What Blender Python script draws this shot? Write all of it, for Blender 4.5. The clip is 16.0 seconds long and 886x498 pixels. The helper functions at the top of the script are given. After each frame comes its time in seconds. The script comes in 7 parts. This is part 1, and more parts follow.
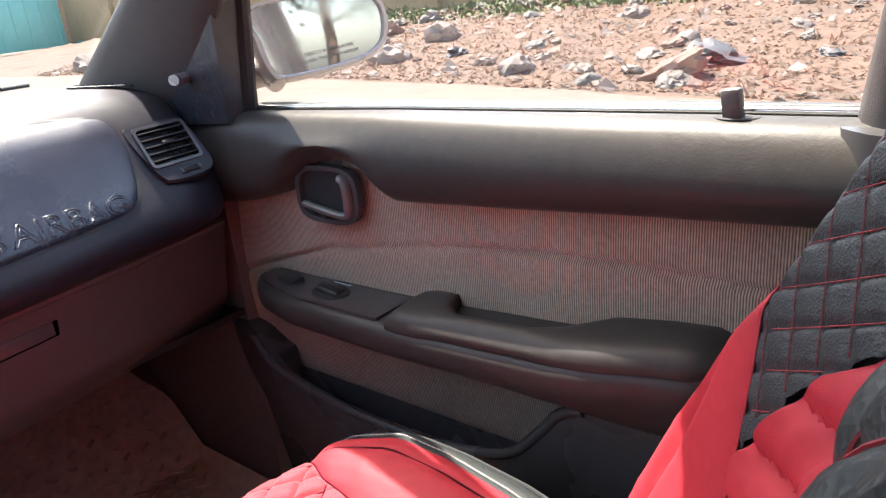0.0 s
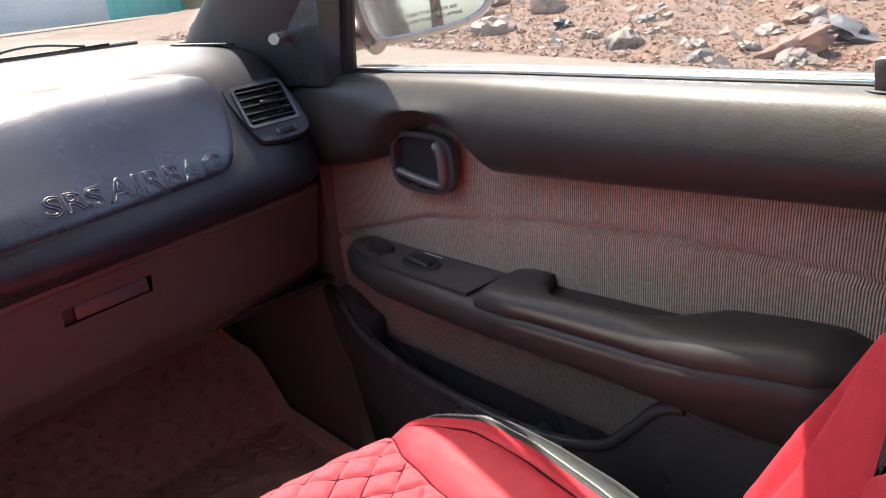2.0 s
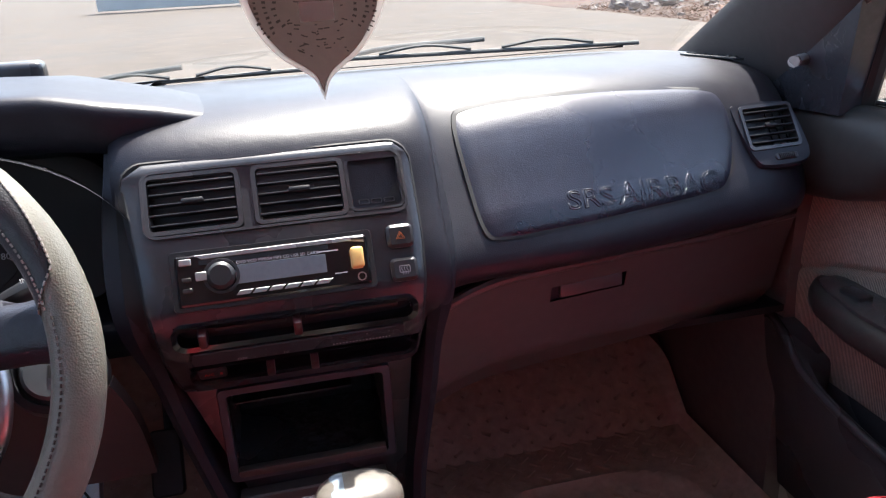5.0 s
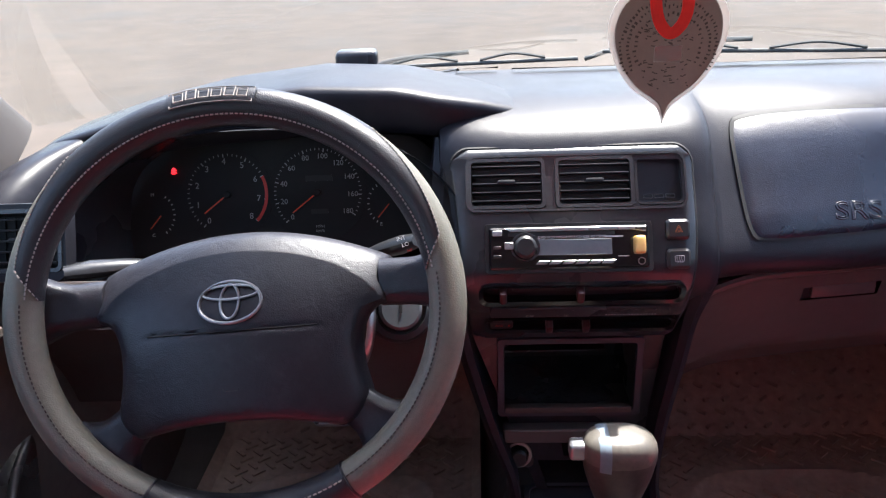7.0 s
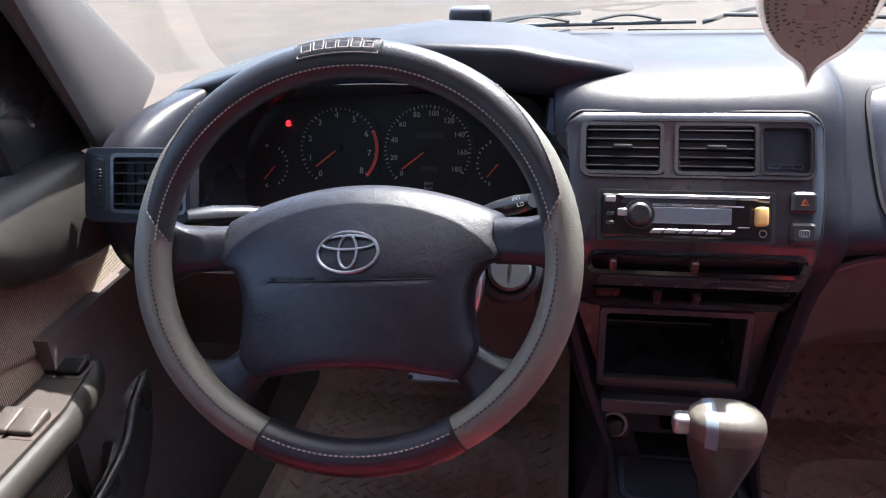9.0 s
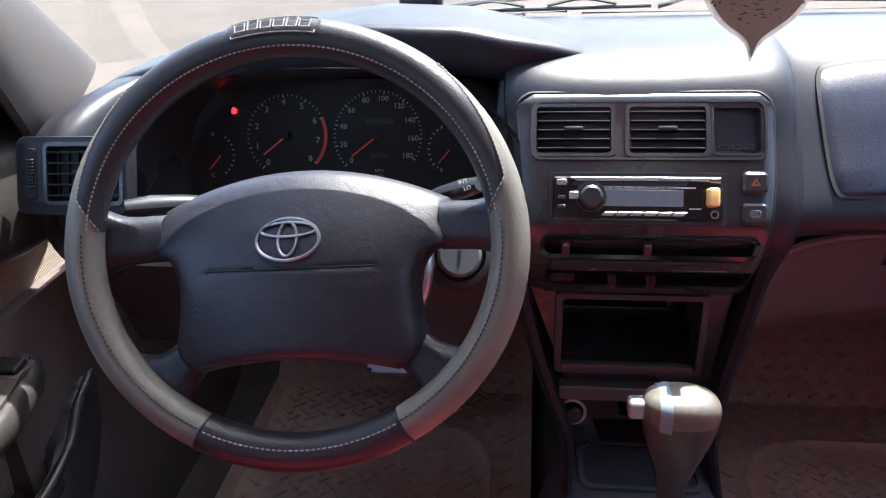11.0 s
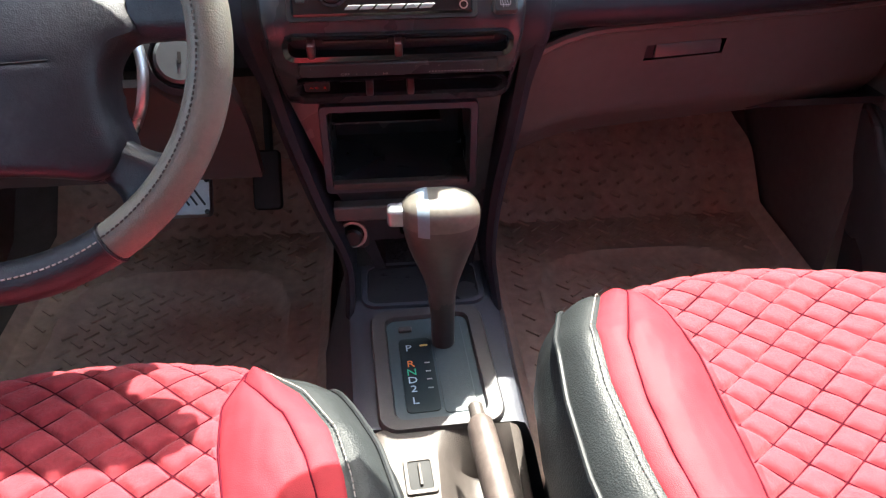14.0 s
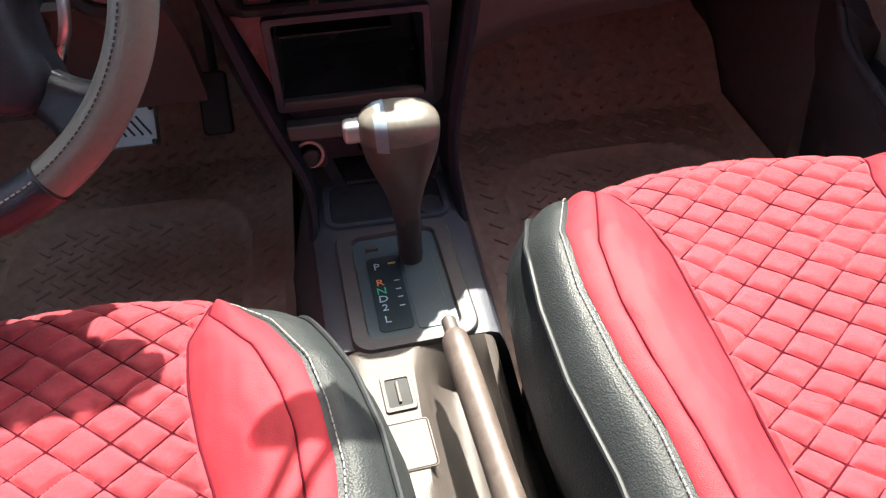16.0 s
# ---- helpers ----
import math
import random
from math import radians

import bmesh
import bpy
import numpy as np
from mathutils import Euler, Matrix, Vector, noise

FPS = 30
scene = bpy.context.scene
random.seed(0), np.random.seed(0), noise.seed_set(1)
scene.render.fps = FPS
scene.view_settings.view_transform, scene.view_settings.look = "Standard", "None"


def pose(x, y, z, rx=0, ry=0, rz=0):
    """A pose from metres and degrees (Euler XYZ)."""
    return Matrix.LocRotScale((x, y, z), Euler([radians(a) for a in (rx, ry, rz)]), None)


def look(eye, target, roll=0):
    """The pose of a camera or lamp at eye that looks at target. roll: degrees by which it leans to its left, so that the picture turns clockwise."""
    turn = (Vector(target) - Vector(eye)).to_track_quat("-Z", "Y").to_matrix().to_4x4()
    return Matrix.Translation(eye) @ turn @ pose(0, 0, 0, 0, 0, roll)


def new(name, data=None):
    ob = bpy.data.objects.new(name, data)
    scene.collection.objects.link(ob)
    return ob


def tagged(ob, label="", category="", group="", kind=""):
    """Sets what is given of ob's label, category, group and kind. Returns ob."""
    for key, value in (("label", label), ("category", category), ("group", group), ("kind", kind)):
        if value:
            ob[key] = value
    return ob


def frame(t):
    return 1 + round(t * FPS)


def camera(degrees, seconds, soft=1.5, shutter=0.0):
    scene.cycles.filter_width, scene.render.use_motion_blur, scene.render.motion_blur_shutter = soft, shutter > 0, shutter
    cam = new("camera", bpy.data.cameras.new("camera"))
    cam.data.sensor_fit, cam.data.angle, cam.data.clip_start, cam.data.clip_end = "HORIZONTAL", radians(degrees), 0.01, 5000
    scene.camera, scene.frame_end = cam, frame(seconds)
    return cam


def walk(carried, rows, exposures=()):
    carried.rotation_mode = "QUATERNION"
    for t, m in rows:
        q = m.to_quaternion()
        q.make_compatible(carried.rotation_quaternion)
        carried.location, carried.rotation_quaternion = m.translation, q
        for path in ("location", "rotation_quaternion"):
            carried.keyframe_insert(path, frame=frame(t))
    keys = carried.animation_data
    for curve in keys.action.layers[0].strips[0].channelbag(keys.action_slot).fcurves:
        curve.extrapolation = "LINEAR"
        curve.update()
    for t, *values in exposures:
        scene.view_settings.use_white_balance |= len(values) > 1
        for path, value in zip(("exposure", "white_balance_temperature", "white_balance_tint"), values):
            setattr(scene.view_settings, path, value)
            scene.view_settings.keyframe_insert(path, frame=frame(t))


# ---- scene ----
from mathutils.bvhtree import BVHTree

cam = camera(60.8, 16.0, soft=1.2)
PATH = [
    (0, (0.114, -0.763, 0.793), (1.522, 0.486, 0.118), -6.5),
    (0.5, (0.134, -0.741, 0.788), (1.466, 0.587, 0.109), -6.8),
    (1, (0.141, -0.736, 0.785), (1.45, 0.611, 0.098), -6.9),
    (1.5, (0.141, -0.734, 0.78), (1.434, 0.62, 0.078), -6.4),
    (2, (0.142, -0.733, 0.778), (1.361, 0.683, 0.064), -6.1),
    (2.5, (0.118, -0.716, 0.791), (1.202, 0.813, 0.092), -5.1),
    (3, (0.067, -0.691, 0.819), (1.001, 0.937, 0.131), -3.9),
    (3.5, (0.051, -0.691, 0.829), (0.822, 1.022, 0.144), -3.3),
    (3.7, (0.039, -0.685, 0.834), (0.768, 1.043, 0.139), -2.9),
    (5.8, (-0.01, -0.702, 0.845), (0.201, 1.155, 0.132), -3.0),
    (6, (-0.032, -0.711, 0.856), (0.144, 1.142, 0.124), -2.7),
    (6.5, (-0.065, -0.756, 0.893), (-0.038, 1.093, 0.131), -2.6),
    (7, (-0.099, -0.793, 0.913), (-0.195, 1.045, 0.131), -2.4),
    (7.5, (-0.12, -0.792, 0.915), (-0.334, 1.021, 0.1), -2.4),
    (8, (-0.129, -0.794, 0.911), (-0.409, 1.002, 0.077), -2.2),
    (8.5, (-0.131, -0.795, 0.908), (-0.439, 0.99, 0.061), -2.2),
    (11, (-0.109, -0.778, 0.89), (-0.344, 1.006, 0.018), -2.3),
    (11.5, (-0.058, -0.758, 0.87), (-0.191, 1.035, -0.005), -1.4),
    (12, (-0.035, -0.745, 0.863), (-0.078, 1.046, -0.026), -0.6),
    (12.5, (-0.029, -0.74, 0.852), (-0.017, 1.024, -0.089), -0.3),
    (13, (-0.018, -0.747, 0.838), (0.02, 0.972, -0.184), -0.3),
    (13.5, (-0.013, -0.756, 0.82), (0.075, 0.91, -0.283), -0.0),
    (14, (-0.002, -0.757, 0.813), (0.131, 0.847, -0.374), -0.1),
    (14.5, (-0.001, -0.753, 0.806), (0.17, 0.793, -0.451), 0.0),
    (15, (-0.002, -0.75, 0.799), (0.192, 0.747, -0.514), -0.2),
    (15.5, (0.001, -0.745, 0.797), (0.201, 0.717, -0.553), -0.6),
    (16, (0.001, -0.739, 0.8), (0.203, 0.708, -0.566), -2.2),
]
EXPOSURES = [(0.0, 3.4, 6950, 9), (1.5, 3.2, 6950, 9), (3.5, 2.95, 6600, 9), (7.0, 2.85, 6250, 9), (8.5, 2.95, 6150, 9), (11.0, 3.08, 6150, 8),
             (12.5, 3.5, 6350, 5), (14.0, 3.58, 6600, 3), (15.5, 3.25, 6750, 4), (16.0, 3.2, 6750, 4)]
walk(cam, [(t, look(eye, target, roll)) for t, eye, target, roll in PATH], EXPOSURES)

# ---- light: high sun ahead and to the right, open sky ----
SUN_TO = Vector((0.205, 0.50, 1.0)).normalized()
world = bpy.data.worlds.new("sky")
scene.world = world
world.use_nodes = True
wn = world.node_tree
sky = wn.nodes.new("ShaderNodeTexSky")
sky.sky_type = 'NISHITA'
sky.sun_disc = False
sky.sun_elevation = math.asin(SUN_TO.z)
sky.sun_rotation = math.atan2(SUN_TO.x, SUN_TO.y)
sky.dust_density = 3.0
wn.links.new(sky.outputs[0], wn.nodes["Background"].inputs[0])
wn.nodes["Background"].inputs[1].default_value = 0.10
sun = new("sun", bpy.data.lights.new("sun", 'SUN'))
sun.data.energy = 2.6
sun.data.angle = radians(0.6)
sun.data.color = (1.0, 0.95, 0.88)
sun.matrix_world = look(SUN_TO * 20, (0, 0, 0))


# ---- materials ----
def material(name, color, rough=0.5, metal=0.0, spread=0.12, scale=40.0, bump=0.0, bump_scale=300.0, coat=0.0,
             dust=None, dust_amount=0.0, sheen=0.0, clear=0.0, ior=1.45, spec=0.5, rvar=0.07, wrinkle=0.0, wrinkle_scale=38.0):
    """A surface with broad stains, fine grain, small relief and creases; sizes in metres."""
    m = bpy.data.materials.new(name)
    m.use_nodes = True
    t = m.node_tree
    n, l = t.nodes, t.links
    b = n["Principled BSDF"]
    co = n.new("ShaderNodeTexCoord")
    big = n.new("ShaderNodeTexNoise")
    big.inputs["Scale"].default_value = scale * 0.25
    big.inputs["Detail"].default_value = 4
    fine = n.new("ShaderNodeTexNoise")
    fine.inputs["Scale"].default_value = scale * 5
    fine.inputs["Detail"].default_value = 3
    l.new(co.outputs["Object"], big.inputs["Vector"])
    l.new(co.outputs["Object"], fine.inputs["Vector"])
    add = n.new("ShaderNodeMath")
    add.operation = 'ADD'
    l.new(big.outputs["Fac"], add.inputs[0])
    l.new(fine.outputs["Fac"], add.inputs[1])
    span = n.new("ShaderNodeMapRange")
    span.inputs["From Min"].default_value, span.inputs["From Max"].default_value = 0.6, 1.4
    l.new(add.outputs[0], span.inputs["Value"])
    ramp = n.new("ShaderNodeMix")
    ramp.data_type = 'RGBA'
    ramp.inputs[6].default_value = (*[c * (1 - spread) for c in color], 1)
    ramp.inputs[7].default_value = (*[min(1, c * (1 + spread)) for c in color], 1)
    l.new(span.outputs["Result"], ramp.inputs[0])
    last = ramp.outputs[2]
    if dust:
        dn = n.new("ShaderNodeTexNoise")
        dn.inputs["Scale"].default_value = scale * 1.3
        dn.inputs["Detail"].default_value = 8
        dn.inputs["Roughness"].default_value = 0.7
        l.new(co.outputs["Object"], dn.inputs["Vector"])
        dr = n.new("ShaderNodeMapRange")
        dr.inputs["From Min"].default_value, dr.inputs["From Max"].default_value = 0.5, 0.78
        dr.inputs["To Max"].default_value = dust_amount
        l.new(dn.outputs["Fac"], dr.inputs["Value"])
        dm = n.new("ShaderNodeMix")
        dm.data_type = 'RGBA'
        l.new(dr.outputs["Result"], dm.inputs[0])
        l.new(last, dm.inputs[6])
        dm.inputs[7].default_value = (*dust, 1)
        last = dm.outputs[2]
    l.new(last, b.inputs["Base Color"])
    rr = n.new("ShaderNodeMapRange")
    rr.inputs["From Min"].default_value, rr.inputs["From Max"].default_value = 0.3, 0.7
    rr.inputs["To Min"].default_value, rr.inputs["To Max"].default_value = max(0.02, rough - rvar), min(1, rough + rvar)
    l.new(big.outputs["Fac"], rr.inputs["Value"])
    l.new(rr.outputs["Result"], b.inputs["Roughness"])
    b.inputs["Metallic"].default_value = metal
    b.inputs["Coat Weight"].default_value = coat
    b.inputs["Sheen Weight"].default_value = sheen
    b.inputs["Specular IOR Level"].default_value = spec
    b.inputs["Transmission Weight"].default_value = clear
    b.inputs["IOR"].default_value = ior
    if bump:
        v = n.new("ShaderNodeTexVoronoi")
        v.inputs["Scale"].default_value = bump_scale * 2.2
        l.new(co.outputs["Object"], v.inputs["Vector"])
        bp = n.new("ShaderNodeBump")
        bp.inputs["Strength"].default_value = bump
        bp.inputs["Distance"].default_value = 0.001
        l.new(v.outputs["Distance"], bp.inputs["Height"])
        l.new(bp.outputs["Normal"], b.inputs["Normal"])
    if wrinkle:
        wn_ = n.new("ShaderNodeTexNoise")
        wn_.inputs["Scale"].default_value = wrinkle_scale
        wn_.inputs["Detail"].default_value = 5
        wn_.inputs["Roughness"].default_value = 0.62
        wn_.inputs["Distortion"].default_value = 0.9
        l.new(co.outputs["Object"], wn_.inputs["Vector"])
        bw = n.new("ShaderNodeBump")
        bw.inputs["Strength"].default_value = wrinkle
        bw.inputs["Distance"].default_value = 0.004
        l.new(wn_.outputs["Fac"], bw.inputs["Height"])
        if b.inputs["Normal"].links:
            l.new(b.inputs["Normal"].links[0].from_socket, bw.inputs["Normal"])
        l.new(bw.outputs["Normal"], b.inputs["Normal"])
    return m


def waves(m, axis, period, strength, distance=0.002):
    """Adds a woven or ribbed relief with straight ribs along one axis, on top of what is there."""
    t = m.node_tree
    n, l = t.nodes, t.links
    co = n.new("ShaderNodeTexCoord")
    w = n.new("ShaderNodeTexWave")
    w.bands_direction = axis
    w.inputs["Scale"].default_value = 0.314 / period
    w.inputs["Distortion"].default_value = 0.6
    w.inputs["Detail Scale"].default_value = 3
    l.new(co.outputs["Object"], w.inputs["Vector"])
    bp = n.new("ShaderNodeBump")
    bp.inputs["Strength"].default_value = strength
    bp.inputs["Distance"].default_value = distance
    l.new(w.outputs["Fac"], bp.inputs["Height"])
    b = n["Principled BSDF"]
    if b.inputs["Normal"].links:
        l.new(b.inputs["Normal"].links[0].from_socket, bp.inputs["Normal"])
    l.new(bp.outputs["Normal"], b.inputs["Normal"])
    src = b.inputs["Base Color"].links[0].from_socket
    mx = n.new("ShaderNodeMix")
    mx.data_type = 'RGBA'
    mx.blend_type = 'MULTIPLY'
    mx.inputs[0].default_value = 0.8
    l.new(src, mx.inputs[6])
    l.new(w.outputs["Color"], mx.inputs[7])
    l.new(mx.outputs[2], b.inputs["Base Color"])
    return m


def glowing(name, color, strength):
    m = material(name, color, 0.4)
    b = m.node_tree.nodes["Principled BSDF"]
    b.inputs["Emission Color"].default_value = (*color, 1)
    b.inputs["Emission Strength"].default_value = strength
    return m


def thin(m, share, clear=0.0):
    """Lets light through a thin sheet: a share of it spreads on the far side, and a part passes straight."""
    n, l = m.node_tree.nodes, m.node_tree.links
    b = n["Principled BSDF"]
    glow = n.new("ShaderNodeBsdfTranslucent")
    l.new(b.inputs["Base Color"].links[0].from_socket, glow.inputs[0])
    mix = n.new("ShaderNodeMixShader")
    mix.inputs[0].default_value = share
    l.new(b.outputs[0], mix.inputs[1])
    l.new(glow.outputs[0], mix.inputs[2])
    last = mix
    if clear:
        see = n.new("ShaderNodeBsdfTransparent")
        last = n.new("ShaderNodeMixShader")
        last.inputs[0].default_value = clear
        l.new(mix.outputs[0], last.inputs[1])
        l.new(see.outputs[0], last.inputs[2])
    l.new(last.outputs[0], n["Material Output"].inputs[0])
    return m


def glass(name, tint, rough=0.0, haze=0.0):
    """A thin pane: clear, with the mirror gloss of glass and a light film of dust and haze."""
    m = bpy.data.materials.new(name)
    m.use_nodes = True
    t = m.node_tree
    n, l = t.nodes, t.links
    n.remove(n["Principled BSDF"])
    clear = n.new("ShaderNodeBsdfTransparent")
    clear.inputs[0].default_value = (*tint, 1)
    gloss = n.new("ShaderNodeBsdfGlossy")
    gloss.inputs["Roughness"].default_value = rough
    face = n.new("ShaderNodeLayerWeight")
    face.inputs[0].default_value = 0.5
    steep = n.new("ShaderNodeMath")
    steep.operation = 'POWER'
    steep.inputs[1].default_value = 4.0
    l.new(face.outputs["Facing"], steep.inputs[0])
    fr = n.new("ShaderNodeMapRange")
    fr.inputs["To Min"].default_value, fr.inputs["To Max"].default_value = 0.05, 0.9
    l.new(steep.outputs[0], fr.inputs["Value"])
    mix = n.new("ShaderNodeMixShader")
    l.new(fr.outputs[0], mix.inputs[0])
    l.new(clear.outputs[0], mix.inputs[1])
    l.new(gloss.outputs[0], mix.inputs[2])
    last = mix
    if haze:
        dust = n.new("ShaderNodeBsdfDiffuse")
        dust.inputs[0].default_value = (0.75, 0.72, 0.68, 1)
        co = n.new("ShaderNodeTexCoord")
        ns = n.new("ShaderNodeTexNoise")
        ns.inputs["Scale"].default_value = 5
        ns.inputs["Detail"].default_value = 6
        l.new(co.outputs["Object"], ns.inputs["Vector"])
        mr = n.new("ShaderNodeMapRange")
        mr.inputs["From Min"].default_value, mr.inputs["From Max"].default_value = 0.35, 0.75
        mr.inputs["To Min"].default_value, mr.inputs["To Max"].default_value = haze * 0.3, haze
        l.new(ns.outputs["Fac"], mr.inputs["Value"])
        m2 = n.new("ShaderNodeMixShader")
        l.new(mr.outputs["Result"], m2.inputs[0])
        l.new(mix.outputs[0], m2.inputs[1])
        l.new(dust.outputs[0], m2.inputs[2])
        last = m2
    l.new(last.outputs[0], n["Material Output"].inputs[0])
    return m


DASH = material("dash_vinyl", (0.015, 0.0145, 0.020), 0.40, spread=0.2, scale=16, bump=0.16, bump_scale=380,
                dust=(0.08, 0.077, 0.085), dust_amount=0.16, rvar=0.14, spec=0.32, wrinkle=0.10, wrinkle_scale=22)
DASH_LOW = material("lower_dash_plastic", (0.070, 0.057, 0.056), 0.40, spread=0.15, scale=16, bump=0.16, bump_scale=420, wrinkle=0.06)
LID = material("airbag_lid_vinyl", (0.013, 0.0145, 0.026), 0.29, spread=0.25, scale=14, bump=0.2, bump_scale=340,
               dust=(0.12, 0.125, 0.16), dust_amount=0.08, rvar=0.12, spec=0.75, wrinkle=0.08, wrinkle_scale=45)
BEZEL = material("satin_black_plastic", (0.028, 0.029, 0.034), 0.27, spread=0.2, scale=30, bump=0.06, bump_scale=700,
                 dust=(0.09, 0.09, 0.095), dust_amount=0.14, rvar=0.1, spec=0.7)
BLACK = material("black_plastic", (0.022, 0.022, 0.024), 0.34, spread=0.2, bump=0.08, bump_scale=500)
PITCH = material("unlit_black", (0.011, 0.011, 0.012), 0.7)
GLOSS = material("gloss_black", (0.008, 0.008, 0.01), 0.12, coat=0.5)
SLAT = material("vent_slat_plastic", (0.014, 0.014, 0.016), 0.42, spread=0.2, spec=0.35)
CLOCKGLASS = material("smoked_clock_glass", (0.010, 0.010, 0.012), 0.34, spread=0.1, spec=0.4)
CHROME = material("chrome", (0.75, 0.76, 0.78), 0.16, metal=1.0, spread=0.05)
STEEL = material("worn_steel", (0.45, 0.45, 0.46), 0.34, metal=1.0, rvar=0.12)
SILVER = material("silver_plastic", (0.36, 0.37, 0.39), 0.28, metal=0.6)
WHITE = material("white_print", (0.6, 0.6, 0.6), 0.5, spread=0.05)
DIMPRINT = material("grey_print", (0.36, 0.36, 0.36), 0.5, spread=0.05)
ORANGE = material("orange_print", (0.8, 0.22, 0.06), 0.5)
GREEN = material("green_print", (0.05, 0.5, 0.28), 0.5)
REDPRINT = material("red_print", (0.6, 0.04, 0.03), 0.45)
BLUEPRINT = material("pale_blue_print", (0.42, 0.52, 0.62), 0.5)
REDLAMP = glowing("red_warning_light", (1.0, 0.02, 0.03), 0.45)
NEEDLE = material("needle_red", (0.85, 0.1, 0.04), 0.4)
DOOR_VINYL = material("door_vinyl", (0.040, 0.037, 0.034), 0.42, spread=0.18, scale=14, bump=0.14, bump_scale=520, rvar=0.08, spec=0.2, wrinkle=0.16, wrinkle_scale=22)
DOOR_HARD = material("door_hard_plastic", (0.048, 0.046, 0.047), 0.27, spread=0.15, scale=14, bump=0.12, bump_scale=500, rvar=0.08, spec=0.6, wrinkle=0.05)
CLOTH = waves(material("ribbed_cloth", (0.48, 0.37, 0.27), 0.95, spread=0.3, scale=30, bump=0.4, bump_scale=900, sheen=0.2, wrinkle=0.3, wrinkle_scale=14),
              'Y', 0.0026, 0.7, 0.0011)
CARPET = material("carpet", (0.1, 0.086, 0.082), 1.0, spread=0.35, scale=120, bump=0.8, bump_scale=900)
MAT = material("brown_rubber", (0.42, 0.31, 0.25), 0.5, spread=0.25, scale=14, bump=0.2, bump_scale=500,
               dust=(0.24, 0.19, 0.15), dust_amount=0.45, wrinkle=0.1)
RED = material("red_leather", (0.31, 0.024, 0.034), 0.56, spread=0.12, scale=18, bump=0.25, bump_scale=600, spec=0.15, wrinkle=0.14, wrinkle_scale=26)
QUILT = material("quilted_red_cloth", (0.27, 0.028, 0.040), 0.6, spread=0.25, scale=60, bump=0.5, bump_scale=700, spec=0.2, sheen=0.12, wrinkle=0.3, wrinkle_scale=60)
SEATBLACK = material("black_leather", (0.023, 0.026, 0.027), 0.48, spread=0.18, scale=20, bump=0.35, bump_scale=270, spec=0.26, wrinkle=0.12)
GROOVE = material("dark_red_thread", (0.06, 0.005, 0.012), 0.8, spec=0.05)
THREAD_RED = material("red_thread", (0.26, 0.02, 0.028), 0.7)
THREAD_PALE = material("pale_thread", (0.30, 0.27, 0.25), 0.7)
PIPING = material("dark_piping", (0.02, 0.022, 0.024), 0.5, spec=0.25)
BEIGE = material("grey_beige_plastic", (0.070, 0.059, 0.054), 0.46, spread=0.12, scale=14, bump=0.3, bump_scale=420,
                 dust=(0.10, 0.085, 0.076), dust_amount=0.3, wrinkle=0.05)
BROWNGREY = material("worn_grip_plastic", (0.085, 0.066, 0.060), 0.42, spread=0.3, scale=30, bump=0.2, bump_scale=500,
                     dust=(0.19, 0.16, 0.14), dust_amount=0.4)
CONSOLE = material("console_plastic", (0.050, 0.053, 0.068), 0.36, spread=0.15, scale=16, bump=0.3, bump_scale=420, wrinkle=0.05)
PLATE = material("shift_plate", (0.052, 0.072, 0.086), 0.4, spread=0.1, bump=0.12)
GEARWIN = material("gear_window_plastic", (0.020, 0.032, 0.038), 0.3, spread=0.1)
FRAMEGREY = material("shift_frame", (0.058, 0.053, 0.057), 0.38, spread=0.15, bump=0.35, bump_scale=420)
KNOB = material("worn_gear_knob", (0.115, 0.103, 0.088), 0.38, spread=0.3, scale=30, bump=0.14, bump_scale=500,
                dust=(0.09, 0.075, 0.068), dust_amount=0.5)
LEVER = material("lever_plastic", (0.035, 0.033, 0.034), 0.34, spread=0.15)
RIM_GREY = material("grey_rim_cover", (0.145, 0.138, 0.114), 0.42, spread=0.12, scale=40, bump=0.22, bump_scale=330)
RIM_DARK = material("dark_rim_cover", (0.022, 0.022, 0.027), 0.34, spread=0.2, scale=40, bump=0.25, bump_scale=400, wrinkle=0.1)
HUB = material("steering_hub_vinyl", (0.018, 0.018, 0.025), 0.37, spread=0.2, scale=24, bump=0.2, bump_scale=400,
               dust=(0.13, 0.13, 0.15), dust_amount=0.16, rvar=0.1, spec=0.5, wrinkle=0.22, wrinkle_scale=42)
PILLAR = material("pillar_trim", (0.058, 0.051, 0.050), 0.5, spread=0.12, scale=14, bump=0.25, bump_scale=450, spec=0.3)
HEADLINER = material("headliner", (0.78, 0.75, 0.7), 0.95, bump=0.3, bump_scale=900)
RUBBER = material("black_rubber", (0.015, 0.015, 0.015), 0.5)
PAINT = material("champagne_car_paint", (0.40, 0.36, 0.34), 0.28, metal=0.35, spread=0.05, coat=0.6)
MIRROR = material("mirror_glass", (0.5, 0.51, 0.53), 0.02, metal=1.0, spread=0.0)
# The door pane's dust film also stands in for reflection haze over the view.
PANE = glass("window_glass", (0.93, 0.92, 0.90), 0.0, 0.09)
SCREEN = glass("windscreen_glass", (0.93, 0.95, 0.94), 0.0, 0.08)
LCD = material("lcd_glass", (0.13, 0.15, 0.17), 0.14, coat=0.4)
YELLOW = material("yellow_plastic", (0.78, 0.48, 0.16), 0.3)
ACRYLIC = thin(material("frosted_acrylic", (0.20, 0.145, 0.13), 0.3, spread=0.08), 0.35, 0.2)
ACRYLIC_RIM = thin(material("clear_acrylic_edge", (0.55, 0.50, 0.47), 0.15, spread=0.03), 0.4, 0.35)
INK = material("brown_print", (0.04, 0.026, 0.022), 0.6)
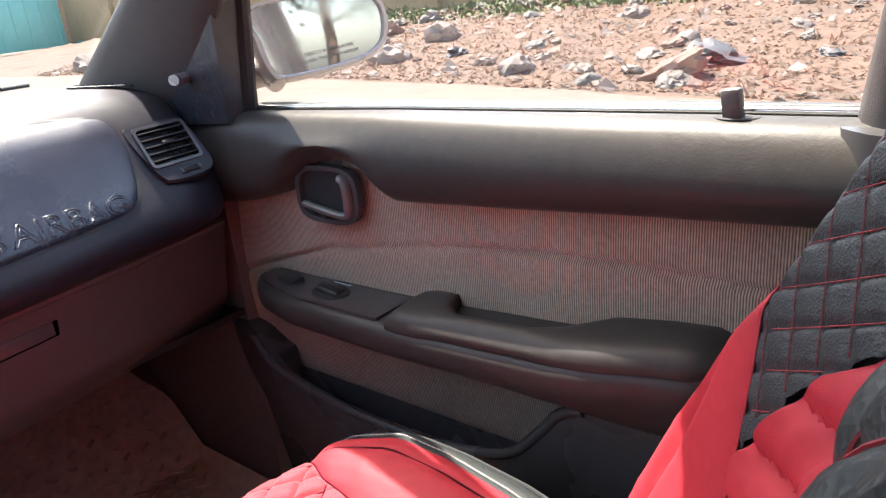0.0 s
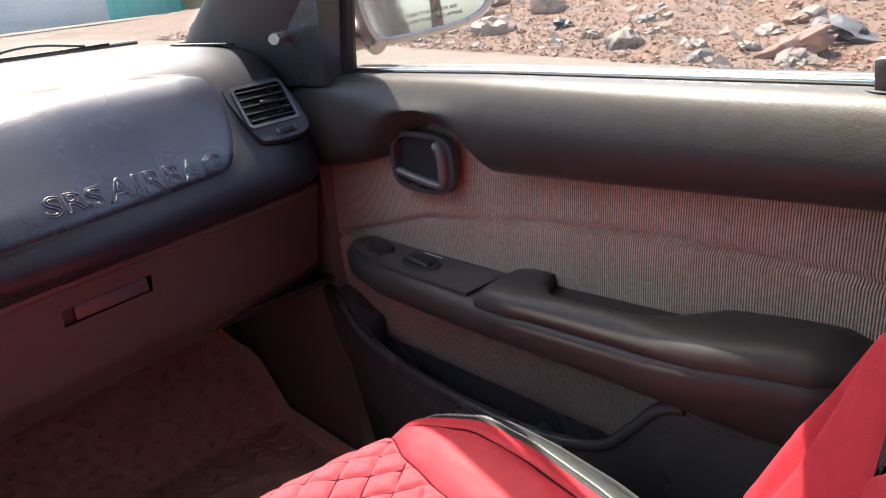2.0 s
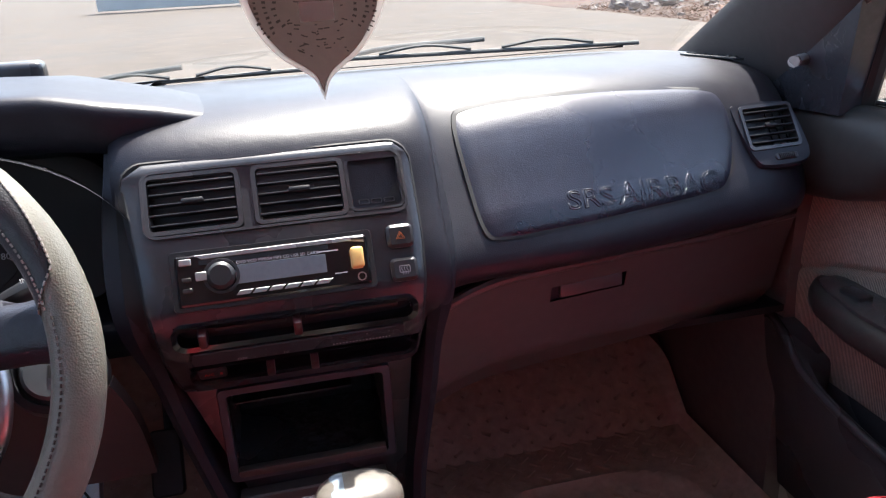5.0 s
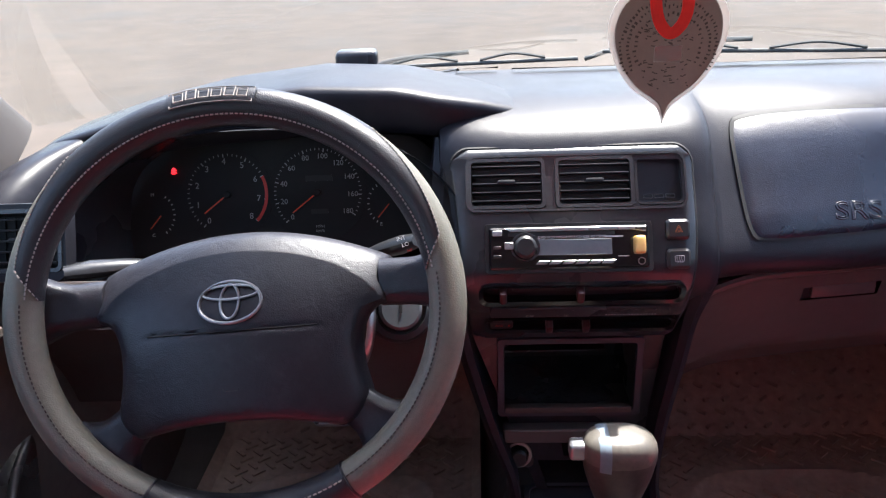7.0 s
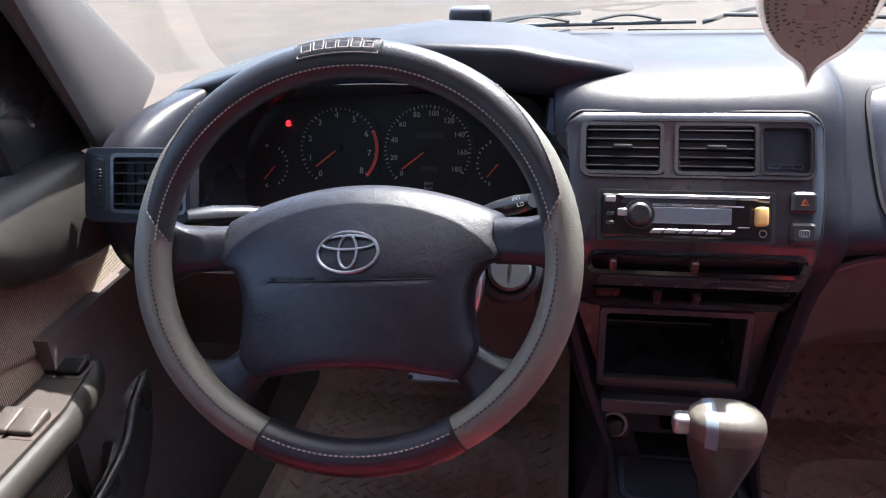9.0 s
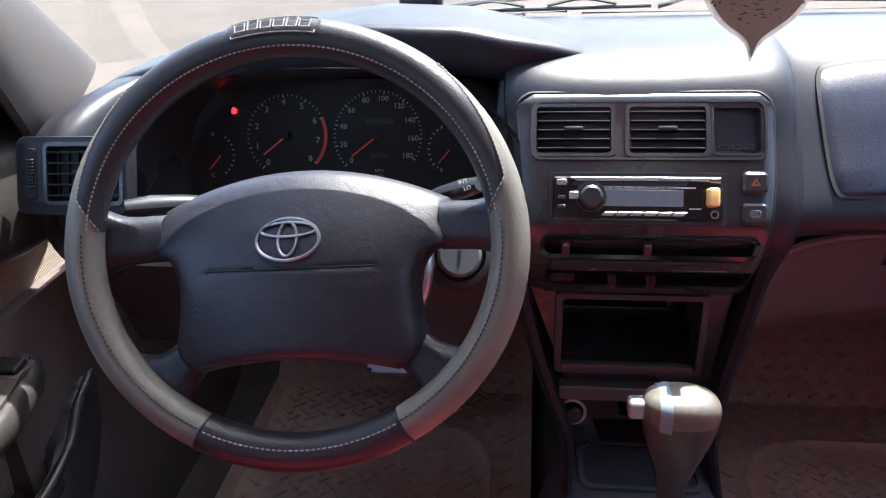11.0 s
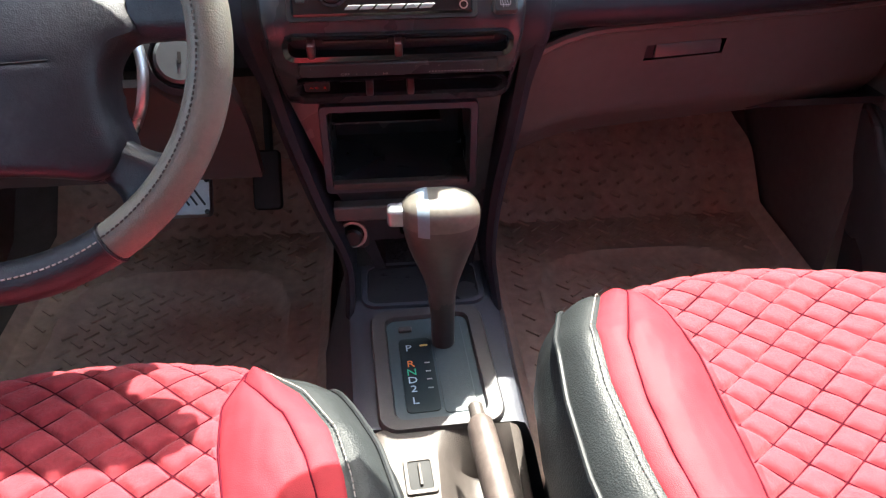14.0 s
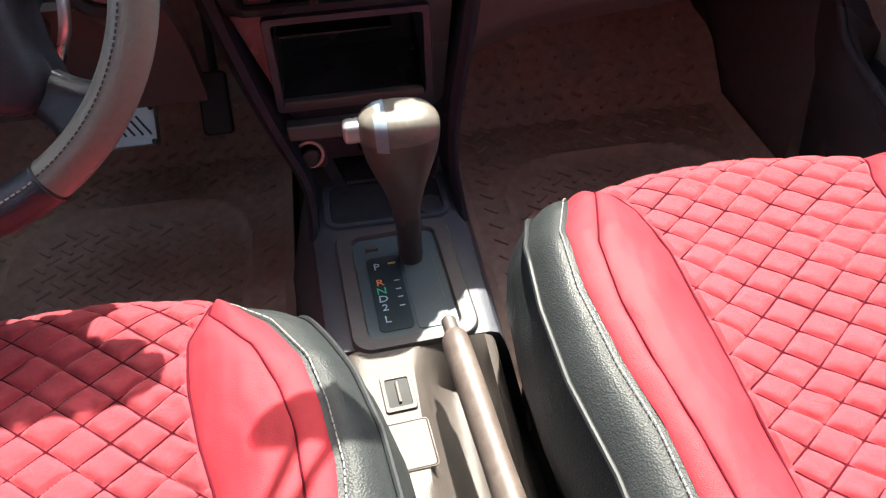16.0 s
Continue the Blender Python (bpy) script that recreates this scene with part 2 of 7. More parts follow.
RIBBON = material("red_ribbon", (0.75, 0.03, 0.02), 0.5, sheen=0.4)


# ---- modelling tools ----
def part(name, bm, mat, parent=None, label="", flat=False):
    me = bpy.data.meshes.new(name)
    bmesh.ops.recalc_face_normals(bm, faces=bm.faces)
    bm.to_mesh(me)
    bm.free()
    me.materials.append(mat)
    if not flat:
        for p in me.polygons:
            p.use_smooth = True
        me.set_sharp_from_angle(angle=radians(38))
    ob = new(name, me)
    if parent:
        ob.parent = parent
    if label:
        ob["label"] = label
    return ob


def thing(name, label, category, group="", kind=""):
    return tagged(new(name), label, category, group, kind)


def face_frame(x, y, z, tilt, spin=0.0):
    """A frame on a surface that leans back: local x to the right, y up along it, z out of it towards the rear of the cabin."""
    s, c = math.sin(radians(tilt)), math.cos(radians(tilt))
    m = Matrix(((1, 0, 0, x), (0, s, -c, y), (0, c, s, z), (0, 0, 0, 1)))
    return m @ Matrix.Rotation(radians(spin), 4, 'Y')


def curve(pts, per=6, closed=False):
    """A smooth line through points of any dimension."""
    p = [np.array(q, float) for q in pts]
    n = len(p)
    out = []
    for i in range(n if closed else n - 1):
        if closed:
            a, b, c, d = p[i - 1], p[i], p[(i + 1) % n], p[(i + 2) % n]
        else:
            b, c = p[i], p[i + 1]
            a = p[i - 1] if i else 2 * b - c
            d = p[i + 2] if i + 2 < n else 2 * c - b
        for k in range(per):
            t = k / per
            out.append(0.5 * (2 * b + (c - a) * t + (2 * a - 5 * b + 4 * c - d) * t * t + (3 * b - a - 3 * c + d) * t ** 3))
    if not closed:
        out.append(p[-1])
    return out


def round_rect(w, h, r, n=5):
    out = []
    for cx, cy, a in ((w / 2 - r, h / 2 - r, 0), (-w / 2 + r, h / 2 - r, 90), (-w / 2 + r, -h / 2 + r, 180), (w / 2 - r, -h / 2 + r, 270)):
        for k in range(n + 1):
            q = radians(a + 90 * k / n)
            out.append((cx + r * math.cos(q), cy + r * math.sin(q)))
    return out


def loft(bm, rings, closed=True, caps=True, around=False):
    rows = [[bm.verts.new(p) for p in ring] for ring in rings]
    m = len(rows[0])
    pairs = list(zip(rows, rows[1:])) + ([(rows[-1], rows[0])] if around else [])
    for a, b in pairs:
        for i in range(m if closed else m - 1):
            j = (i + 1) % m
            bm.faces.new((a[i], a[j], b[j], b[i]))
    if caps and closed and not around:
        bm.faces.new(rows[0][::-1])
        bm.faces.new(rows[-1])
    return rows


def slab(bm, outline, depth, m=Matrix(), bevel=0.0):
    """A plate with a flat outline (local x, y), its face at local z = depth and a rounded front edge."""
    area = sum(outline[i - 1][0] * p[1] - p[0] * outline[i - 1][1] for i, p in enumerate(outline))

    def ring(inset, z):
        inset = inset if area > 0 else -inset
        res = []
        k = len(outline)
        for i, p in enumerate(outline):
            a, b = np.array(outline[i - 1]), np.array(outline[(i + 1) % k])
            t = b - a
            nrm = np.array((-t[1], t[0]))
            nrm = nrm / (np.linalg.norm(nrm) + 1e-9)
            q = np.array(p) + nrm * inset
            res.append(m @ Vector((q[0], q[1], z)))
        return res
    rings = [ring(0, 0), ring(0, depth - bevel)]
    if bevel:
        rings += [ring(bevel, depth)]
    loft(bm, rings)


def box(bm, sx, sy, sz, m=Matrix(), bevel=0.0, seg=2):
    made = bmesh.ops.create_cube(bm, size=1.0, matrix=m @ Matrix.Diagonal((sx, sy, sz, 1)))
    if bevel:
        edges = list({e for v in made["verts"] for e in v.link_edges})
        bmesh.ops.bevel(bm, geom=edges, offset=bevel, segments=seg, profile=0.5, affect='EDGES')


def tube(bm, pts, radius, n=10, closed=False, squash=1.0):
    """A round bar along a line; radius may be a number or one for each point."""
    pts = [Vector(p) for p in pts]
    k = len(pts)
    rings = []
    ref = Vector((0, 0, 1))
    for i, p in enumerate(pts):
        a = pts[i - 1] if (i or closed) else p
        b = pts[(i + 1) % k] if (i + 1 < k or closed) else p
        t = (b - a).normalized()
        if i == 0:
            ref = t.cross(Vector((0.31, 0.2, 0.93))).normalized()
        u = (ref - t * ref.dot(t)).normalized()
        ref = u
        v = t.cross(u)
        r = radius[i] if isinstance(radius, (list, tuple)) else radius
        rings.append([p + (u * math.cos(q) + v * math.sin(q) * squash) * r for q in [2 * math.pi * j / n for j in range(n)]])
    loft(bm, rings, around=closed)


def ring_frame(bm, outer, inner, depth, m=Matrix(), bevel=0.001):
    """A picture-frame: two outlines with the same number of points."""
    rows = []
    for o, z in ((outer, 0), (outer, depth - bevel)):
        rows.append([m @ Vector((p[0], p[1], z)) for p in o])
    mid = [((9 * o[0] + i[0]) / 10, (9 * o[1] + i[1]) / 10) for o, i in zip(outer, inner)]
    mid2 = [((o[0] + 9 * i[0]) / 10, (o[1] + 9 * i[1]) / 10) for o, i in zip(outer, inner)]
    rows.append([m @ Vector((p[0], p[1], depth)) for p in mid])
    rows.append([m @ Vector((p[0], p[1], depth)) for p in mid2])
    rows.append([m @ Vector((p[0], p[1], depth - bevel)) for p in inner])
    rows.append([m @ Vector((p[0], p[1], 0)) for p in inner])
    loft(bm, rows, caps=False)


def sheet(bm, us, vs, place, skip=lambda u, v: False, depth=0.0, back=Vector((0, 1, 0))):
    """A curved panel over breakpoints us, vs with openings where skip() holds, and edges turned back by depth."""
    grid = {}

    def vert(i, j):
        if (i, j) not in grid:
            grid[i, j] = bm.verts.new(place(us[i], vs[j]))
        return grid[i, j]
    keep = {(i, j) for i in range(len(us) - 1) for j in range(len(vs) - 1)
            if not skip((us[i] + us[i + 1]) / 2, (vs[j] + vs[j + 1]) / 2)}
    for i, j in keep:
        bm.faces.new((vert(i, j), vert(i + 1, j), vert(i + 1, j + 1), vert(i, j + 1)))
    if depth:
        rear = {}

        def behind(v):
            if v not in rear:
                rear[v] = bm.verts.new(v.co + back * depth)
            return rear[v]
        for i, j in keep:
            for di, dj, a, b in ((-1, 0, (i, j), (i, j + 1)), (1, 0, (i + 1, j + 1), (i + 1, j)), (0, -1, (i + 1, j), (i, j)), (0, 1, (i, j + 1), (i + 1, j + 1))):
                if (i + di, j + dj) not in keep:
                    p, q = vert(*a), vert(*b)
                    bm.faces.new((q, p, behind(p), behind(q)))


def lines(a, b, n):
    return [a + (b - a) * i / n for i in range(n + 1)]


def breaks(values, step):
    vals = sorted(set(round(v, 5) for v in values))
    out = []
    for a, b in zip(vals, vals[1:]):
        k = max(1, int((b - a) / step))
        out += [a + (b - a) * i / k for i in range(k)]
    return out + [vals[-1]]


def words(name, text, size, m, mat, parent, depth=0.0003, stretch=1.0, align='CENTER', outline=0.0):
    cu = bpy.data.curves.new(name, 'FONT')
    cu.body, cu.size, cu.extrude, cu.align_x, cu.align_y = text, size, depth, align, 'CENTER'
    cu.resolution_u = 2
    if outline:
        cu.fill_mode, cu.bevel_depth, cu.bevel_resolution, cu.resolution_u = 'NONE', outline, 1, 4
    tmp = bpy.data.objects.new("tmp", cu)
    scene.collection.objects.link(tmp)
    bpy.context.view_layer.update()
    me = bpy.data.meshes.new_from_object(tmp.evaluated_get(bpy.context.evaluated_depsgraph_get()))
    bpy.data.objects.remove(tmp)
    bpy.data.curves.remove(cu)
    me.transform(m @ Matrix.Diagonal((stretch, 1, 1, 1)))
    me.materials.clear()
    me.materials.append(mat)
    me.name = name
    ob = new(name, me)
    ob.parent = parent
    return ob


def at(x, y, z):
    return Matrix.Translation((x, y, z))


def interp(x, table):
    return float(np.interp(x, [t[0] for t in table], [t[1] for t in table]))

# ---- outside: dusty yard, littered verge, walls ----
MID = 0.010            # the car's middle line
GROUND_Z = -0.28


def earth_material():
    # Grey patches passed as dust are sky reflections painted into the earth colour.
    m = material("dusty_earth_sky_patches", (0.072, 0.056, 0.043), 0.95, spread=0.3, scale=0.5, bump=0.5, bump_scale=30,
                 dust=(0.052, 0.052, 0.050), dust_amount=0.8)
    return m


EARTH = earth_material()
VERGE = material("brown_verge_earth", (0.066, 0.038, 0.026), 0.95, spread=0.5, scale=3.0, bump=0.8, bump_scale=20,
                 dust=(0.062, 0.043, 0.032), dust_amount=0.7)
LEAFLITTER = material("dry_leaf_litter", (0.07, 0.05, 0.03), 0.9, spread=0.35, scale=3)
GREENLEAF = material("green_weeds", (0.075, 0.10, 0.03), 0.8, spread=0.35, scale=3)
BAGWHITE = thin(material("white_plastic_bag", (0.20, 0.172, 0.16), 0.6, spread=0.3, scale=9, wrinkle=0.5, wrinkle_scale=30), 0.5, 0.12)
BAGPINK = thin(material("pink_plastic_bag", (0.19, 0.125, 0.108), 0.6, spread=0.3, scale=9, wrinkle=0.5, wrinkle_scale=30), 0.5, 0.12)
BAGBLUE = thin(material("pale_blue_bag", (0.155, 0.15, 0.15), 0.6, spread=0.3, scale=9, wrinkle=0.5, wrinkle_scale=30), 0.5, 0.12)
BAGDARK = material("dark_bag", (0.03, 0.03, 0.032), 0.5)


def island_tones(m, tones):
    """Gives each loose piece of a mesh one of several colours."""
    n, l = m.node_tree.nodes, m.node_tree.links
    geo = n.new("ShaderNodeNewGeometry")
    ramp = n.new("ShaderNodeValToRGB")
    ramp.color_ramp.interpolation = 'CONSTANT'
    while len(ramp.color_ramp.elements) < len(tones):
        ramp.color_ramp.elements.new(0.5)
    for k, (e, c) in enumerate(zip(ramp.color_ramp.elements, tones)):
        e.position, e.color = k / len(tones), (*c, 1)
    l.new(geo.outputs["Random Per Island"], ramp.inputs[0])
    l.new(ramp.outputs[0], n["Principled BSDF"].inputs["Base Color"])
    return m


island_tones(LEAFLITTER, ((0.080, 0.046, 0.030), (0.105, 0.067, 0.047), (0.06, 0.034, 0.022), (0.10, 0.048, 0.032), (0.115, 0.082, 0.062), (0.075, 0.047, 0.031), (0.14, 0.108, 0.092)))
thin(LEAFLITTER, 0.45)
WALL_OCHRE = material("ochre_wall", (0.27, 0.20, 0.11), 0.9, spread=0.2, scale=1.5, dust=(0.3, 0.24, 0.15), dust_amount=0.5)
WALL_WHITE = material("white_wall", (0.5, 0.5, 0.48), 0.9, spread=0.1, scale=1.0)
TEAL = material("teal_gate_paint", (0.08, 0.38, 0.34), 0.6, spread=0.15, scale=2)

bm = bmesh.new()
us = [-900, -200, -60, -25] + lines(-12, 26, 76) + [60, 200, 900]
vs = [-900, -200, -60] + lines(-20, 40, 60) + [90, 250, 900]
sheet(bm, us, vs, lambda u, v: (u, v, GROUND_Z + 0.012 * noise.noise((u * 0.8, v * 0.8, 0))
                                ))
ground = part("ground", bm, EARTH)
tagged(ground, "pale dusty earth yard stretching to the walls", "ground", kind="structure")

bm = bmesh.new()


def lane_edge(y):
    return min(7.2, max(5.2, 5.55 + 0.17 * y)) + 0.12 * noise.noise((y * 1.1, 5, 0))


def verge_z(x, y):
    e = x - lane_edge(y)
    return GROUND_Z + min(0.03, e * 0.05) + min(0.25, max(0, e - 1.0) * 0.05) + min(0.09, 0.1 * max(0, e)) * abs(noise.noise((x * 1.3, y * 1.3, 3)))


def verge_place(u, v):
    x = lane_edge(v) - 0.2 + (15.4 - lane_edge(v)) * u
    return (x, v, verge_z(x, v) + 0.03 * noise.noise((x * 5, v * 5, 1)) * min(1, 4 * u) - (0.1 if u == 0 else 0))


sheet(bm, lines(0, 1, 56), breaks([-12, 26], 0.16), verge_place)
tagged(part("verge", bm, VERGE), "brown littered verge beside the dirt lane", "verge", kind="structure")

wall = thing("wall_east", "ochre plastered boundary wall behind the verge", "wall", kind="structure")
bm = bmesh.new()
box(bm, 0.25, 60, 2.6, at(15.4, 8, 1.2), 0.02)
for k in range(-5, 9):
    box(bm, 0.4, 0.4, 2.8, at(15.3, k * 4.0, 1.25), 0.03)
part("wall_body", bm, WALL_OCHRE, wall)
wall = thing("wall_north", "white wall of the yard with a teal gate", "wall", kind="structure")
bm = bmesh.new()
box(bm, 18, 0.25, 2.4, at(3.0, 32, 1.0), 0.02)
box(bm, 18, 0.25, 2.4, at(27.5, 32, 1.0), 0.02)
part("wall_body", bm, WALL_WHITE, wall)
gate = thing("gate", "teal painted sheet metal double gate in the white wall", "gate")
for gx in (13.5, 16.9):
    bm = bmesh.new()
    box(bm, 3.3, 0.08, 2.4, at(gx, 31.9, 1.0), 0.01)
    for k in range(6):
        box(bm, 0.05, 0.05, 2.3, at(gx - 1.4 + k * 0.56, 31.84, 1.0))
    part("gate_leaf", bm, TEAL, gate)

# house and trees behind the car, seen in the door mirror
house = thing("house", "low plastered house with a red sheet roof behind the car", "house")
bm = bmesh.new()
box(bm, 7, 5, 3.0, at(6.5, -17, 1.2), 0.03)
part("wall", bm, WALL_OCHRE, house)
bm = bmesh.new()
loft(bm, [[(x, -20.2, 2.6), (x, -17, 4.2), (x, -13.8, 2.6), (x, -13.8, 2.7), (x, -17, 4.35), (x, -20.2, 2.7)] for x in (2.6, 10.4)])
part("roof", bm, material("red_sheet_roof", (0.32, 0.06, 0.04), 0.5, spread=0.2, scale=3), house)
for wx in (4.6, 8.2):
    bm = bmesh.new()
    ring_frame(bm, round_rect(1.2, 1.3, 0.02, 2), round_rect(1.0, 1.1, 0.02, 2), 0.08, Matrix(((-1, 0, 0, wx), (0, 0, 1, -14.5), (0, 1, 0, 1.3), (0, 0, 0, 1))), 0.02)
    wf = part("window", bm, WALL_WHITE, house)
    bm = bmesh.new()
    box(bm, 1.0, 0.02, 1.1, at(wx, -14.47, 1.3))
    part("pane", bm, GLOSS, wf)
BARK = material("brown_bark", (0.12, 0.085, 0.06), 0.95, spread=0.35, scale=6)
LEAVES = material("dark_green_leaves", (0.055, 0.085, 0.03), 0.7, spread=0.4, scale=4)


def tree(x, y, h, seed):
    r = random.Random(seed)
    tr = thing("tree", "leafy dark green tree standing behind the yard", "tree", "trees behind the yard")
    bm = bmesh.new()
    tube(bm, [(x, y, GROUND_Z), (x + 0.1, y, h * 0.25), (x, y + 0.1, h * 0.5), (x + 0.1, y, h * 0.8)], [0.22, 0.17, 0.13, 0.04], 10)
    tips = []
    for k in range(9):
        a, z = k * 2.4, h * (0.32 + 0.05 * k)
        q = Vector((x + math.cos(a) * h * 0.30, y + math.sin(a) * h * 0.30, z + h * 0.16))
        tube(bm, curve([(x, y, z), (x + (q.x - x) * 0.5, y + (q.y - y) * 0.5, z + h * 0.05), q], 4), 0.05, 6)
        tips.append(q)
    part("trunk", bm, BARK, tr)
    vs, fs = [], []
    for k in range(3600):
        c = r.choice(tips)
        d = Vector((r.gauss(0, 1), r.gauss(0, 1), r.gauss(0, 0.8))) * h * 0.085
        e = Euler((r.uniform(0, 6), r.uniform(0, 6), r.uniform(0, 6))).to_matrix()
        n = len(vs)
        vs += [c + d + e @ Vector(q) * h * 0.022 for q in ((-1, 0, 0), (0, -0.45, 0), (1, 0, 0), (0, 0.45, 0))]
        fs.append((n, n + 1, n + 2, n + 3))
    me = bpy.data.meshes.new("crown")
    me.from_pydata(vs, [], fs)
    me.materials.append(LEAVES)
    cr = new("crown", me)
    cr.parent = tr


for i, (x, y, h) in enumerate(((12.2, -6.5, 5.0), (13.0, -12.0, 6.0), (12.0, -19.0, 6.5), (1.0, -22.0, 6.0))):
    tree(x, y, h, i + 20)

# litter: crumpled bags on the verge, scraps and dry stalks between them
rng = random.Random(4)


def crumpled(seed, size):
    r = random.Random(seed)
    b = bmesh.new()
    bmesh.ops.create_icosphere(b, subdivisions=3, radius=size)
    off = Vector((r.random() * 50, r.random() * 50, r.random() * 50))
    for v in b.verts:
        d = v.co.normalized()
        fold = abs(noise.noise(d * 2.6 + off)) + 0.6 * abs(noise.noise(d * 6 + off))
        k = 0.72 + 0.5 * noise.noise(d * 1.4 + off) + 0.45 * fold
        v.co = Vector((d.x * 1.3, d.y * 1.3, d.z * 0.72)) * size * k
    return b


bag_meshes = []
for i, m in enumerate((BAGWHITE, BAGWHITE, BAGPINK, BAGBLUE, BAGWHITE, BAGDARK, BAGPINK)):
    ob = part("plastic_bag", crumpled(i, 0.22), m)
    tagged(ob, ("crumpled white plastic bag", "crumpled white plastic bag", "crumpled pinkish plastic bag", "crumpled pale blue plastic bag",
                "crumpled white plastic bag", "crumpled black plastic bag", "crumpled pinkish plastic bag")[i] + " dumped on the verge",
           "bag", "litter on the verge")
    bag_meshes.append(ob)


for i in range(150):
    y = -1 + 17 * rng.random()
    x = lane_edge(y) + 0.25 + (14.4 - lane_edge(y)) * rng.random() ** 1.3
    s = 0.24 + 0.95 * rng.random() ** 2.2
    mm = pose(x, y, verge_z(x, y) + 0.04 * s, rng.uniform(-20, 20), rng.uniform(-20, 20), rng.uniform(0, 360)) @ Matrix.Diagonal((s, s, s * rng.uniform(0.7, 1.3), 1))
    if i < len(bag_meshes):
        bag_meshes[i].matrix_basis = mm
    else:
        src = bag_meshes[rng.choice((0, 0, 1, 1, 2, 3, 4, 4, 6) if i % 17 else (5,))]
        o = src.copy()
        scene.collection.objects.link(o)
        o.matrix_basis = mm
bm = bmesh.new()
for i in range(32000):
    y = -2 + 19 * rng.random()
    x = lane_edge(y) + 0.05 + (15.2 - lane_edge(y)) * rng.random() ** 1.3
    z = verge_z(x, y)
    h, a = rng.uniform(0.006, 0.035) * (3.0 if rng.random() < 0.05 else 1), rng.uniform(0, 6.28)
    lean = Vector((math.cos(a), math.sin(a), 0)) * (0.02 + h * rng.uniform(0.4, 2.2))
    w = Vector((-math.sin(a), math.cos(a), 0)) * rng.uniform(0.006, 0.03)
    p = Vector((x, y, z))
    v = [bm.verts.new(q) for q in (p - w, p + w, p + lean + Vector((0, 0, h)))]
    bm.faces.new(v)
tagged(part("leaf_litter", bm, LEAFLITTER, flat=True), "dry leaves, stalks and scraps covering the verge", "leaf litter", kind="stuff")
bm = bmesh.new()
for i in range(2600):
    x, y = 12.0 + 3.0 * rng.random(), 3 + 13 * rng.random()
    p = Vector((x, y, verge_z(x, y) + rng.uniform(0, 0.45) * max(0.0, noise.noise((x * 0.8, y * 0.8, 7)) + 0.15)))
    a = Euler((rng.uniform(0, 6), rng.uniform(0, 6), rng.uniform(0, 6))).to_matrix()
    v = [bm.verts.new(p + a @ Vector(q) * rng.uniform(0.04, 0.1)) for q in ((-1, 0, 0), (0, -0.5, 0), (1, 0, 0), (0, 0.5, 0))]
    bm.faces.new(v)
tagged(part("green_weeds", bm, GREENLEAF, flat=True), "low green weeds at the foot of the wall", "weeds", kind="stuff")
bm = bmesh.new()
for i in range(600):
    y = -2 + 19 * rng.random()
    x = lane_edge(y) + (14.7 - lane_edge(y)) * rng.random() ** 1.2
    p = Vector((x, y, verge_z(x, y) + 0.03))
    s = rng.uniform(0.02, 0.09)
    a = Euler((rng.uniform(-.7, .7), rng.uniform(-.7, .7), rng.uniform(0, 6))).to_matrix()
    v = [bm.verts.new(p + a @ Vector(q) * s) for q in ((-1, -.7, 0), (1, -.5, 0.2), (0.8, .7, 0), (-.9, .6, 0.3))]
    bm.faces.new(v)
tagged(part("paper_scraps", bm, BAGWHITE, flat=True), "white scraps of paper and plastic strewn over the verge", "litter", kind="stuff")


# ---- the car's shell round the cabin ----
def both(x, side):
    """x on the passenger's side, or its mirror image on the driver's side."""
    return x if side > 0 else 2 * MID - x


bm = bmesh.new()
us, vs = breaks([-0.72, -0.10, -0.02, 0.10, 0.18, 0.73], 0.06), breaks([-2.2, 0.42, 0.75], 0.08)


def floor_z(x, y):
    z = 0.0
    if y > 0.40:
        z = (y - 0.40) * 0.95
    t = abs(x - 0.04)
    if t < 0.12:
        z = max(z, 0.12 * min(1, (0.12 - t) / 0.04))
    return z


sheet(bm, us, vs, lambda u, v: (u, v, floor_z(u, v) - 0.012))
tagged(part("floor", bm, CARPET), "dark carpeted cabin floor with a tunnel and sloping toe board", "floor", kind="structure")
bm = bmesh.new()
box(bm, 1.5, 0.03, 0.60, at(MID, 0.78, 0.26))
tagged(part("wall_firewall", bm, CARPET), "dark carpeted bulkhead ahead of the footwells", "wall", kind="structure")
bm = bmesh.new()
for s in (1, -1):
    box(bm, 0.03, 0.6 if s > 0 else 0.80, 0.68 if s > 0 else 0.52, at(both(0.725, s), 0.48 if s > 0 else 0.24, 0.29 if s > 0 else 0.21))
tagged(part("wall_kick_panel", bm, material("kick_panel_plastic", (0.13, 0.105, 0.098), 0.45, spread=0.2, scale=14, bump=0.15, bump_scale=420)), "dark plastic kick panels at both sides of the footwells", "wall", kind="structure")

bm = bmesh.new()


def pillar_front(v, side):
    """The windscreen's edge along the pillar, from the dash (0) to the roof (1)."""
    return Vector((0.665 - 0.04 * v, 0.43 - 0.70 * v, 0.70 + 0.385 * v)) if side > 0 else Vector((-0.750 + 0.05 * v, 0.235 - 0.50 * v, 0.70 + 0.385 * v))


def pillar_rear(v, side):
    return Vector((0.715 - 0.09 * v, 0.20 - 0.44 * v, 0.655 + 0.42 * v)) if side > 0 else Vector((-0.674 + 0.09 * v, -0.02 - 0.30 * v, 0.655 + 0.42 * v))


def screen_place(u, v):
    k = (u + 0.66) / 1.32
    v = v * 1.15 - 0.12
    p = pillar_front(v, -1).lerp(pillar_front(v, 1), k)
    return p + Vector((0, (0.22 - 0.19 * v) * (1 - (u / 0.66) ** 2), 0.01))


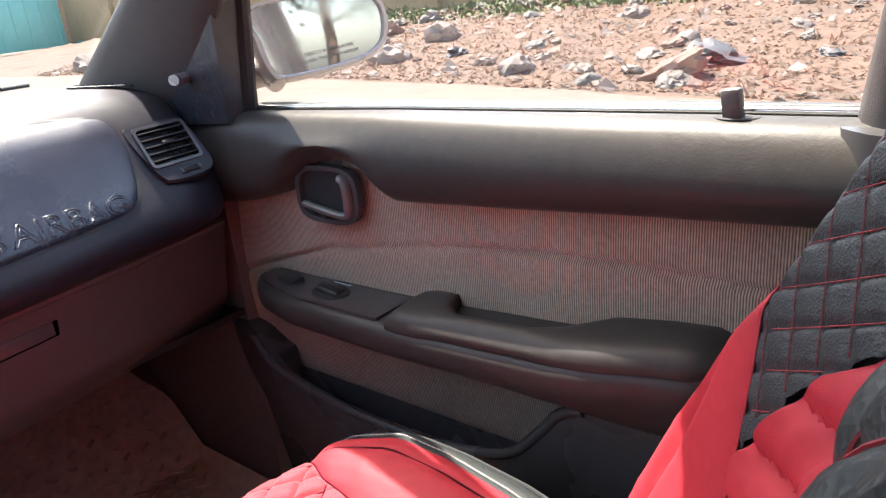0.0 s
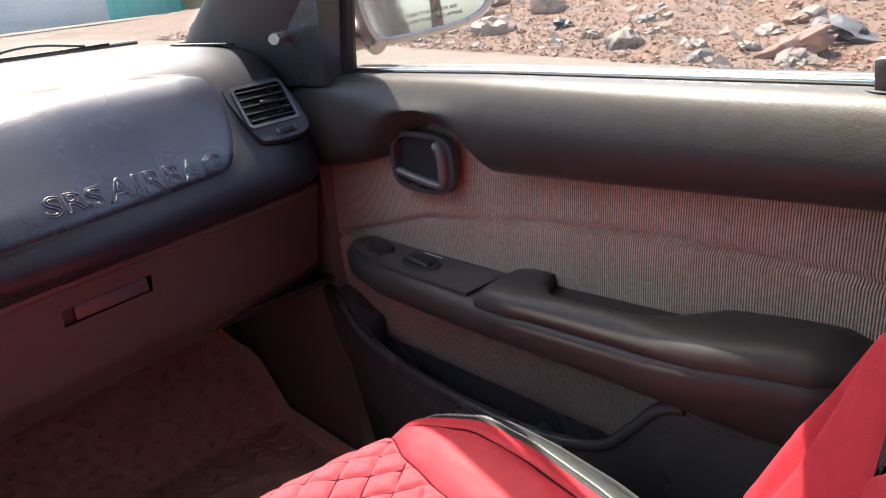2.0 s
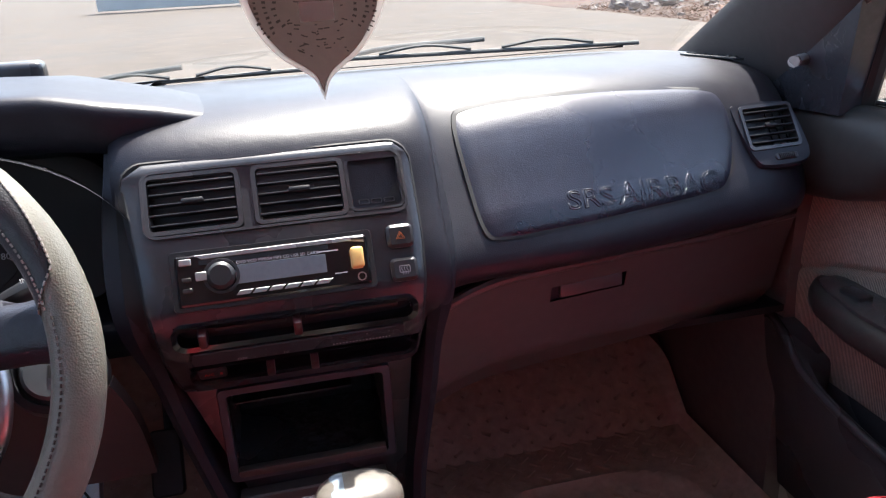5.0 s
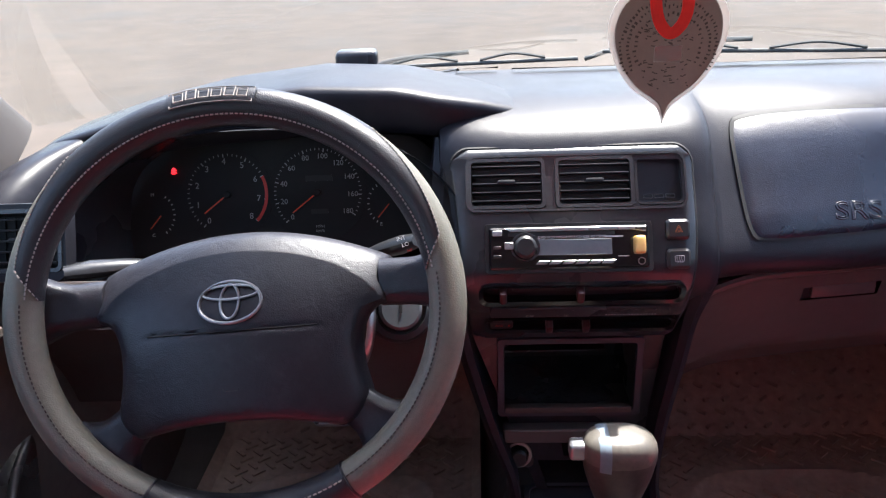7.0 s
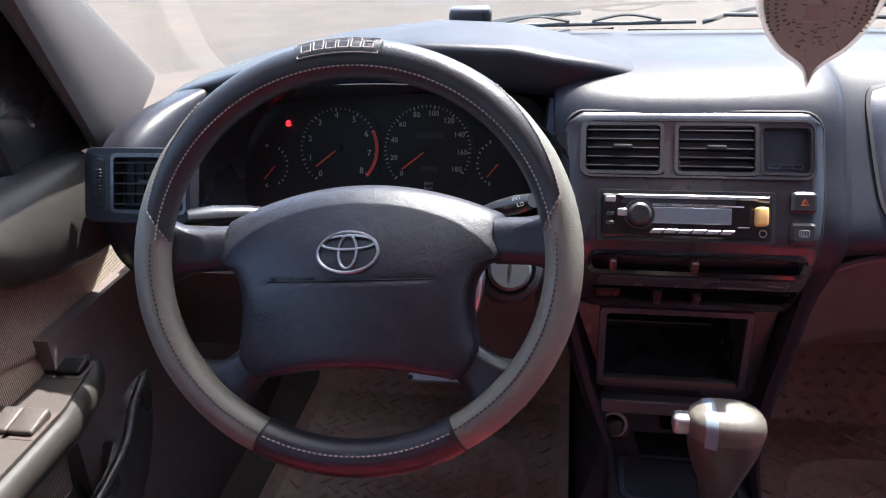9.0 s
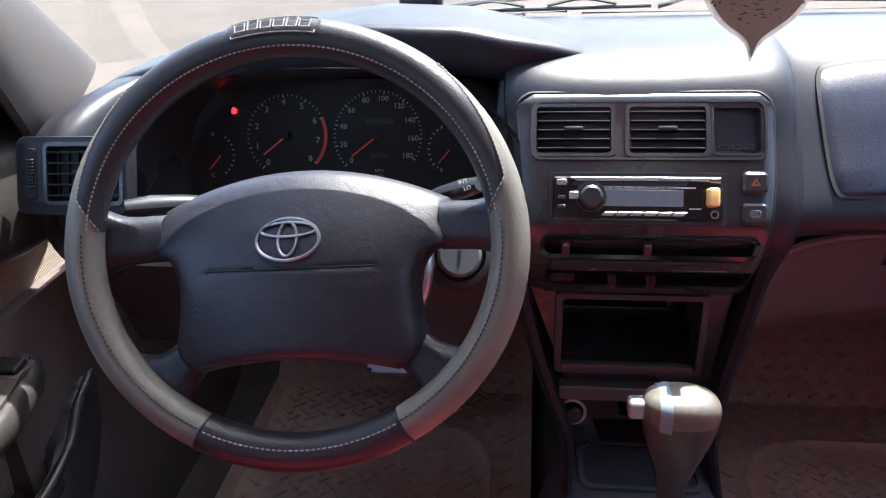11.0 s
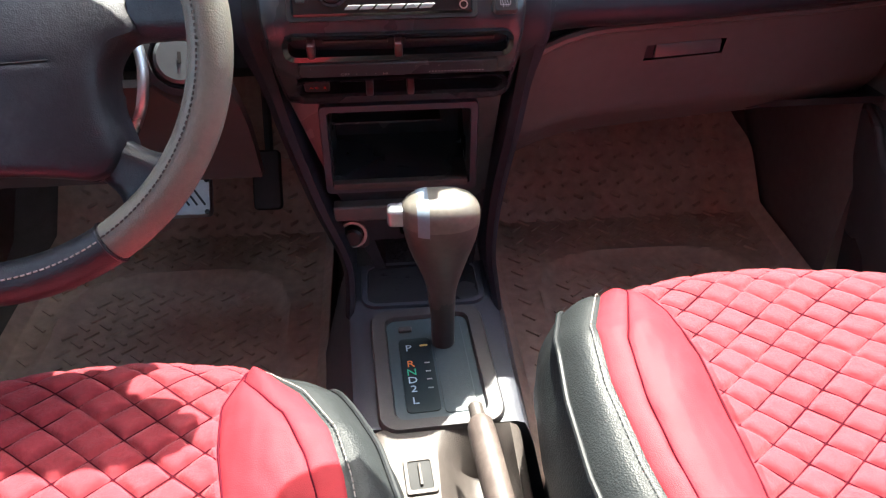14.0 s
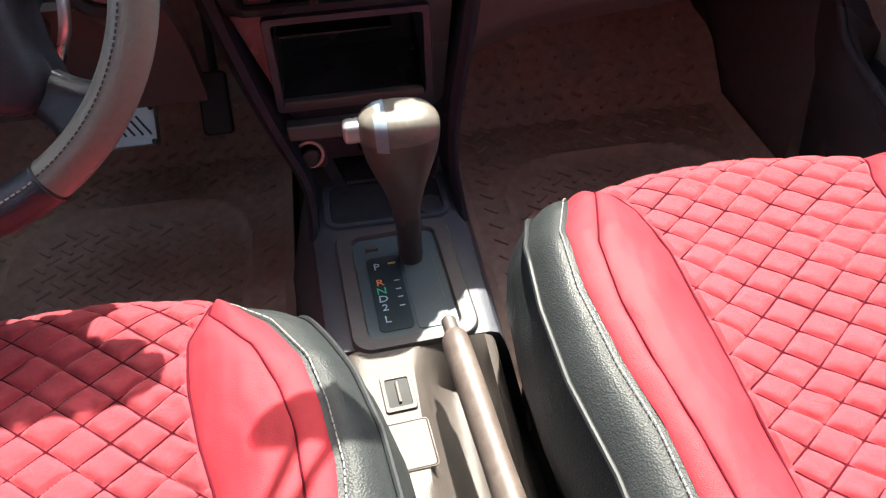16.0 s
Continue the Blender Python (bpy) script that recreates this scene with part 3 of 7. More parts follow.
sheet(bm, lines(-0.66, 0.66, 24), lines(0, 1, 16), screen_place)
ws = tagged(part("windscreen", bm, SCREEN), "clear raked windscreen, slightly dusty", "windscreen", kind="structure")
ws.visible_shadow = False

# roof, rear end and pillars
bm = bmesh.new()
sheet(bm, lines(-0.62, 0.62, 16), lines(-2.1, -0.27, 16),
      lambda u, v: (MID + u, v, 1.12 - 0.05 * (u / 0.62) ** 2 - 0.03 * max(0, (v + 0.5) / 0.3)), depth=0.03, back=Vector((0, 0, 1)))
tagged(part("ceiling", bm, HEADLINER), "pale cloth headliner under the roof", "ceiling", kind="structure")
bm = bmesh.new()
box(bm, 1.3, 0.04, 0.03, at(MID, -0.275, 1.105), 0.01)
sheet(bm, lines(-0.70, 0.70, 6), lines(-2.2, -0.26, 6), lambda u, v: (MID + u, v, 1.165 - 0.06 * (u / 0.7) ** 2), depth=0.01, back=Vector((0, 0, 1)))
tagged(part("roof", bm, PAINT), "champagne painted steel roof of the car", "roof", kind="structure")
bm = bmesh.new()
box(bm, 1.40, 0.05, 0.9, at(MID, -2.2, 0.3))
box(bm, 1.35, 0.5, 0.04, at(MID, -1.95, 0.74))
tagged(part("wall_rear", bm, PILLAR), "grey trim behind the rear bench", "wall", kind="structure")
bm = bmesh.new()
for s in (1, -1):
    box(bm, 0.06, 0.9, 0.72, at(both(0.74, s), -1.75, 0.32))
    box(bm, 0.05, 0.5, 0.5, at(both(0.69, s), -2.0, 0.9) @ Matrix.Rotation(radians(-14 * s), 4, 'Y'))
tagged(part("wall_quarter", bm, PILLAR), "grey quarter trim beside the rear bench", "wall", kind="structure")
bm = bmesh.new()
for s in (1, -1):
    sheet(bm, lines(-2.75, -0.705, 12), lines(-0.1, 0.66, 10), lambda y, z: Vector((both(0.80 + 0.02 * math.sin((z + 0.1) * 4) - 0.03 * max(0, (z - 0.58) / 0.08), s), y, z)), depth=0.02, back=Vector((-s, 0, 0)))
tagged(part("wall_flank", bm, PAINT), "champagne painted flanks of the car behind the front doors", "wall", kind="structure")
bench = thing("rear_bench", "dark cloth rear bench seat", "seat")
bm = bmesh.new()
box(bm, 1.25, 0.5, 0.22, at(MID, -1.55, 0.2), 0.06, 3)
part("seat", bm, SEATBLACK, bench)
bm = bmesh.new()
box(bm, 1.25, 0.16, 0.55, at(MID, -1.85, 0.52) @ Matrix.Rotation(radians(-18), 4, 'X'), 0.05, 3)
part("backrest", bm, SEATBLACK, bench)

for s, nm in ((1, "passenger"), (-1, "driver")):
    bm = bmesh.new()
    rings = []
    for t in lines(-0.06, 1, 14):
        f, r = pillar_front(t, s), pillar_rear(t, s)
        c, h = (f + r) / 2, (f - r) / 2
        n = h.cross(Vector((0, -0.7, 0.7))).normalized()
        n = n if n.x * s < 0 else -n
        rings.append([c + h * math.copysign(abs(math.sin(a)) ** 0.8, math.sin(a)) + n * ((0.016 if s > 0 else 0.024) * math.cos(a)) for a in [2 * math.pi * q / 18 for q in range(18)]])
    loft(bm, rings)
    tagged(part("pillar_a", bm, PILLAR), "grey plastic windscreen pillar trim", "pillar", kind="structure")
    pb = thing("pillar_b", "dark grey centre pillar trim beside the front seat", "pillar", kind="structure")
    bm = bmesh.new()
    rings = []
    for t in lines(0, 1, 8):
        cy, cz, cx = -0.700 - 0.02 * t, 0.10 + 0.56 * t, both(0.735, s)
        rings.append([Vector((cx + s * 0.05 * math.cos(a) - s * 0.01, cy + (0.115 - 0.02 * t) * math.sin(a), cz)) for a in [2 * math.pi * q / 16 for q in range(16)]])
    loft(bm, rings)
    part("lower_trim", bm, DOOR_HARD, pb)
    bm = bmesh.new()
    rings = []
    for t in lines(0, 1, 8):
        cy, cz, cx = -0.710 - 0.06 * t, 0.655 + 0.44 * t, both(0.735 - 0.11 * t, s)
        rings.append([Vector((cx + s * 0.035 * math.cos(a), cy + (0.075 - 0.02 * t) * math.sin(a), cz)) for a in [2 * math.pi * q / 16 for q in range(16)]])
    loft(bm, rings)
    part("upper_trim", bm, PILLAR, pb)

# cowl, wipers and bonnet ahead of the windscreen
bm = bmesh.new()
sheet(bm, lines(-0.74, 0.74, 20), lines(0.56, 0.80, 6), lambda u, v: (MID + u, v, 0.615 - 0.07 * (u / 0.74) ** 2), depth=0.02, back=Vector((0, 0, -1)))
tagged(part("cowl_panel", bm, BEIGE), "dusty grey plastic cowl panel below the windscreen", "cowl", kind="structure")
bm = bmesh.new()
sheet(bm, lines(-0.76, 0.76, 24), lines(0.80, 1.75, 16),
      lambda u, v: (MID + u, v, 0.605 - 0.22 * ((v - 0.8) / 0.95) - 0.05 * (u / 0.76) ** 2), depth=0.02, back=Vector((0, 0, -1)))
tagged(part("bonnet", bm, PAINT), "champagne painted bonnet of the car", "bonnet", kind="structure")


# Grey instead of black: the windscreen's haze is put into the rubber's colour.
WIPER = material("haze_grey_wiper_rubber", (0.09, 0.095, 0.09), 0.6, spread=0.25)


# front wings, nose, boot and underside close the body
bm = bmesh.new()
for s in (1, -1):
    sheet(bm, lines(0.345 if s > 0 else 0.125, 1.72, 12), lines(-0.1, 0.60, 8), lambda y, z: Vector((both(0.80 + 0.02 * math.sin((z + 0.1) * 4) - 0.02 * max(0, y - 1.3), s), y, z - 0.22 * max(0, (y - 0.8) / 0.95) * max(0, z) / 0.6)), depth=0.02, back=Vector((-s, 0, 0)))
tagged(part("wall_wing", bm, PAINT), "champagne painted front wings of the car", "wall", kind="structure")
bm = bmesh.new()
box(bm, 1.54, 0.10, 0.46, at(MID, 1.73, 0.14), 0.04, 3)
tagged(part("wall_nose", bm, PAINT), "champagne painted front bumper and nose", "wall", kind="structure")
bm = bmesh.new()
box(bm, 1.52, 0.62, 0.05, at(MID, -2.46, 0.635), 0.02, 2)
box(bm, 1.54, 0.08, 0.70, at(MID, -2.76, 0.28), 0.03, 2)
tagged(part("wall_boot", bm, PAINT), "champagne painted boot lid and rear panel", "wall", kind="structure")
bm = bmesh.new()
box(bm, 1.5, 4.4, 0.04, at(MID, -0.52, -0.09), 0.01)
tagged(part("underbody", bm, BLACK), "dark underbody of the car", "underbody", kind="structure")
TYRE = material("tyre_rubber", (0.03, 0.03, 0.03), 0.8, spread=0.2)
wheel_ring = lambda x, y, r: [(x, y + r * math.cos(q), 0.015 + r * math.sin(q)) for q in [2 * math.pi * k / 36 for k in range(36)]]
for s in (1, -1):
    for wy in (1.12, -1.98):
        rw = thing("road_wheel", "black tyre on a grey steel road wheel", "wheel", "road wheels")
        xo = both(0.83, s)
        bm = bmesh.new()
        loft(bm, [wheel_ring(xo - s * d, wy, r) for d, r in ((0.0, 0.20), (0.0, 0.27), (0.02, 0.295), (0.15, 0.295), (0.17, 0.27), (0.17, 0.20))], around=True)
        part("tyre", bm, TYRE, rw)
        bm = bmesh.new()
        loft(bm, [wheel_ring(xo - s * d, wy, r) for d, r in ((0.16, 0.20), (0.01, 0.20), (0.02, 0.17), (0.05, 0.10), (0.02, 0.03))])
        part("rim", bm, STEEL, rw)


def wiper(x0, x1, y0, y1, z0):
    w = thing("windscreen_wiper", "black windscreen wiper parked on the glass", "wiper", "windscreen wipers")
    z = lambda x, y: z0
    bm = bmesh.new()
    tube(bm, [(x0 + (x1 - x0) * t, y0 + (y1 - y0) * t, z(0, y0 + (y1 - y0) * t) - 0.012) for t in lines(0, 1, 8)], 0.0034, 8)
    part("blade", bm, WIPER, w)
    bm = bmesh.new()
    tube(bm, curve([(x0 - 0.02, y0 + 0.07, z(0, y0) - 0.035), (x0 + 0.15 * (x1 - x0), y0 + 0.04, z(0, y0) - 0.006),
                    ((x0 + x1) / 2, (y0 + y1) / 2 + 0.01, z(0, (y0 + y1) / 2) + 0.006)], 6), 0.0042, 8)
    part("arm", bm, WIPER, w)
    bm = bmesh.new()
    for a, b in ((0.15, 0.45), (0.55, 0.85)):
        tube(bm, curve([(x0 + (x1 - x0) * t, y0 + (y1 - y0) * t, z(0, y0 + (y1 - y0) * t) + h) for t, h in ((a, -0.007), ((a + b) / 2, 0.002), (b, -0.007))], 5), 0.0026, 6)
    part("yoke", bm, WIPER, w)


wiper(0.12, 0.60, 0.545, 0.455, 0.719)
wiper(-0.30, 0.08, 0.530, 0.560, 0.706)

# ---- dashboard ----
dash = thing("dashboard", "dark purple-grey vinyl dashboard, dusty and worn", "dashboard")
# profile points (y, z) from the windscreen over the top and down the face, at stations across the car
STATIONS = [
    (-0.655, [(0.36, .640), (0.28, .655), (0.18, .668), (0.06, .672), (-0.02, .660), (-0.065, .62), (-0.055, .53), (0.00, .47), (0.10, .44)]),
    (-0.60, [(0.42, .645), (0.32, .672), (0.21, .688), (0.09, .692), (0.0, .680), (-0.05, .63), (-0.045, .53), (0.00, .47), (0.10, .44)]),
    (-0.50, [(0.50, .625), (0.40, .658), (0.30, .686), (0.22, .700), (0.19, .69), (0.175, .63), (0.15, .54), (0.10, .49), (0.12, .45)]),
    (-0.15, [(0.56, .677), (0.40, .708), (0.30, .716), (0.22, .712), (0.19, .69), (0.175, .63), (0.15, .54), (0.10, .49), (0.12, .45)]),
    (-0.13, [(0.56, .677), (0.40, .706), (0.27, .714), (0.15, .712), (0.072, .690), (0.035, .63), (0.0, .55), (0.02, .49), (0.12, .46)]),
    (0.145, [(0.56, .677), (0.40, .706), (0.27, .714), (0.15, .712), (0.072, .690), (0.030, .63), (-0.012, .55), (0.02, .49), (0.12, .46)]),
    (0.185, [(0.56, .677), (0.40, .706), (0.26, .714), (0.17, .704), (0.112, .672), (0.060, .61), (0.015, .545), (0.042, .512), (0.12, .500)]),
    (0.35, [(0.56, .677), (0.40, .706), (0.27, .713), (0.18, .703), (0.125, .672), (0.078, .61), (0.036, .542), (0.062, .512), (0.14, .500)]),
    (0.52, [(0.55, .676), (0.40, .704), (0.28, .709), (0.195, .698), (0.145, .668), (0.108, .61), (0.072, .545), (0.09, .515), (0.15, .505)]),
    (0.62, [(0.52, .674), (0.39, .698), (0.29, .701), (0.215, .692), (0.165, .665), (0.125, .61), (0.088, .55), (0.10, .52), (0.16, .51)]),
    (0.675, [(0.48, .668), (0.38, .686), (0.30, .688), (0.235, .678), (0.195, .652), (0.155, .60), (0.125, .55), (0.135, .52), (0.18, .51)]),
    (0.71, [(0.45, .660), (0.38, .668), (0.32, .666), (0.27, .655), (0.24, .635), (0.215, .60), (0.20, .55), (0.205, .52), (0.22, .51)]),
]
prof = [(x, curve(p, 5)) for x, p in STATIONS]


def dash_point(x, k):
    return (interp(x, [(s[0], s[1][k][0]) for s in prof]), interp(x, [(s[0], s[1][k][1]) for s in prof]))


def dash_at(x, z, lift=0.0):
    """The face of the dash at that place, and its lean in degrees."""
    pts = [dash_point(x, k) for k in range(len(prof[0][1]))]
    for (y1, z1), (y2, z2) in zip(pts[10:], pts[11:]):
        if z2 <= z <= z1:
            t = (z1 - z) / (z1 - z2 + 1e-9)
            return y1 + (y2 - y1) * t, math.degrees(math.atan2(y1 - y2, z1 - z2))
    return pts[20][0], 30


cols = curve([np.array(s[1]).ravel() for s in prof], 8)
colx = curve([(s[0],) for s in prof], 8)
bm = bmesh.new()
rings = []
for c, x in zip(cols, colx):
    p = c.reshape(-1, 2)
    rings.append([(x[0], y, z) for y, z in p] + [(x[0], 0.45, 0.45), (x[0], 0.60, 0.50)])
loft(bm, rings)
part("upper_pad", bm, DASH, dash)


def face_point(x, z, lift):
    y, tilt = dash_at(x, z)
    s, c = math.sin(radians(tilt)), math.cos(radians(tilt))
    return Vector((x, y - c * lift, z + s * lift))


# airbag lid: a soft pillow set into the face, with a dark joint round it
def lid_outline(u, v):
    x0 = 0.205 + 0.02 * (1 - v) ** 1.5 * 0.6
    x1 = 0.536 + 0.026 * v + 0.014 * math.sin(v * 3.14)
    z0 = 0.562 + 0.006 * u
    z1 = 0.688 + 0.012 * math.sin(3.14 * u) * 0.6 - 0.010 * u
    return x0 + (x1 - x0) * u, z0 + (z1 - z0) * v


def pillow(grow, lift0, dome):
    b = bmesh.new()

    def place(u, v):
        e = min(1.0, 8 * min(u, 1 - u)) * min(1.0, 5 * min(v, 1 - v))
        cu, cv = abs(2 * u - 1), abs(2 * v - 1)
        k = (cu ** 7 + cv ** 7)
        sh = 1 - 0.05 * (cu * cv) ** 6
        x, z = lid_outline(0.5 + (u - 0.5) * sh, 0.5 + (v - 0.5) * (sh - 0.02 * (cu * cv) ** 6))
        x += (x - 0.38) * grow / 0.17
        z += (z - 0.625) * grow / 0.06
        q = face_point(x, z, lift0 + dome * max(0.0, min(1.0, e)) ** 0.4)
        return q
    sheet(b, lines(0, 1, 48), lines(0, 1, 28), place, depth=0.02)
    return b


part("lid_joint", pillow(0.0009, 0.0006, 0.0), PITCH, dash)
lid = part("airbag_lid", pillow(0.0, -0.001, 0.0075), LID, dash, "navy-black grained vinyl airbag lid with raised lettering")
lid_skin = BVHTree.FromPolygons([v.co.copy() for v in lid.data.vertices], [tuple(p.vertices) for p in lid.data.polygons])
for txt, size, x0, x1 in (("SRS", 0.027, 0.318, 0.376), ("AIRBAG", 0.031, 0.381, 0.523)):
    ob = words("raised_lettering", txt, size, Matrix(), LID, lid, outline=0.0007)
    wide = [v.co.x for v in ob.data.vertices]
    lo, hi = min(wide), max(wide)
    for v in ob.data.vertices:
        x = x0 + (x1 - x0) * (v.co.x - lo) / (hi - lo)
        z = 0.5865 - 0.007 * (x - 0.318) / 0.21 + 0.9 * v.co.y
        high = face_point(x, z, 0.03)
        out = (high - face_point(x, z, 0.0)).normalized()
        hit = lid_skin.ray_cast(high, -out)[0] or face_point(x, z, 0.006)
        v.co = hit + out * (v.co.z + 0.0001)

# small demister outlets and slots in the top
bm = bmesh.new()
slab(bm, [(p[0] * (1 - 0.25 * (p[1] > 0)), p[1]) for p in round_rect(0.085, 0.026, 0.012)], 0.003, pose(0.615, 0.268, 0.7005, -7, 6, -28), 0.001)
dv = part("demister_outlet", bm, BEZEL, dash)
for k in range(8):
    bm = bmesh.new()
    box(bm, 0.0035, 0.016, 0.003, pose(0.615, 0.268, 0.7040, -7, 6, -28) @ at(-0.028 + k * 0.008, -0.001, 0) @ Matrix.Rotation(0.5, 4, 'Z'))
    part("slot", bm, PITCH, dv)
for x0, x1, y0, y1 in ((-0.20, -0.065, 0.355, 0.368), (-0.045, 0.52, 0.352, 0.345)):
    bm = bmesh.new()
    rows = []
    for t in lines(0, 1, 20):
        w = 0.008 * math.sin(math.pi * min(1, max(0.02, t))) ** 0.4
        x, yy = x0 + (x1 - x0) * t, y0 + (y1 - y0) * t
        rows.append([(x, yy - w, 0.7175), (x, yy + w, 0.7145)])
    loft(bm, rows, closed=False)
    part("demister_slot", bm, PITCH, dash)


def vent(m, w, h, slats, parent, vanes=7, deep=0.03):
    """An air vent: dark box, rim, slats with a thumb tab and upright vanes behind them."""
    bm = bmesh.new()
    ring_frame(bm, round_rect(w + 0.010, h + 0.010, 0.007), round_rect(w, h, 0.004), 0.004, m @ at(0, 0, -0.001), 0.0015)
    v = part("air_vent", bm, BEZEL, parent, "black air vent with level slats")
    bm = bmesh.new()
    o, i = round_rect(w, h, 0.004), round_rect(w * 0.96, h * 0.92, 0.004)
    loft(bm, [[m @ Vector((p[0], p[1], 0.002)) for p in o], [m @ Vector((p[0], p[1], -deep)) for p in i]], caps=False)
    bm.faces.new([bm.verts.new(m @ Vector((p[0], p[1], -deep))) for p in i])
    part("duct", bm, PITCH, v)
    for k in range(slats):
        bm = bmesh.new()
        yy = h / 2 - h * (k + 0.5) / slats
        dp = min(0.011, deep * 0.85)
        box(bm, w - 0.0015, 0.0019, dp, m @ at(0, yy, 0.0035 - dp / 2) @ Matrix.Rotation(radians(3), 4, 'X'), 0.0008, 2)
        part("slat", bm, SLAT, v)
    bm = bmesh.new()
    for k in range(vanes):
        box(bm, 0.0012, h * 0.9, 0.012 if deep > 0.02 else 0.002, m @ at(-w / 2 + w * (k + 0.5) / vanes, 0, -0.02 if deep > 0.02 else -deep + 0.0015))
    part("upright_vanes", bm, PITCH, v)
    bm = bmesh.new()
    box(bm, w * 0.26, 0.0055, 0.006, m @ at(0, h * 0.02, 0.003), 0.0018)
    part("thumb_tab", bm, SLAT, v)
    return v


# side vent at the passenger's end, in its own surround
y, tilt = dash_at(0.612, 0.625)
mv = face_frame(0.612, y, 0.622, tilt + 2) @ Matrix.Rotation(radians(2), 4, 'Y') @ Matrix.Rotation(radians(2), 4, 'Z') @ at(0, 0, 0.000)
bm = bmesh.new()
out = curve([(-0.046, 0.028), (-0.030, 0.037), (0.024, 0.037), (0.041, 0.024), (0.049, -0.022), (0.045, -0.042), (0.026, -0.049), (-0.016, -0.048), (-0.032, -0.036)], 6, True)
hole = [(0.002 + p[0] * 0.034 / max(abs(p[0]), abs(p[1]) * 34 / 26), 0.004 + p[1] * 0.034 / max(abs(p[0]), abs(p[1]) * 34 / 26)) for p in out]
ring_frame(bm, out, hole, 0.017, mv @ at(0, 0, -0.006), 0.003)
part("side_vent_surround", bm, DASH, dash)
vent(mv @ at(0.002, 0.004, 0.010), 0.066, 0.050, 5, dash, 6, 0.0095)
bm = bmesh.new()
slab(bm, round_rect(0.032, 0.009, 0.004), 0.004, mv @ at(0.012, -0.037, 0.0085), 0.001)
part("vent_wheel_slot", bm, BLACK, dash)
bm = bmesh.new()
for k in range(9):
    box(bm, 0.0018, 0.007, 0.003, mv @ at(0.002 + k * 0.0025, -0.037, 0.0125), 0.0005, 1)
part("vent_wheel", bm, SLAT, dash)

# side vent at the driver's end
ml = face_frame(-0.586, -0.078, 0.626, 22) @ Matrix.Rotation(radians(-6), 4, 'Y')
bm = bmesh.new()
ring_frame(bm, round_rect(0.135, 0.082, 0.012), [(p[0] + 0.016, p[1] + 0.002) for p in round_rect(0.089, 0.060, 0.004)], 0.016, ml @ at(0.0, 0, -0.004), 0.003)
part("side_vent_surround", bm, DASH, dash)
vent(ml @ at(0.016, 0.002, 0.0105), 0.085, 0.056, 5, dash, 7, 0.0095)
bm = bmesh.new()
slab(bm, round_rect(0.014, 0.054, 0.005), 0.003, ml @ at(-0.046, 0.002, 0.0105), 0.001)
part("vent_wheel_slot", bm, PITCH, dash)
bm = bmesh.new()
for k in range(9):
    box(bm, 0.009, 0.0022, 0.006, ml @ at(-0.046, -0.012 + k * 0.0035, 0.013), 0.0006, 1)
part("vent_wheel", bm, SLAT, dash)
bm = bmesh.new()
slab(bm, round_rect(0.12, 0.052, 0.008), 0.004, face_frame(-0.565, -0.060, 0.545, 4), 0.002)
part("coin_box", bm, DASH_LOW, dash)
bm = bmesh.new()
sheet(bm, lines(-0.66, -0.16, 12), lines(0, 1, 8), lambda u, v: (u, -0.03 + 0.10 * v + 0.02 * math.sin(v * 3), 0.495 - 0.17 * v), depth=0.02)
part("knee_panel", bm, DASH_LOW, dash)

# instrument hood
bm = bmesh.new()
rings = []
for t in lines(0, 1, 40):
    x = -0.665 + 0.695 * t
    c = math.sin(math.pi * t) ** 0.55
    top = interp(x, [(-0.67, 0.652), (-0.626, 0.690), (-0.53, 0.716), (-0.43, 0.737), (-0.30, 0.750), (-0.19, 0.745), (-0.09, 0.723), (-0.03, 0.705), (0.03, 0.686)])
    yf = 0.098 - 0.022 * c + 0.05 * max(0, t - 0.75) / 0.25
    low = top - 0.010 - 0.046 * c
    yb = 0.20 + 0.08 * c
    rings.append([(x, 0.36, min(0.708, top - 0.05)), (x, yb, top - 0.006), (x, (yb + yf) / 2, top + 0.001), (x, yf + 0.020, top - 0.001), (x, yf + 0.003, top - 0.006 * c - 0.002), (x, yf + 0.002, top - 0.022 * c - 0.004),
                  (x, yf + 0.014, low - 0.004), (x, yf + 0.06, low + 0.004), (x, yb, low - 0.002)])
loft(bm, [curve(r, 3, True) for r in rings])
part("instrument_hood", bm, DASH, dash, "smooth arched instrument hood")
bm = bmesh.new()
rows = []
for t in lines(0, 1, 36):
    a = math.pi * (1.12 - 1.24 * t)
    cx = -0.345
    rows.append([(cx + 0.235 * math.copysign(abs(math.cos(a)) ** 0.75, math.cos(a)), 0.0 + 0.02, 0.580 + 0.135 * max(-0.6, math.sin(a))),
                 (cx + 0.200 * math.copysign(abs(math.cos(a)) ** 0.75, math.cos(a)), 0.105, 0.585 + 0.112 * max(-0.6, math.sin(a)))])
loft(bm, rows, closed=False)
part("cluster_surround", bm, BEZEL, dash)

# instrument cluster
CL = face_frame(-0.362, 0.108, 0.607, 20)
cluster = thing("instrument_cluster", "black instrument cluster with white numerals and red needles", "instruments")
bm = bmesh.new()
slab(bm, round_rect(0.43, 0.150, 0.05), 0.004, CL @ at(0, 0, -0.006), 0.001)
part("dial_plate", bm, PITCH, cluster)


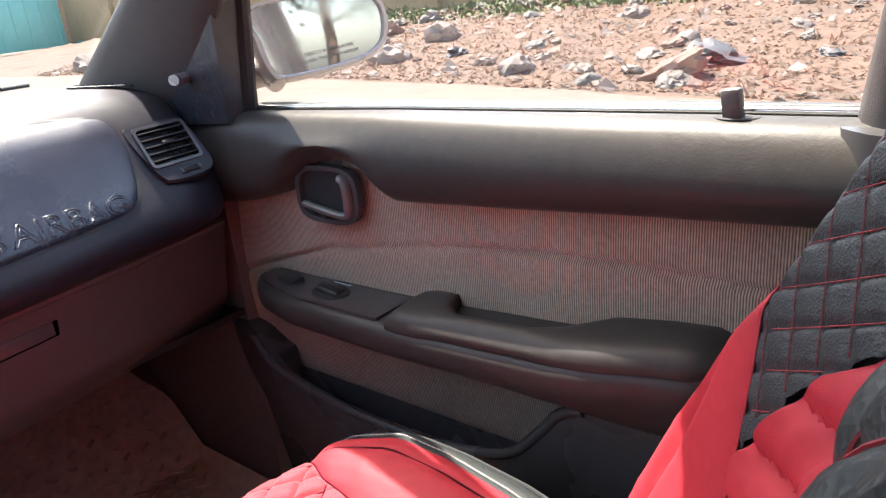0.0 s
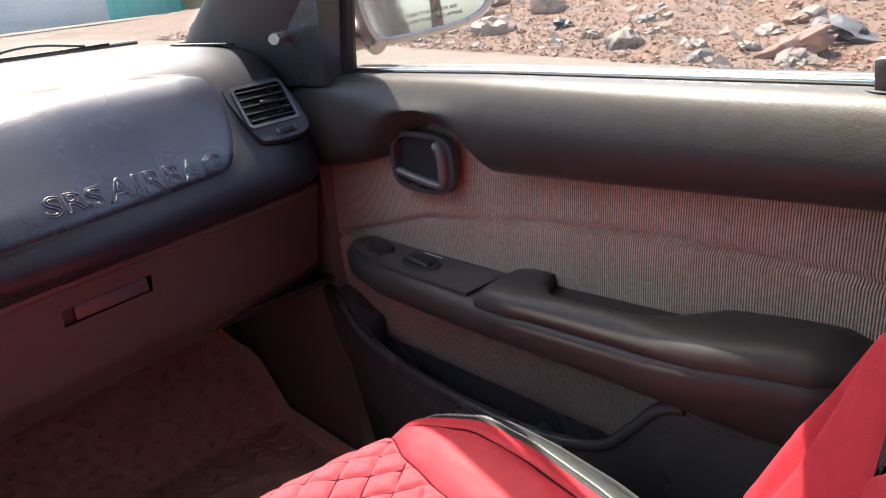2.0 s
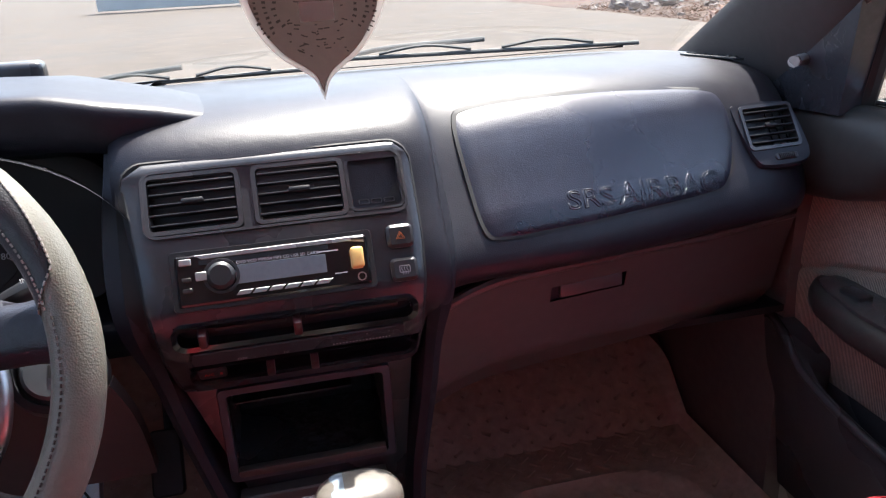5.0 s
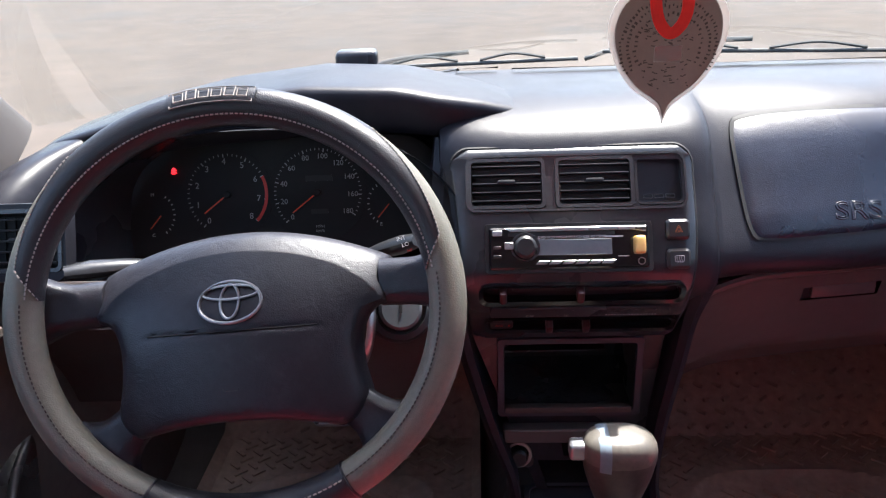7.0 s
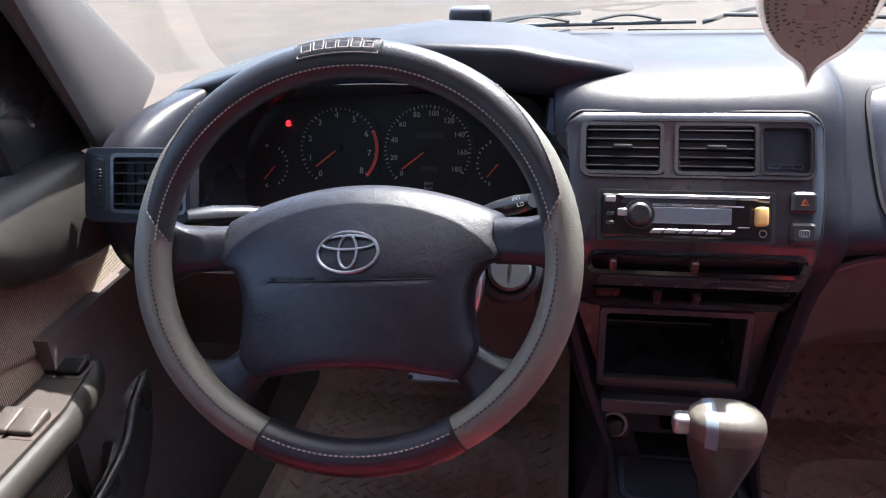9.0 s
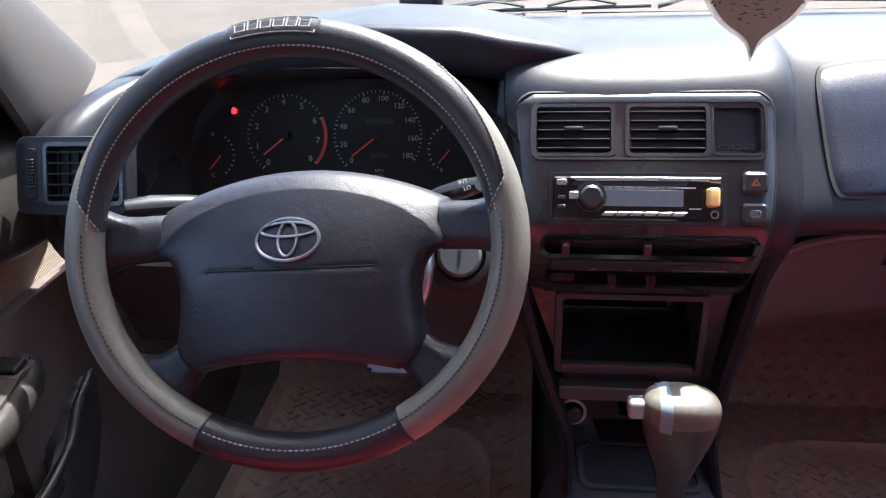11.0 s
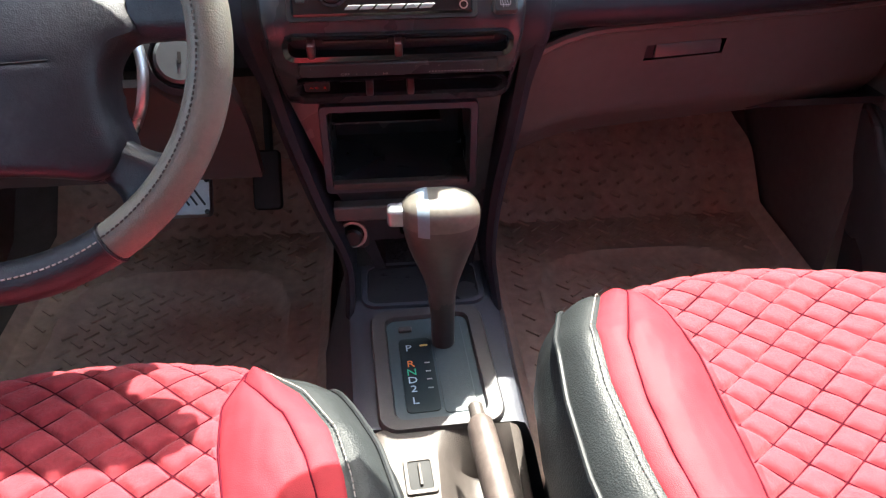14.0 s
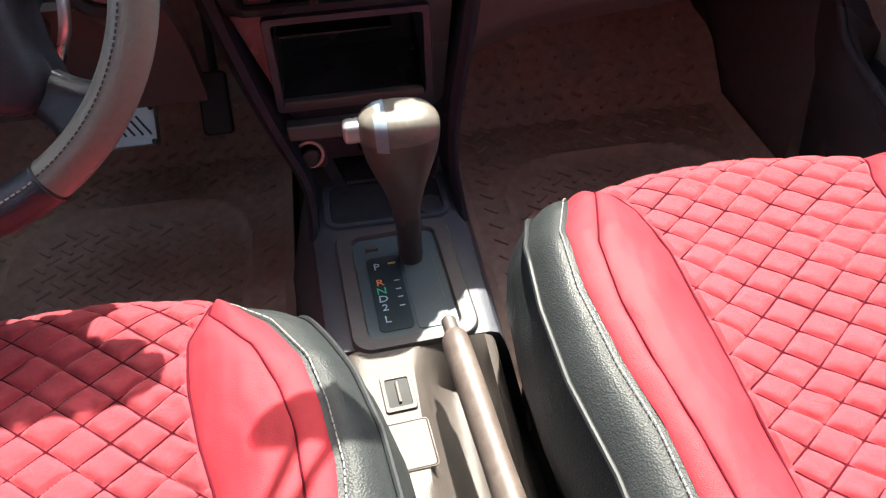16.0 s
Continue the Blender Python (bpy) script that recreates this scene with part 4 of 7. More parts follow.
def dial(cx, cy, r, marks, a0, a1, needle, size, parent_label):
    bm = bmesh.new()
    ring = [(cx + (r + 0.007) * math.cos(a), cy + (r + 0.007) * math.sin(a)) for a in [2 * math.pi * k / 40 for k in range(40)]]
    slab(bm, ring, 0.0012, CL @ at(0, 0, -0.002), 0.0003)
    d = part("dial_face", bm, PITCH, cluster, parent_label)
    n = (len(marks) - 1) * 5
    bm = bmesh.new()
    for k in range(n + 1):
        a = radians(a0 + (a1 - a0) * k / n)
        L = 0.0045 if k % 5 == 0 else 0.0028
        box(bm, L, 0.0009 if k % 5 else 0.0014, 0.0004, CL @ at(cx + (r - L / 2) * math.cos(a), cy + (r - L / 2) * math.sin(a), 0) @ Matrix.Rotation(a, 4, 'Z'))
    part("tick_marks", bm, DIMPRINT, d)
    for k, t in enumerate(marks):
        a = radians(a0 + (a1 - a0) * k / (len(marks) - 1))
        words("numeral", t, size, CL @ at(cx + (r - 0.0115) * math.cos(a), cy + (r - 0.010) * math.sin(a), 0), DIMPRINT, d, 0.0002)
    bm = bmesh.new()
    a = radians(needle)
    box(bm, r * 0.62, 0.0016, 0.0008, CL @ at(cx + r * 0.42 * math.cos(a), cy + r * 0.42 * math.sin(a), 0.002) @ Matrix.Rotation(a, 4, 'Z'))
    part("needle", bm, NEEDLE, d)
    bm = bmesh.new()
    slab(bm, [(cx + 0.0045 * math.cos(q), cy + 0.0045 * math.sin(q)) for q in [2 * math.pi * k / 20 for k in range(20)]], 0.004, CL, 0.001)
    part("needle_cap", bm, PITCH, d)
    return d


d = dial(-0.056, 0.004, 0.052, list("012345678"), 232, -42, 218, 0.011, "rev counter dial")
bm = bmesh.new()
rows = []
for k in range(15):
    a = radians(26 - 68 * k / 14)
    rows.append([CL @ Vector((-0.056 + rr * math.cos(a), 0.004 + rr * math.sin(a), 0.0006)) for rr in (0.0485, 0.0525)])
loft(bm, rows, closed=False)
part("red_zone", bm, REDPRINT, d)
words("caption", "x1000r/min", 0.006, CL @ at(-0.056, -0.052, 0), DIMPRINT, d, 0.0002)
d = dial(0.060, 0.004, 0.056, ["0", "20", "40", "60", "80", "100", "120", "140", "160", "180"], 222, -32, 218, 0.0095, "speedometer dial")
bm = bmesh.new()
box(bm, 0.034, 0.007, 0.0005, CL @ at(0.062, 0.022, 0.0006))
part("odometer_window", bm, BLACK, d)
bm = bmesh.new()
box(bm, 0.022, 0.006, 0.0005, CL @ at(0.062, -0.02, 0.0006))
part("trip_window", bm, BLACK, d)
words("caption", "MPH\nkm/h", 0.0055, CL @ at(0.062, -0.042, 0), DIMPRINT, d, 0.0002)
for cx, cy, top, low, an in ((-0.148, -0.02, "H", "C", 235), (0.146, -0.012, "F", "E", 240)):
    bm = bmesh.new()
    for k in range(9):
        a = radians(60 - 120 * k / 8) if cx < 0 else radians(120 + 120 * k / 8)
        box(bm, 0.003, 0.001, 0.0004, CL @ at(cx + 0.022 * math.cos(a), cy + 0.026 * math.sin(a), 0) @ Matrix.Rotation(a, 4, 'Z'))
    g = part("small_gauge", bm, WHITE, cluster, "small gauge with white marks")
    words("letter", top, 0.006, CL @ at(cx - 0.006, cy + 0.026, 0), WHITE, g, 0.0002)
    words("letter", low, 0.006, CL @ at(cx - 0.006, cy - 0.026, 0), WHITE, g, 0.0002)
    bm = bmesh.new()
    a = radians(an if cx < 0 else an - 10)
    box(bm, 0.022, 0.0014, 0.0008, CL @ at(cx + 0.004 * math.cos(a), cy - 0.006 + 0.004 * math.sin(a), 0.001) @ Matrix.Rotation(radians(50), 4, 'Z'))
    part("needle", bm, NEEDLE, g)
bm = bmesh.new()
box(bm, 0.0072, 0.0016, 0.0006, CL @ at(-0.124, 0.0335, 0.0006))
box(bm, 0.0072, 0.0016, 0.0006, CL @ at(-0.124, 0.0365, 0.0006))
box(bm, 0.0036, 0.008, 0.0006, CL @ at(-0.124, 0.0355, 0.0010), 0.0005, 1)
part("warning_light", bm, REDLAMP, cluster, "lit red warning light")

# centre panel with vents, radio and heater controls
BEZ = [(0.400, 0.046), (0.437, 0.032), (0.47, 0.012), (0.50, -0.010), (0.535, -0.0225), (0.557, -0.0215), (0.60, 0.0), (0.66, 0.040), (0.675, 0.047), (0.686, 0.053)]


def bez_y(z, lift=0.0):
    return interp(z, BEZ) - lift


def bez_tilt(z):
    return math.degrees(math.atan2(bez_y(z + 0.008) - bez_y(z - 0.008), 0.016))


def bez(x, z, lift=0.0):
    t = bez_tilt(z)
    return face_frame(x, bez_y(z), z, t) @ at(0, 0, lift)


HOLES = [(-0.108, -0.026, 0.6195, 0.6640), (-0.008, 0.072, 0.6195, 0.6640), (0.080, 0.129, 0.620, 0.664),
         (-0.089, 0.089, 0.557, 0.602), (-0.098, 0.128, 0.516, 0.541), (-0.092, 0.128, 0.460, 0.488)]
PANEL_LOW, PANEL_TOP = 0.445, 0.677


def bez_edge(z):
    return interp(z, [(0.445, -0.108), (0.608, -0.1225), (0.677, -0.131)]), interp(z, [(0.445, 0.133), (0.59, 0.1425), (0.677, 0.1425)])


def bez_place(u, z):
    a, b = bez_edge(z)
    x = a + (b - a) * (u + 0.13) / 0.273
    r = 0.020
    z1, z0 = PANEL_TOP, PANEL_LOW
    for corner in (a, b):
        d = abs(x - corner)
        if d < r:
            k = r - math.sqrt(max(0, r * r - (r - d) ** 2))
            z1 = min(z1, PANEL_TOP - k)
            z0 = max(z0, PANEL_LOW + 0.3 * k)
    z = min(max(z, z0), z1)
    edge = min(abs(x - a), abs(b - x), abs(PANEL_TOP - z) * 1.2)
    return Vector((x, bez_y(z, 0.004 * min(1, edge / 0.006) ** 0.5), z))


bus = breaks([-0.13, 0.143, -0.127, 0.140, -0.11, 0.122] + [h[0] for h in HOLES] + [h[1] for h in HOLES], 0.012)
bvs = breaks([PANEL_LOW, PANEL_TOP, 0.674, 0.669] + [h[2] for h in HOLES] + [h[3] for h in HOLES], 0.008)
bm = bmesh.new()


def in_hole(u, z):
    a, b = bez_edge(z)
    x = a + (b - a) * (u + 0.13) / 0.273
    return any(h[0] - 0.002 < x < h[1] + 0.002 and h[2] < z < h[3] for h in HOLES)


sheet(bm, bus, bvs, bez_place, in_hole, 0.018)
centre = part("centre_panel", bm, BEZEL, dash, "satin black centre panel")
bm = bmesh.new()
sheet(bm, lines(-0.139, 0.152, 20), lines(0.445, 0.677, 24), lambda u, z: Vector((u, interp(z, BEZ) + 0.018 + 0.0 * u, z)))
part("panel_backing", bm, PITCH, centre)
for cx in (-0.067, 0.032):
    vent(bez(cx, 0.6415, 0.003), 0.079, 0.050, 5, dash, 8)
# blank clock window with three small keys
bm = bmesh.new()
slab(bm, round_rect(0.050, 0.055, 0.006), 0.002, bez(0.1045, 0.642, -0.008), 0.0005)
ck = part("clock_window", bm, CLOCKGLASS, centre, "dark blank clock window")
bm = bmesh.new()
for k in range(3):
    ring_frame(bm, round_rect(0.0105, 0.005, 0.001, 2), round_rect(0.009, 0.0036, 0.0008, 2), 0.0012, bez(0.0925 + k * 0.0125, 0.628, -0.0050), 0.0003)
part("clock_keys", bm, FRAMEGREY, ck)
bm = bmesh.new()
ring_frame(bm, round_rect(0.055, 0.057, 0.008), round_rect(0.048, 0.051, 0.006), 0.004, bez(0.1045, 0.642, 0.000), 0.0015)
part("clock_rim", bm, BEZEL, ck)
bm = bmesh.new()
ring_frame(bm, round_rect(0.2475, 0.0665, 0.012), round_rect(0.2415, 0.0605, 0.010), 0.0062, bez(0.0105, 0.6415, 0.000), 0.0025)
part("vent_row_rim", bm, BEZEL, centre)
bm = bmesh.new()
rim_line = [bez_place(-0.13, z) for z in lines(PANEL_LOW, 0.655, 24)] + [bez_place(u, PANEL_TOP) for u in lines(-0.1295, 0.1425, 60)] + [bez_place(0.143, z) for z in lines(0.655, PANEL_LOW, 24)]
tube(bm, [p + Vector((0, 0.004, 0.0)) for p in rim_line], 0.0026, 6)
part("panel_joint", bm, PITCH, centre)

# hazard and demister switches
for nm, z in (("hazard_switch", 0.594), ("rear_demister_switch", 0.565)):
    bm = bmesh.new()
    slab(bm, round_rect(0.026, 0.0225, 0.005), 0.010, bez(0.1205, z, 0.0), 0.003)
    b = part(nm, bm, BLACK, centre, "rounded black push switch with a printed sign")
    bm = bmesh.new()
    if nm[0] == "h":
        for s, q in ((1.0, 0), (0.55, 0)):
            tri = [(0.0048 * s * math.cos(a), -0.0008 + 0.0048 * s * math.sin(a)) for a in (radians(90), radians(210), radians(330))]
            tube(bm, [bez(0.1205, z, 0.0102) @ Vector((*p, 0)) for p in tri], 0.0003, 5, True)
        part("triangle_sign", bm, ORANGE, b)
    else:
        tube(bm, [bez(0.1205, z, 0.0102) @ Vector((*p, 0)) for p in round_rect(0.010, 0.0062, 0.001, 2)], 0.0003, 5, True)
        for k in (-0.0025, 0, 0.0025):
            tube(bm, [bez(0.1205, z, 0.0102) @ Vector((k + 0.0008 * math.sin(t * 6), -0.005 + 0.007 * t, 0)) for t in lines(0, 1, 6)], 0.00028, 5)
        part("window_sign", bm, DIMPRINT, b)

SLIDER = material("dark_red_slider", (0.07, 0.022, 0.024), 0.3)
# heater controls: two slots with sliders, a printed strip between, and the A/C switch
for zc, h, x0, x1 in ((0.5285, 0.026, -0.098, 0.128), (0.474, 0.028, -0.092, 0.128)):
    bm = bmesh.new()
    w, cx = x1 - x0, (x0 + x1) / 2
    m = bez(cx, zc, 0.0)
    o, i = round_rect(w + 0.006, h + 0.006, 0.012), round_rect(w - 0.004, h - 0.004, 0.009)
    loft(bm, [[m @ Vector((p[0], p[1], 0.001)) for p in o], [m @ Vector((p[0], p[1], 0.0062)) for p in o], [m @ Vector((p[0], p[1], 0.0048)) for p in i],
              [m @ Vector((p[0], p[1], -0.012)) for p in i]], caps=False)
    bm.faces.new([bm.verts.new(m @ Vector((p[0], p[1], -0.012))) for p in i])
    slot = part("slider_slot", bm, GLOSS, centre, "glossy black slider slot")
    bm = bmesh.new()
    for a, b in (((-0.062, 0.004), (0.022, 0.112)) if zc > 0.5 else ((-0.050, -0.018), (0.0, 0.02), (0.036, 0.105))):
        box(bm, b - a, 0.0050, 0.008, bez((a + b) / 2, zc + 0.001, -0.006), 0.0015, 2)
    part("slot_ledge", bm, SLAT, slot)
    for sx in ((-0.073, 0.014) if zc > 0.5 else (-0.0176, 0.0261)):
        bm = bmesh.new()
        box(bm, 0.008, 0.0165, 0.016, bez(sx, zc, 0.004), 0.0018)
        part("slider_knob", bm, SLIDER, slot)
bm = bmesh.new()
slab(bm, round_rect(0.207, 0.019, 0.003), 0.003, bez(0.014, 0.5015, 0.0025), 0.001)
strip = part("legend_strip", bm, BEZEL, centre)
words("legend", "OFF", 0.0055, bez(-0.042, 0.4965, 0.006), DIMPRINT, strip, 0.0002)
words("legend", "HI", 0.0055, bez(-0.0, 0.4965, 0.006), DIMPRINT, strip, 0.0002)
bm = bmesh.new()
for k in range(18):
    box(bm, 0.0013, 0.003, 0.0004, bez(0.046 + k * 0.0033, 0.4965, 0.0058))
for k in range(3):
    box(bm, 0.0014, 0.0014, 0.0004, bez(-0.030 + k * 0.010, 0.4965, 0.0058))
tagged(part("legend_scale", bm, DIMPRINT, strip), kind="stuff")
for k, sx in enumerate((-0.076, -0.018, 0.008, 0.032, 0.056, 0.080, 0.102)):
    bm = bmesh.new()
    m = bez(sx, 0.5060, 0.0058)
    tube(bm, [m @ Vector(p) for p in ((-0.004, -0.001, 0), (-0.002, 0.001, 0), (0.003, 0.001, 0), (0.004, -0.001, 0), (0.001, -0.0005, 0), (-0.001, -0.0022, 0))], 0.0003, 4)
    part("legend_sign", bm, DIMPRINT, strip)
bm = bmesh.new()
slab(bm, round_rect(0.027, 0.020, 0.003), 0.006, bez(-0.074, 0.4755, -0.001), 0.0015)
ac = part("ac_switch", bm, BLACK, centre)
words("legend", "A/C", 0.006, bez(-0.077, 0.4755, 0.0053), REDPRINT, ac, 0.0002)
bm = bmesh.new()
box(bm, 0.0025, 0.004, 0.0005, bez(-0.0655, 0.4755, 0.0053))
part("ac_lamp", bm, REDPRINT, ac)

# pocket frame, drawer, lighter and tray below
low_place = lambda u, z: Vector((0.011 + u * (0.122 - 0.055 * (0.437 - z) / 0.24) + 0.028 * (0.437 - z) / 0.24, 0.050 - 0.10 * max(0, 0.30 - z) * 0.3 + 0.0, z))
LH = [(-0.76, 0.72, 0.322, 0.424), (-0.30, 0.66, 0.245, 0.275), (-0.78, 0.90, 0.192, 0.238)]
bm = bmesh.new()
sheet(bm, breaks([-1, 1] + [h[0] for h in LH] + [h[1] for h in LH], 0.03), breaks([0.185, 0.437] + [h[2] for h in LH] + [h[3] for h in LH], 0.006), low_place,
      lambda u, z: (0.322 < z < 0.424 and -0.071 < low_place(u, z).x < 0.098) or any(h[0] < u < h[1] and h[2] < z < h[3] for h in LH[1:]), 0.01)
lower = part("lower_centre_panel", bm, BEZEL, dash)
for (a, b, z0, z1), dep in zip(LH, (0.13, 0.03, 0.07)):
    bm = bmesh.new()
    p = [low_place(a, z0), low_place(b, z0), low_place(b, z1), low_place(a, z1)]
    if dep == 0.13:
        p = [Vector((xx, 0.052, zz)) for xx, zz in ((-0.070, z0), (0.097, z0), (0.097, z1), (-0.070, z1))]
    q = [v + Vector((0, dep, 0)) for v in p]
    loft(bm, [p, q], caps=False)
    bm.faces.new([bm.verts.new(v) for v in q])
    part("recess", bm, BEZEL, lower)
bm = bmesh.new()
mf = face_frame(0.0135, 0.050, 0.373, 0)
ring_frame(bm, round_rect(0.186, 0.118, 0.006), round_rect(0.167, 0.100, 0.004), 0.008, mf, 0.002)
part("pocket_frame", bm, CONSOLE, lower, "dark plastic frame round the empty stereo pocket")
bm = bmesh.new()
box(bm, 0.135, 0.03, 0.0025, at(-0.002, 0.10, 0.388), 0.0008, 1)
part("pocket_rib", bm, BEZEL, lower)
bm = bmesh.new()
box(bm, 0.164, 0.012, 0.009, at(0.0125, 0.0445, 0.3255), 0.002)
part("pocket_sill", bm, BEIGE, lower, "worn paler sill of the pocket")
bm = bmesh.new()
slab(bm, round_rect(0.165, 0.019, 0.003), 0.024, face_frame(0.010, 0.050, 0.289, 10), 0.002)
part("ashtray_lid", bm, DASH_LOW, lower, "narrow drawer front")
LT = face_frame(-0.052, 0.050, 0.249, 12)
bm = bmesh.new()
ring = lambda r: [(r * math.cos(q), r * math.sin(q)) for q in [2 * math.pi * k / 28 for k in range(28)]]
ring_frame(bm, ring(0.0185), ring(0.0145), 0.007, LT, 0.001)
lighter = part("lighter_socket", bm, STEEL, lower)
bm = bmesh.new()
slab(bm, ring(0.0120), 0.022, LT @ at(0, 0, -0.002), 0.003)
part("lighter_plug", bm, BLACK, lighter)
bm = bmesh.new()
slab(bm, round_rect(0.042, 0.042, 0.008), 0.004, LT @ at(0, 0, -0.003), 0.001)
part("lighter_plate", bm, BLACK, lighter)

# side cheeks of the stack, running down to the floor console
for s in (-1, 1):
    bm = bmesh.new()
    rings = []
    top = [(0.012 + s * 0.148, 0.085, 0.680), (0.012 + s * 0.152, 0.030, 0.60), (0.012 + s * 0.149, -0.002, 0.535), (0.014 + s * 0.140, 0.020, 0.46), (0.016 + s * 0.130, 0.022, 0.40),
           (0.020 + s * 0.108, 0.012, 0.31), (0.030 + s * 0.092, 0.000, 0.24), (0.034 + s * 0.092, -0.015, 0.200), (0.034 + s * 0.094, -0.04, 0.178)]
    wid = curve([(0.016,), (0.020,), (0.019,), (0.012,), (0.011,), (0.010,), (0.008,), (0.007,), (0.006,)], 5)
    pts = curve(top, 5)
    for p, w in zip(pts, wid):
        p = Vector(p)
        w = w[0]
        rings.append([p + Vector((s * a * w, b, c)) for a, b, c in ((-1.0, 0.012, 0), (-0.8, 0.001, 0.002), (0, -0.004, 0.004), (0.8, 0.004, 0.003), (1.0, 0.02, 0), (1.1, 0.14, -0.02), (-0.9, 0.14, -0.02))])
    loft(bm, rings)
    part("stack_cheek", bm, DASH, dash)

# glovebox
gb = thing("glovebox", "dark brown plastic glovebox with a recessed latch", "glovebox")


def gb_place(u, v):
    x = 0.150 + 0.535 * u
    y0 = interp(x, [(0.18, 0.052), (0.35, 0.082), (0.52, 0.108), (0.70, 0.15)])
    z0 = 0.505 - 0.03 * max(0, 1 - u / 0.20) ** 2
    return Vector((x, y0 + 0.045 * v ** 0.8 + 0.10 * max(0, v - 0.75), z0 - 0.165 * v))


bm = bmesh.new()
LA = (0.304, 0.500, 0.19, 0.32)
sheet(bm, breaks([0, 1, LA[0], LA[1]], 0.04), breaks([0, 1, LA[2], LA[3]], 0.06), gb_place, lambda u, v: LA[0] < u < LA[1] and LA[2] < v < LA[3], 0.012)
part("glovebox_door", bm, DASH_LOW, gb)
bm = bmesh.new()
p = [gb_place(LA[0], LA[3]), gb_place(LA[1], LA[3]), gb_place(LA[1], LA[2]), gb_place(LA[0], LA[2])]
q = [v + Vector((0, 0.025, 0.0)) for v in p]
loft(bm, [p, q], caps=False)
bm.faces.new([bm.verts.new(v) for v in q])
part("latch_recess", bm, DASH_LOW, gb)
bm = bmesh.new()
c = gb_place(0.402, 0.25)
box(bm, 0.088, 0.008, 0.018, at(c.x + 0.004, c.y + 0.004, c.z) @ Matrix.Rotation(radians(8), 4, 'Z'), 0.003)
part("latch", bm, DASH_LOW, gb)
bm = bmesh.new()
tube(bm, [gb_place(u, 0) + Vector((0, -0.002, 0)) for u in lines(0.02, 0.98, 24)], 0.006, 8)
part("top_edge", bm, DASH_LOW, gb)
bm = bmesh.new()
sheet(bm, lines(0.15, 0.70, 10), lines(0, 1, 4), lambda u, v: Vector((u, 0.17 + 0.3 * v, 0.345 - 0.02 * v)), depth=0.01, back=Vector((0, 0, 1)))
part("underside", bm, PITCH, gb)

bm = bmesh.new()
sheet(bm, lines(0.148, 0.40, 14), lines(0, 1, 6), lambda u, v: Vector((u, interp(u, [(0.148, 0.050), (0.35, 0.080), (0.52, 0.106)]) + 0.008 + 0.02 * v, 0.530 - 0.10 * v)), depth=0.02)
part("lower_roll", bm, DASH, dash)

# radio
radio = thing("car_radio", "black and silver aftermarket car radio in the dash", "radio")
R = face_frame(0.0, -0.0115, 0.5785, 27.0)
bm = bmesh.new()
ring_frame(bm, round_rect(0.186, 0.056, 0.004), round_rect(0.176, 0.047, 0.003), 0.007, R @ at(0, 0, -0.001), 0.002)
part("sleeve", bm, BLACK, radio)
bm = bmesh.new()
slab(bm, round_rect(0.176, 0.047, 0.003), 0.010, R @ at(0, 0, -0.002), 0.002)
face = part("face_plate", bm, GLOSS, radio)
bm = bmesh.new()
box(bm, 0.118, 0.0045, 0.001, R @ at(-0.008, 0.0155, 0.008))
part("disc_slot", bm, PITCH, face)
bm = bmesh.new()
outl = [(-0.070, 0.0225), (0.085, 0.0225), (0.085, 0.016), (0.070, 0.0185), (-0.064, 0.0185)]
slab(bm, outl[::-1], 0.0012, R @ at(0, 0, 0.008), 0.0004)
part("silver_trim", bm, SILVER, face)
bm = bmesh.new()
slab(bm, round_rect(0.083, 0.0175, 0.001), 0.0012, R @ at(0.006, 0.0005, 0.008), 0.0003)
part("display", bm, LCD, face, "unlit grey display")
bm = bmesh.new()
slab(bm, ring(0.0125), 0.011, R @ at(-0.048, 0.001, 0.008), 0.003)
part("volume_knob", bm, BLACK, face)
bm = bmesh.new()
ring_frame(bm, ring(0.0165), ring(0.0135), 0.0015, R @ at(-0.048, 0.001, 0.008), 0.0004)
part("knob_ring", bm, BEZEL, face)
for k in range(6):
    bm = bmesh.new()
    slab(bm, [(-0.007, -0.002), (0.005, -0.002), (0.009, 0.0022), (-0.003, 0.0022)], 0.0018, R @ at(-0.030 + k * 0.0145, -0.0165, 0.008), 0.0005)
    part("preset_key", bm, SILVER, face)
for (x, yy, w, h, mt) in ((-0.079, 0.017, 0.011, 0.006, SILVER), (-0.066, 0.003, 0.010, 0.008, SILVER), (-0.079, 0.001, 0.008, 0.004, BLACK), (-0.079, -0.009, 0.009, 0.004, BLACK),
                          (0.079, 0.020, 0.012, 0.003, BLACK)):
    bm = bmesh.new()
    slab(bm, round_rect(w, h, 0.001, 2), 0.0022, R @ at(x, yy, 0.008), 0.0006)
    part("key", bm, mt, face)
words("caption", "DVD VCD MPEG4 MP3 CD USB SD CARD", 0.0042, R @ at(0.004, 0.0115, 0.0082), WHITE, face, 0.0002)
bm = bmesh.new()
box(bm, 0.020, 0.0012, 0.0003, R @ at(0.050, 0.0115, 0.0084))
part("small_print", bm, WHITE, face)
bm = bmesh.new()
box(bm, 0.012, 0.0010, 0.0003, R @ at(0.060, -0.0105, 0.0084))
part("small_print", bm, WHITE, face)
bm = bmesh.new()
ring_frame(bm, ring(0.0045), ring(0.0028), 0.003, R @ at(0.079, -0.0165, 0.008), 0.0005)
part("jack_socket", bm, CHROME, face)
bm = bmesh.new()
box(bm, 0.012, 0.020, 0.016, R @ at(0.076, 0.001, 0.016), 0.003, 3)
tagged(part("usb_stick", bm, YELLOW), "small yellow plastic stick plugged into the radio", "usb stick")

